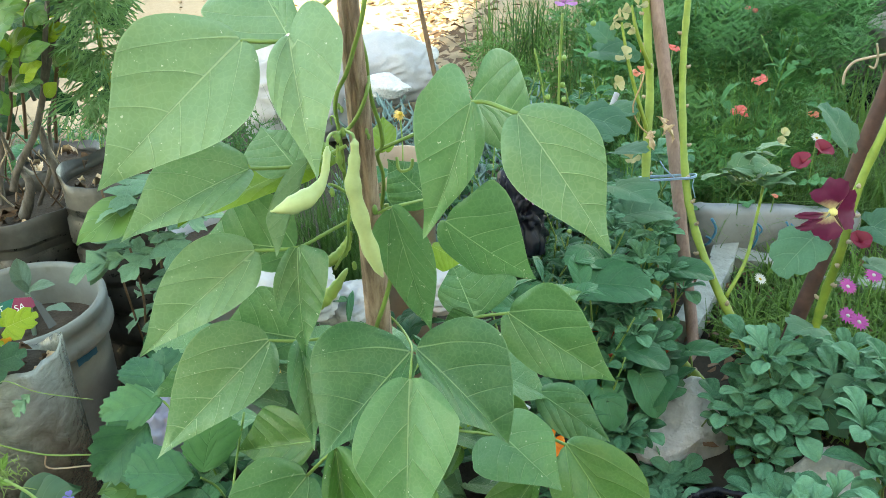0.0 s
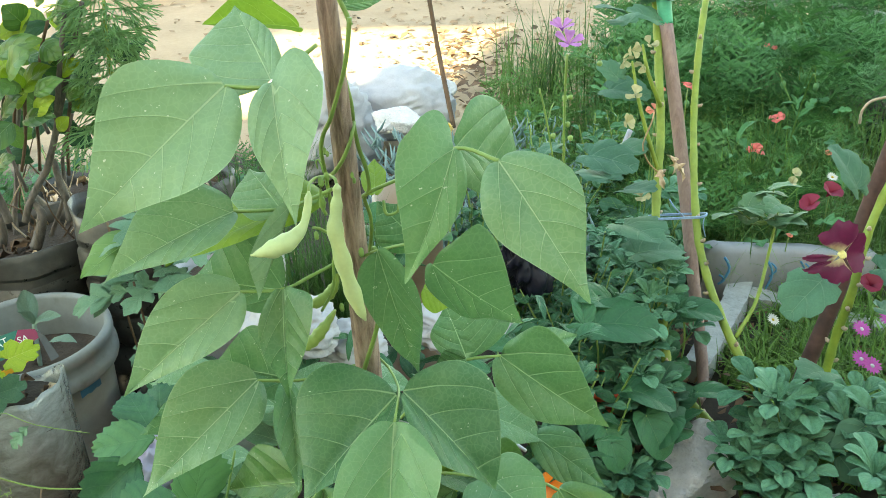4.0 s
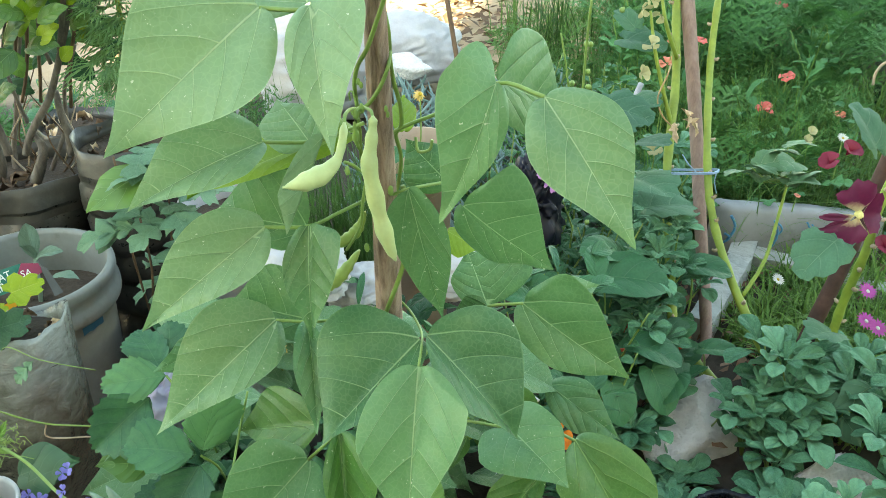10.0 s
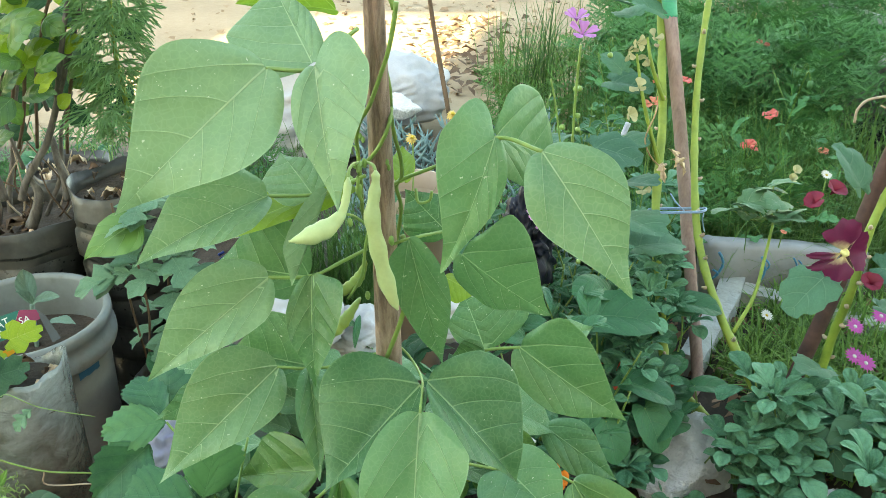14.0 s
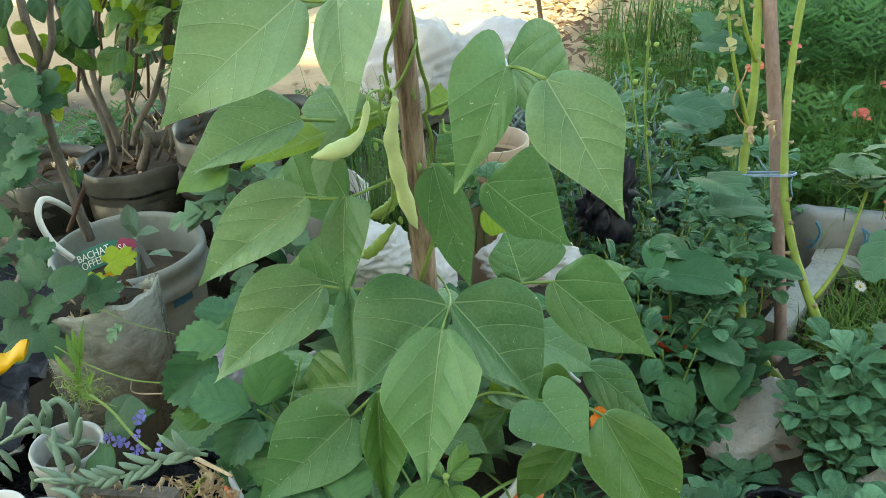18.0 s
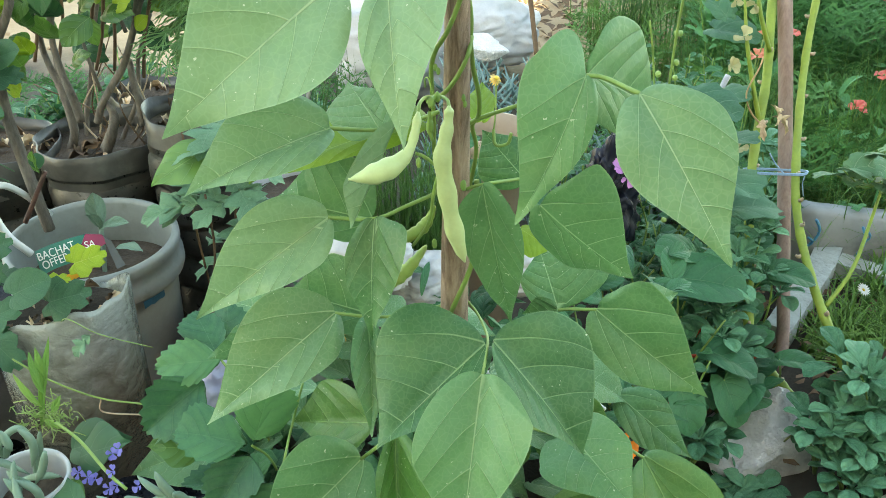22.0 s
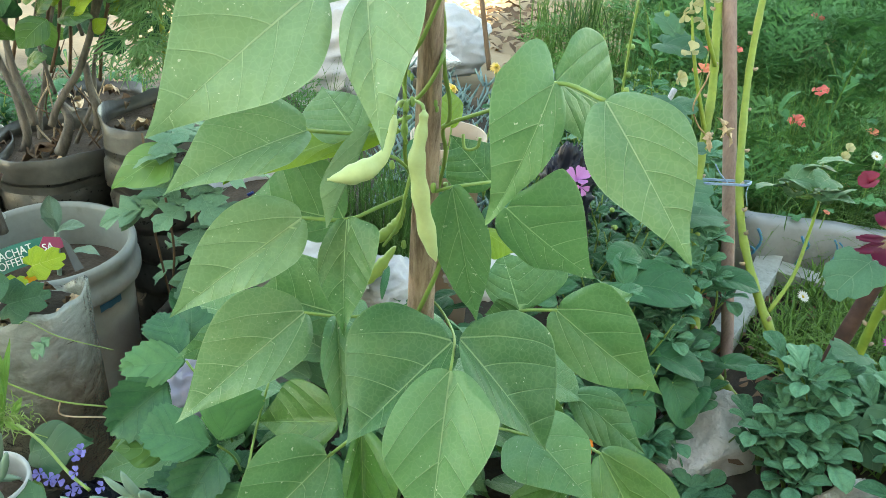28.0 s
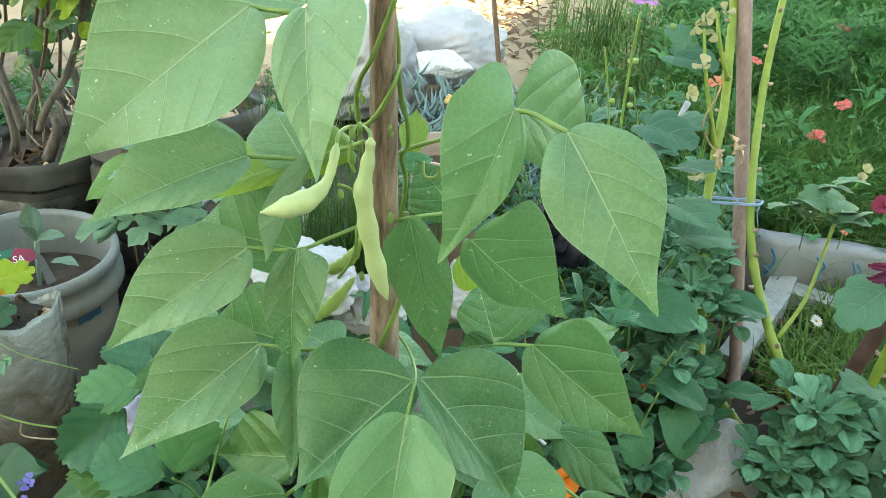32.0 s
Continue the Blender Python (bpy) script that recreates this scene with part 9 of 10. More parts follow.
for p in ((0.2505, 1.5396, 0.0500), (0.3270, 1.6580, 0.0500), (0.2444, 1.7792, 0.0500), (0.3986, 1.8547, 0.0500), (0.2391, 1.2988, 0.0200), (0.2717, 1.1928, 0.0200), (0.1916, 1.1675, 0.0200), (0.1266, 1.4176, 0.0500), (0.0685, 1.5574, 0.0500), (0.1583, 1.3058, 0.0200), (0.2290, 1.1003, -0.0000), (0.1785, 0.9966, 0.0000), (0.2418, 0.9672, -0.0000)):
    bush("small_leaved_bush", "small-leaved dark green bush with pale round buds", "bush", p, 6, 0.24, 0.08, L_BROAD, 11, (0.022, 0.040), RNG, group="small-leaved bushes")
for p in ((0.0996, 0.8320, -0.0000), (0.1541, 0.8819, 0.0000), (0.0600, 0.6927, -0.0000), (0.1296, 0.7184, 0.0000), (0.1970, 0.8020, -0.0000)):
    bush("rosemary_bush", "narrow-leaved dark green bush beside the bucket", "bush", p, 6, 0.12, 0.06, L_NARROW, 14, (0.03, 0.05), RNG, group="narrow-leaved bushes")
nst = thing("nasturtium", "nasturtium with round leaves and an orange flower by the bucket", "nasturtium", (0.2017, 0.7542, -0.0000))
for i in range(26):
    p = Vector((0.1827, 0.7256, 0.0300)) + Vector((RNG.uniform(-0.09, 0.12), RNG.uniform(-0.05, 0.06), RNG.uniform(-0.01, 0.05)))
    a = RNG.uniform(0, 6.28)
    set_leaf(RNG.choice(L_NAST), aim(p, (math.cos(a), math.sin(a), RNG.uniform(0.0, 0.5)), RNG.uniform(0.022, 0.036), RNG.uniform(-0.3, 0.3)), nst)
for c in ((0.1098, 0.7000, 0.0576), (0.1414, 0.7100, 0.0605), (0.1280, 0.6900, 0.0414), (0.1673, 0.6900, 0.0447), (0.1907, 0.7200, 0.0754), (0.2238, 0.6800, 0.0542), (0.1861, 0.7000, 0.0597), (0.0861, 0.6900, 0.0297), (0.2395, 0.7000, 0.1619), (0.1543, 0.7300, 0.0719)):
    a = RNG.uniform(0, 6.28)
    s = RNG.uniform(0.017, 0.029)
    q = Vector((math.cos(a), math.sin(a) - 0.2, RNG.uniform(-0.1, 0.25)))
    set_leaf(RNG.choice(L_NAST), aim(Vector(c) - q * s * 0.5, q, s, RNG.uniform(-0.3, 0.3)), nst)
    part("stalk", tube([Vector(c), Vector(c) + Vector((0.004, 0.01, -0.03)), Vector(c) + Vector((0.002, 0.02, -0.07))], 0.0009, 5), M_PETIOLE, nst)
P_NAST = unit_leaf("petal", M_NASTF, OUT_FRILL, 0.50, 0.12, 0.05, 3, 7, 0.1, 0.08)
bloom(nst, (0.2153, 0.7080, 0.0751), P_NAST, 5, 0.0225, (0.0, -0.75, 0.65), 0.22, M_YCENTRE, 0.13, 0.07)
bloom(nst, (0.1389, 0.7000, 0.2647), P_NAST, 4, 0.018, (0.3, -0.8, 0.4), 0.5, None, jitter=0.2)
part("stem", tube([(0.2161, 0.7100, 0.0701), (0.2099, 0.7200, 0.0298), (0.2014, 0.7200, -0.0134)], 0.0012, 6), M_PETIOLE, nst)
mid = thing("small_leaved_bush", "dark leaves low behind the orange bucket", "bush", (-0.02, 0.85, 0.1))
# added dark leaves that stand in for a shaded gap before the beige pot
for i in range(16):
    p = Vector((-0.0209, 1.0500, 0.3732)) + Vector((RNG.uniform(-0.06, 0.06), RNG.uniform(-0.03, 0.03), RNG.uniform(-0.05, 0.05)))
    a = RNG.uniform(0, 6.28)
    set_leaf(RNG.choice(L_BROAD), aim(p, (math.cos(a), math.sin(a), RNG.uniform(-0.2, 0.6)), RNG.uniform(0.035, 0.06), RNG.uniform(-0.5, 0.5)), mid)
for i in range(150):
    p = Vector((RNG.uniform(-0.30, 0.22), RNG.uniform(0.77, 0.98), RNG.uniform(0.12, 0.36)))
    a = RNG.uniform(0, 6.28)
    set_leaf(RNG.choice(L_BROAD + L_NARROW), aim(p, (math.cos(a), math.sin(a), RNG.uniform(-0.2, 0.6)), RNG.uniform(0.035, 0.06), RNG.uniform(-0.5, 0.5)), mid)

# poppies and other flowers
M_SEEDPOD = plain("poppy_seed_pod", (0.12, 0.17, 0.06), 0.7, 0.2, 0.2, 200)
P_POPPY, P_SALMON = (unit_leaf("petal", m, OUT_FRILL, 0.55, 0.12, 0.05, 3, 9, 0.1, 0.10) for m in (M_POPPY, M_SALMON))


def poppy(at, me, s, label="red poppy on a thin hairy stem", closed=0.9):
    at = Vector(at)
    ob = thing("poppy", label, "poppy", (at.x, at.y, 0), "poppies")
    part("stem", tube([(at.x + RNG.uniform(-0.02, 0.02), at.y + 0.02, 0.0), (at.x, at.y + 0.01, at.z * 0.5), tuple(at)], 0.0012, 6), M_PETIOLE, ob)
    bloom(ob, at, me, 5, s * 0.68, (RNG.uniform(-0.25, 0.25), -0.10, 1.0), closed * RNG.uniform(0.15, 0.60), None, jitter=0.3)
    bloom(ob, at + Vector((0, -0.002, 0.002)), me, 1, s * 0.2, (0, -0.5, 0.8), 0.2, M_SEEDPOD, 0.5)


for p, s in (((0.8534, 2.0500, 0.1763), 0.03), ((0.7437, 1.8700, 0.1658), 0.03), ((0.5843, 1.9000, 0.3128), 0.026), ((0.9562, 1.9500, 0.1183), 0.018), ((1.0551, 2.7000, 0.1726), 0.025), ((0.7509, 1.8700, 0.1600), 0.022), ((1.0155, 2.6000, 0.2031), 0.03)):
    poppy(p, P_POPPY, s)
for p, s in (((0.4668, 1.7000, 0.3293), 0.028), ((0.8094, 1.7000, 0.0993), 0.014), ((0.9294, 1.9000, 0.1394), 0.022), ((0.4725, 1.7000, 0.3700), 0.02), ((0.6942, 1.5000, 0.1355), 0.012)):
    poppy(p, P_SALMON, s, "salmon poppy bloom among feathery leaves")
P_MAG = petals("petal", M_MAGENTA, 0.14, 0.05, OUT_OVAL)
P_WHT = petals("petal", M_WHITEP, 0.13, 0.05, OUT_OVAL)
for p in ((0.7101, 1.2000, 0.1173), (0.7733, 1.2400, 0.1114), (0.6844, 1.1000, 0.1156), (0.6710, 0.9800, 0.0795), (0.6929, 1.1500, 0.0933)):
    at = Vector(p)
    ob = thing("ice_plant_flower", "magenta daisy-like flower with a white eye in grass", "flower", (at.x, at.y, 0), "magenta daisies")
    part("stem", tube([(at.x, at.y, 0), (at.x, at.y, at.z * 0.5), tuple(at)], 0.001, 6), M_PETIOLE, ob)
    bloom(ob, at, P_MAG, 16, 0.017, (RNG.uniform(-0.3, 0.3), -0.5, 0.9), 0.15, M_WHITEP, 0.22, 0.1)
for p, me in (((0.6050, 1.3000, 0.0763), P_WHT), ((0.6753, 1.0200, 0.0922), P_WHT), ((0.8041, 1.6000, 0.2127), P_WHT)):
    at = Vector(p)
    ob = thing("ice_plant_flower", "white daisy-like flower in the short grass", "flower", (at.x, at.y, 0), "white daisies")
    part("stem", tube([(at.x, at.y, 0), (at.x, at.y, at.z * 0.5), tuple(at)], 0.001, 6), M_PETIOLE, ob)
    bloom(ob, at, me, 16, 0.013, (RNG.uniform(-0.3, 0.3), -0.5, 0.9), 0.2, M_YCENTRE, 0.25, 0.1)
P_MAL = unit_leaf("petal", M_MALLOW, OUT_NOTCH, 0.30, 0.14, 0.04, 3, 5, 0.12)
mal = thing("mallow", "tall thin mallow with two pink-violet flowers and pale buds", "mallow", (0.2, 1.0, 0))
bloom(mal, (0.1889, 1.0000, 0.6533), P_MAL, 5, 0.021, (0.1, -0.35, 0.9), 0.55, None, jitter=0.1)
bloom(mal, (0.1829, 1.0100, 0.6677), P_MAL, 5, 0.018, (-0.1, -0.2, 0.95), 0.7, None, jitter=0.2)
part("stem", tube([(0.2158, 1.0800, 0.3515), (0.1972, 1.0500, 0.4669), (0.1900, 1.0200, 0.5691), (0.1883, 1.0000, 0.6441)], 0.0016, 7), M_PETIOLE, mal)
part("stem", tube([(0.1916, 1.0600, 0.4383), (0.1712, 1.0400, 0.5477), (0.1602, 1.0300, 0.5945)], 0.0012, 7), M_PETIOLE, mal)
for p in ((0.1902, 1.0200, 0.5848), (0.1958, 1.0300, 0.5474), (0.1794, 1.0400, 0.5290), (0.2445, 1.1000, 0.6031), (0.2085, 1.1000, 0.5592), (0.2102, 1.1000, 0.5029), (0.2090, 1.1000, 0.4355), (0.2171, 1.1000, 0.3286), (0.2251, 1.1000, 0.3014)):
    bm = bmesh.new()
    bmesh.ops.create_icosphere(bm, subdivisions=2, radius=0.0038)
    for v in bm.verts:
        v.co *= 1 + 0.15 * noise.noise(v.co * 400)
    bm.transform(Matrix.Translation(p))
    part("bud", bm, M_PETIOLE, mal)
for p, s in (((0.2527, 1.2000, 0.4380), 0.075), ((0.1890, 1.1000, 0.4455), 0.05), ((0.3145, 1.4000, 0.4728), 0.07), ((0.1936, 1.1000, 0.4945), 0.035), ((0.2788, 1.3000, 0.3873), 0.06), ((0.3239, 1.3500, 0.3866), 0.06)):
    a = RNG.uniform(0, 6.28)
    set_leaf(RNG.choice(L_HOLLY), aim(p, (math.cos(a), -0.5, RNG.uniform(-0.2, 0.3)), s, 0.2), mal)
pm = thing("violet_flower", "small magenta-violet flower among dark leaves", "flower", (0.1569, 1.0500, 0.3928))
bloom(pm, (0.1547, 1.0500, 0.3928), P_MAL, 5, 0.021, (0.1, -0.45, 0.9), 0.75, None, jitter=0.2)
bloom(pm, (0.1604, 1.0500, 0.3862), P_MAL, 4, 0.013, (0.4, -0.8, 0.1), 0.6, None, jitter=0.2)
P_YEL = petals("petal", M_YELP, 0.12, 0.1, OUT_OVAL)
for p in ((-0.0122, 1.2100, 0.4511), (0.0480, 1.2500, 0.4725), (0.0498, 1.1500, 0.4559), (-0.1456, 0.7200, 0.3630)):
    at = Vector(p)
    ob = thing("yellow_daisy", "fading yellow daisy with drooping petals", "daisy", tuple(at - Vector((0, 0, 0.15))), "yellow daisies")
    part("stem", tube([tuple(at - Vector((0.01, 0, 0.15))), tuple(at - Vector((0, 0, 0.07))), tuple(at)], 0.0013, 6), M_PETIOLE, ob)
    bloom(ob, at, P_YEL, 14, 0.0125, (RNG.uniform(-0.3, 0.3), -0.7, 0.7), -0.75, M_YCENTRE, 0.25, 0.15)

# thin stick, red bits, far pots and pipe
stk = thing("thin_stick", "thin brown stick standing at the sand's edge", "stick", (0.0561, 1.9500, 0.2383))
part("shaft", tube([(0.0600, 1.9500, 0.2177), (0.0413, 2.0000, 0.3170), (0.0264, 2.0500, 0.3963), (0.0067, 2.1000, 0.5273)], (0.006, 0.0058, 0.0055, 0.005), 8), M_BARKB, stk)
gs = thing("grey_stick", "short grey stick leaning among the weeds", "stick", (0.3664, 1.6000, 0.2399))
part("shaft", tube([(0.3664, 1.6000, 0.2399), (0.3883, 1.6200, 0.2785), (0.4060, 1.6400, 0.3115)], 0.0055, 8), M_RING, gs)
ten = thing("dry_tendril", "dry curled straw-coloured stalk over the dark tub", "dry stalk", (0.8869, 1.7000, 0.2861))
part("stalk", tube([(0.8869, 1.7000, 0.2861), (0.8866, 1.7000, 0.3126), (0.9011, 1.7000, 0.3332), (0.9319, 1.7000, 0.3413), (0.9677, 1.7000, 0.3467)], 0.0028, 7), M_CANE, ten)
part("stalk", tube([(0.9293, 1.6800, 0.3752), (0.9369, 1.6800, 0.3496), (0.9349, 1.6800, 0.3263), (0.9228, 1.6800, 0.3292)], 0.0022, 7), M_CANE, ten)
ppe = thing("white_pipe", "white plastic pipe lying at the far bed edge", "pipe", (1.5873, 3.2151, 0.1000))
part("pipe", tube([(1.4992, 3.3976, 0.1200), (1.5777, 3.2018, 0.1200), (1.6442, 2.9629, 0.1200), (1.7360, 2.6692, 0.1200)], 0.045, 16), M_GREYP, ppe)
ppe2 = thing("white_pipe", "white plastic pipe at the back of the bed", "pipe", (1.3125, 3.5878, 0.1000))
part("pipe", tube([(1.2166, 3.6135, 0.1000), (1.3092, 3.5780, 0.1000), (1.4326, 3.5686, 0.1000)], 0.04, 16), M_GREYP, ppe2)
p = Vector((1.4841, 2.5107, 0.0000))
r, h = 0.13, 0.17
ob = thing("grey_tub", "dusty pale grey tub at the bed's far side", "tub", (p.x, p.y, 0))
part("body", lathe([(r * 0.9, 0), (r, h - 0.03), (r * 1.05, h - 0.02), (r * 1.04, h), (r * 0.95, h), (r * 0.93, h - 0.06), (0, h - 0.06)], 40, (p.x, p.y), 0.03, 3), surf("dusty_grey_tub", [(0.2, (0.14, 0.14, 0.125)), (0.8, (0.29, 0.285, 0.26))], 12, 90, 0.7, 0.3), ob)
# flat black lump painted in for the dark hollow below the tub
p = Vector((1.3618, 2.3677, 0.0000))
lump("dark_lump", "black lump standing in for the dark hollow before the grey tub", "plastic sheet", (p.x, p.y, 0.015), (0.13, 0.09, 0.03), 27, M_BLACK, 0.3)
lump("orange_toy", "orange and blue plastic packet under the leaves", "packet", (0.2996, 1.1200, 0.1127), (0.03, 0.025, 0.02), 33, plain("orange_red_film", (0.55, 0.07, 0.02), 0.35), 0.2)
lump("orange_toy", "crumpled orange packet by the hollyhock foot", "packet", (0.3792, 1.0800, 0.0868), (0.02, 0.02, 0.022), 35, plain("orange_brown_film", (0.45, 0.06, 0.02), 0.35), 0.2)

# more leaves low in the bucket and among the beds
L_BEANU = [unit_leaf("leaf", M_BEAN, OUT_BEAN, 0.40, 0.08, 0.04, 4, i, 0.12) for i in range(3)]
for i in range(54):
    a = RNG.uniform(-0.3, 3.6) if i < 26 else RNG.uniform(0, 6.28)
    r = RNG.uniform(0.05, 0.155) if i < 26 else RNG.uniform(0.02, 0.12)
    p = Vector((BC[0] + math.cos(a) * r, BC[1] + 0.02 + math.sin(a) * r, RNG.uniform(0.31, 0.42) if i < 26 else RNG.uniform(0.305, 0.36)))
    d = Vector((math.cos(a) + RNG.gauss(0, 0.5), math.sin(a) * 0.5 - 0.3 + RNG.gauss(0, 0.4), RNG.uniform(-0.4, 0.3)))
    set_leaf(RNG.choice(L_BEANU), aim(p, d, RNG.uniform(0.05, 0.085) if i < 26 else RNG.uniform(0.035, 0.06), RNG.uniform(-0.4, 0.4)), bean)
for i in range(30):
    p = Vector((BC[0] + RNG.uniform(-0.12, 0.12), BC[1] + RNG.uniform(-0.11, 0.06), 0.30))
    a = RNG.uniform(0, 6.28)
    set_leaf(RNG.choice(L_STRAWB), aim(p + Vector((0, 0, RNG.uniform(0, 0.03))), (math.cos(a), math.sin(a), RNG.uniform(0, 0.6)), RNG.uniform(0.03, 0.05), RNG.uniform(-0.4, 0.4)), stc, "leaflet")
for i in range(46):
    a = RNG.uniform(0, 6.28)
    r = RNG.uniform(0.03, 0.138)
    p = Vector((BC[0] + math.cos(a) * r, BC[1] + math.sin(a) * r, RNG.uniform(0.298, 0.325)))
    g2 = RNG.uniform(0, 6.28)
    set_leaf(RNG.choice(L_STRAWB + L_BROAD), aim(p, (math.cos(g2), math.sin(g2) - 0.4, RNG.uniform(0.1, 0.8)), RNG.uniform(0.032, 0.055), RNG.uniform(-0.4, 0.4)), stc, "leaflet")
L_WILD = [unit_leaf("leaf", M_WEED, OUT_LOBED, 0.30, 0.12, 0.03, 2, i, 0.1) for i in range(3)] + [unit_leaf("leaf", M_WEED, OUT_SPAT, 0.17, 0.12, 0.03, 2, i, 0.2) for i in range(2)]
wild = thing("weed_patch", "mixed lobed and spoon-shaped weeds in the feathery bed", "weeds", (1.0, 2.2, 0))
for i in range(290):
    y = RNG.uniform(1.5, 3.4)
    x = RNG.uniform(0.25 + (y - 1.5) * 0.2, 0.10 + y * 0.47)
    a = RNG.uniform(0, 6.28)
    set_leaf(RNG.choice(L_WILD), aim((x, y, RNG.uniform(0.03, 0.12 + 0.05 * (y - 1.5))), (math.cos(a), math.sin(a) - 0.3, RNG.uniform(0.0, 0.9)), RNG.uniform(0.035, 0.075), RNG.uniform(-0.5, 0.5)), wild)
feather_bed("light_feathery_bed", "lighter parsley-like foliage standing out of the bed", "foliage", 640, (0.45, 2.1), (1.75, 3.5), (0.05, 0.16), (0.09, 0.17), M_LACY, RNG, lambda x, y: 0.35 + (y - 1.6) * 0.22 < x < 0.50 * y and noise.noise(Vector((x * 3.1, y * 3.1, 0))) > -0.1, 5, 2, 0.028)

for i in range(34):
    y = RNG.uniform(1.75, 3.0)
    x = RNG.uniform(0.34 + (y - 1.6) * 0.22, 0.48 * y)
    h = RNG.uniform(0.16, 0.30)
    lean = Vector((RNG.gauss(0, 0.05), RNG.gauss(0, 0.05), 0))
    ob = thing("poppy", "poppy stem with a nodding green bud", "poppy", (x, y, 0), "poppies")
    tip = Vector((x, y, h)) + lean
    part("stem", tube([(x, y, 0), Vector((x, y, h * 0.55)) + lean * 0.3, tip + Vector((0, 0, 0.012)), tip + Vector((0.010, -0.004, -0.004))], 0.0014, 6), M_GRASS, ob)
    bm = bmesh.new()
    bmesh.ops.create_icosphere(bm, subdivisions=2, radius=0.007)
    for v in bm.verts:
        v.co = Vector((v.co.x, v.co.y, v.co.z * 1.5)) * (1 + 0.15 * noise.noise(v.co * 300))
    bm.transform(Matrix.Translation(tip + Vector((0.011, -0.004, -0.012))))
    part("bud", bm, M_WEED, ob)
    for k in range(5):
        f = RNG.uniform(0.3, 0.85)
        a = RNG.uniform(0, 6.28)
        set_leaf(RNG.choice(L_PALE), aim(Vector((x, y, h * f)) + lean * f * 0.5, (math.cos(a), math.sin(a), RNG.uniform(0.3, 1.2)), RNG.uniform(0.05, 0.09), RNG.uniform(-0.5, 0.5)), ob)

strip = thing("yellow_strip", "orange-yellow plastic strip lying on the black film", "plastic strip", (-0.4473, 0.5800, 0.3988))
bm = bmesh.new()
pa, pb2 = Vector((-0.4769, 0.5750, 0.3905)), Vector((-0.4259, 0.5850, 0.4086))
rw = []
for i in range(9):
    q = pa.lerp(pb2, i / 8)
    o = Vector((0, 0, 0.004 * math.sin(i * 1.1)))
    rw.append([bm.verts.new(q + o + Vector((0, -0.008, -0.008))), bm.verts.new(q + o), bm.verts.new(q + o + Vector((0, 0.008, 0.007))), bm.verts.new(q + o + Vector((0, 0.008, 0.002))), bm.verts.new(q + o + Vector((0, 0, -0.005)))])
for u, v in zip(rw, rw[1:]):
    for k in range(5):
        bm.faces.new((u[k], u[(k + 1) % 5], v[(k + 1) % 5], v[k]))
part("strip", bm, plain("orange_yellow_film", (0.72, 0.40, 0.02), 0.4), strip)
op = Vector((0.2645, 1.0400, 0.1495))
opot = thing("orange_pot", "orange-red plastic pot half hidden by stock leaves", "pot", (op.x, op.y, 0))
part("body", lathe([(0.028, 0.0), (0.036, op.z - 0.012), (0.040, op.z - 0.010), (0.041, op.z), (0.037, op.z), (0.034, op.z - 0.04)], 36, (op.x, op.y), 0.04, 3), surf("orange_red_plastic", [(0.2, (0.50, 0.055, 0.02)), (0.8, (0.66, 0.10, 0.035))], 20, 120, 0.4, 0.15), opot)
part("soil", lathe([(0.0, op.z - 0.022), (0.036, op.z - 0.026)], 24, (op.x, op.y), 0.05, 2), M_DARKSOIL, opot)

# leaf litter and pebbles on the sand
V, F = [], []
for i in range(1700):
    x, y = RNG.uniform(-2.2, 1.0), RNG.uniform(2.2, 4.6)
    if RNG.random() > 0.35 + 0.65 * max(0, min(1, (x + 0.9))):
        continue
    a, s = RNG.uniform(0, 6.28), RNG.uniform(0.006, 0.022)
    z = 0.018 * noise.noise(Vector((x * 2.1, y * 2.1, 0))) + 0.008 * noise.noise(Vector((x * 9, y * 9, 3))) - 0.010
    b0 = len(V)
    for k in range(5):
        t = a + k * 1.257
        V.append((x + math.cos(t) * s * RNG.uniform(0.5, 1.1), y + math.sin(t) * s * RNG.uniform(0.5, 1.1), z + RNG.uniform(0.0, 0.012)))
    F.append((b0, b0 + 1, b0 + 2, b0 + 3, b0 + 4))
stuff("leaf_litter", "dry brown leaf litter scattered over the sand", "leaf litter", V, F, None, surf("leaf_litter", [(0.2, (0.16, 0.10, 0.055)), (0.8, (0.42, 0.29, 0.17))], 30, 200, 0.9, 0.3))
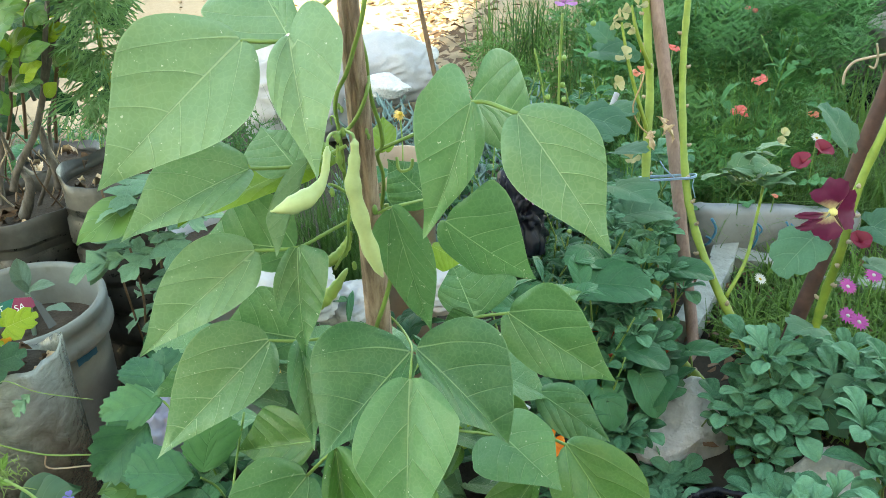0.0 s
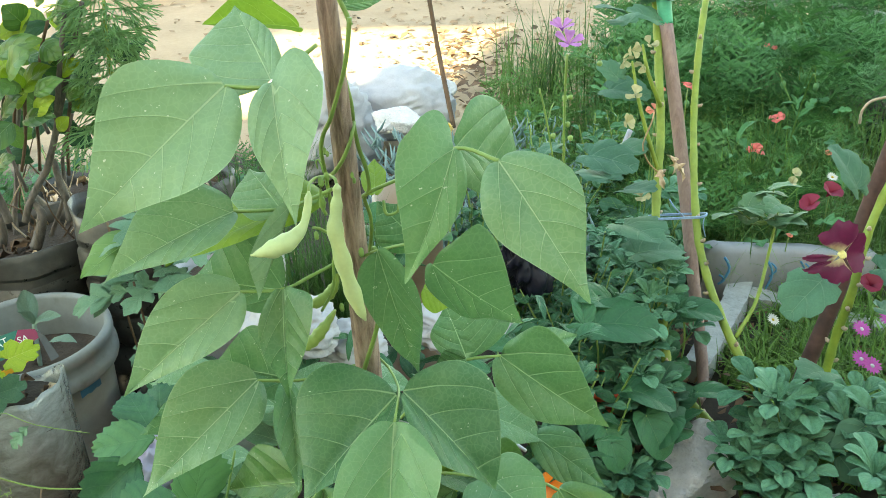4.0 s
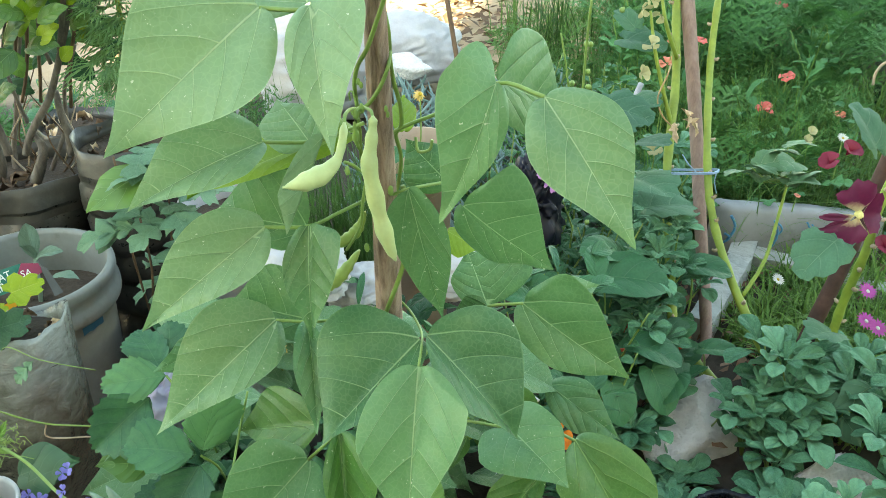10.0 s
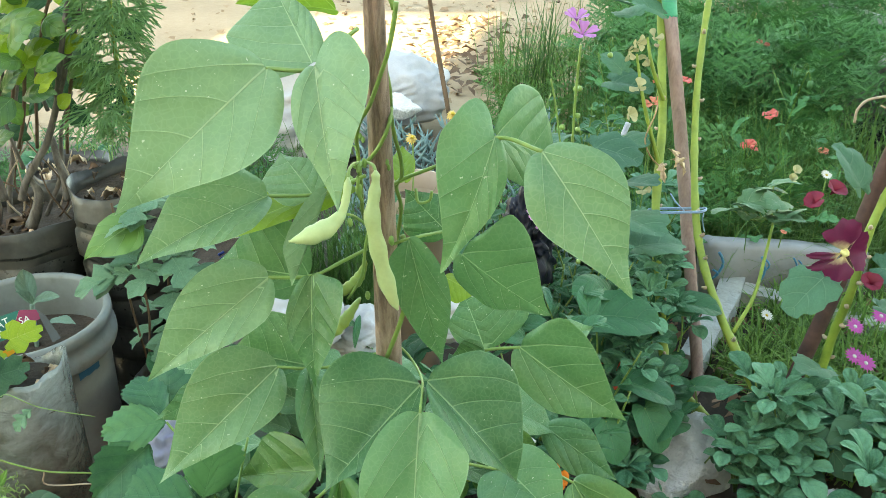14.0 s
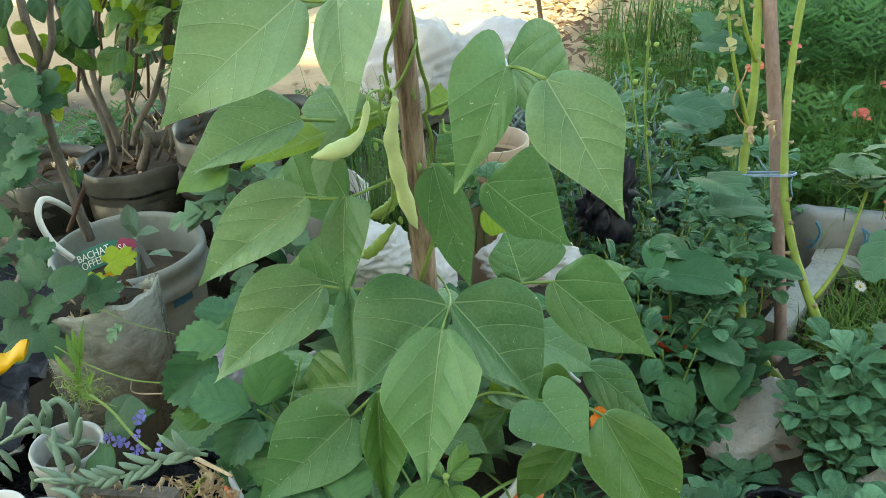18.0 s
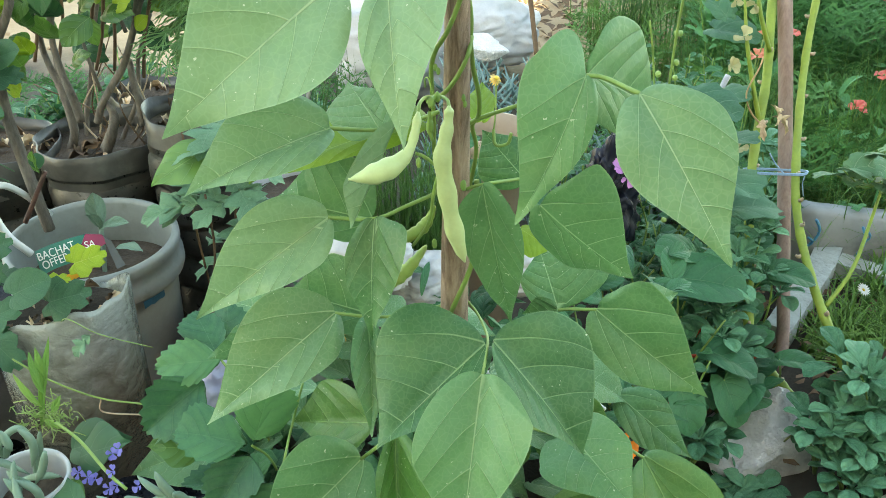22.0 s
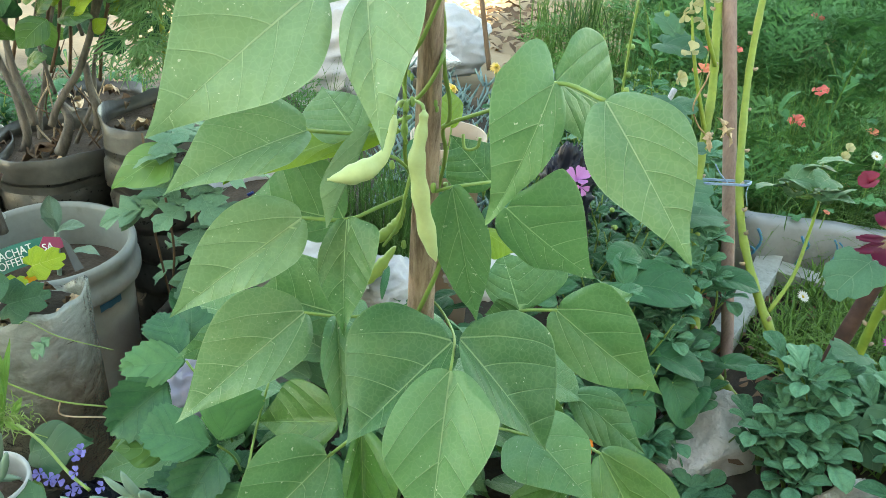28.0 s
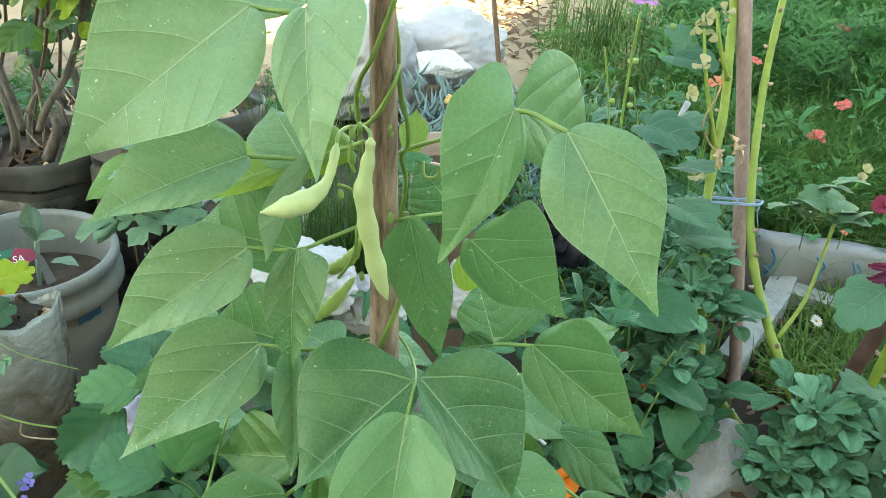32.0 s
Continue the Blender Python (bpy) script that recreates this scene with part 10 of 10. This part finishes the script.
for i in range(12):
    x, y = RNG.uniform(-1.6, 0.8), RNG.uniform(2.5, 4.2)
    s = RNG.uniform(0.008, 0.016)
    rock((x, y, s * 0.2), (s, s * 0.9, s * 0.6), 60 + i, "small brown stone lying on the sand", material=M_SOIL)
kerb = bmesh.new()
for i in range(9):
    x = -4.6 + i * 1.02
    box_into(kerb, (x, 4.75, -0.02), (x + 1.0, 4.92, 0.10))
tagged(new("kerb", mesh_of("kerb", kerb, surf("kerb_concrete", [(0.2, (0.22, 0.20, 0.175)), (0.8, (0.36, 0.335, 0.30))], 8, 90, 0.9, 0.5), False)), "low concrete kerb along the yard", "kerb", "", "structure")
# buds and scraps of flower on the bean vine
for p, s in (((-0.0308, 0.4800, 0.7135), 0.0024), ((-0.0277, 0.4850, 0.7150), 0.0022), ((-0.0388, 0.4900, 0.6725), 0.0022), ((-0.0312, 0.4800, 0.6994), 0.003), ((-0.0145, 0.5200, 0.6436), 0.0026), ((-0.0331, 0.5300, 0.5943), 0.0024)):
    bm = bmesh.new()
    bmesh.ops.create_icosphere(bm, subdivisions=2, radius=s)
    for v in bm.verts:
        v.co = Vector((v.co.x * 0.8, v.co.y * 0.8, v.co.z * 1.5)) * (1 + 0.2 * noise.noise(v.co * 500))
    bm.transform(Matrix.Translation(p))
    part("bud", bm, M_PETIOLE, bean)
for pts in ([(-0.0279, 0.4900, 0.7148), (-0.0308, 0.4800, 0.7135), (-0.0317, 0.4780, 0.7003), (-0.0298, 0.4800, 0.6914)], [(-0.0303, 0.5100, 0.6608), (-0.0366, 0.5000, 0.6716), (-0.0400, 0.4900, 0.6782)], [(-0.0269, 0.5000, 0.6677), (-0.0310, 0.5000, 0.6478), (-0.0355, 0.5150, 0.6186), (-0.0461, 0.5200, 0.5980)], [(0.0022, 0.5300, 0.6774), (0.0040, 0.5250, 0.6697), (0.0113, 0.5250, 0.6709), (0.0130, 0.5250, 0.6777)]):
    part("tendril", tube(pts, 0.0011, 6), M_PETIOLE, bean)
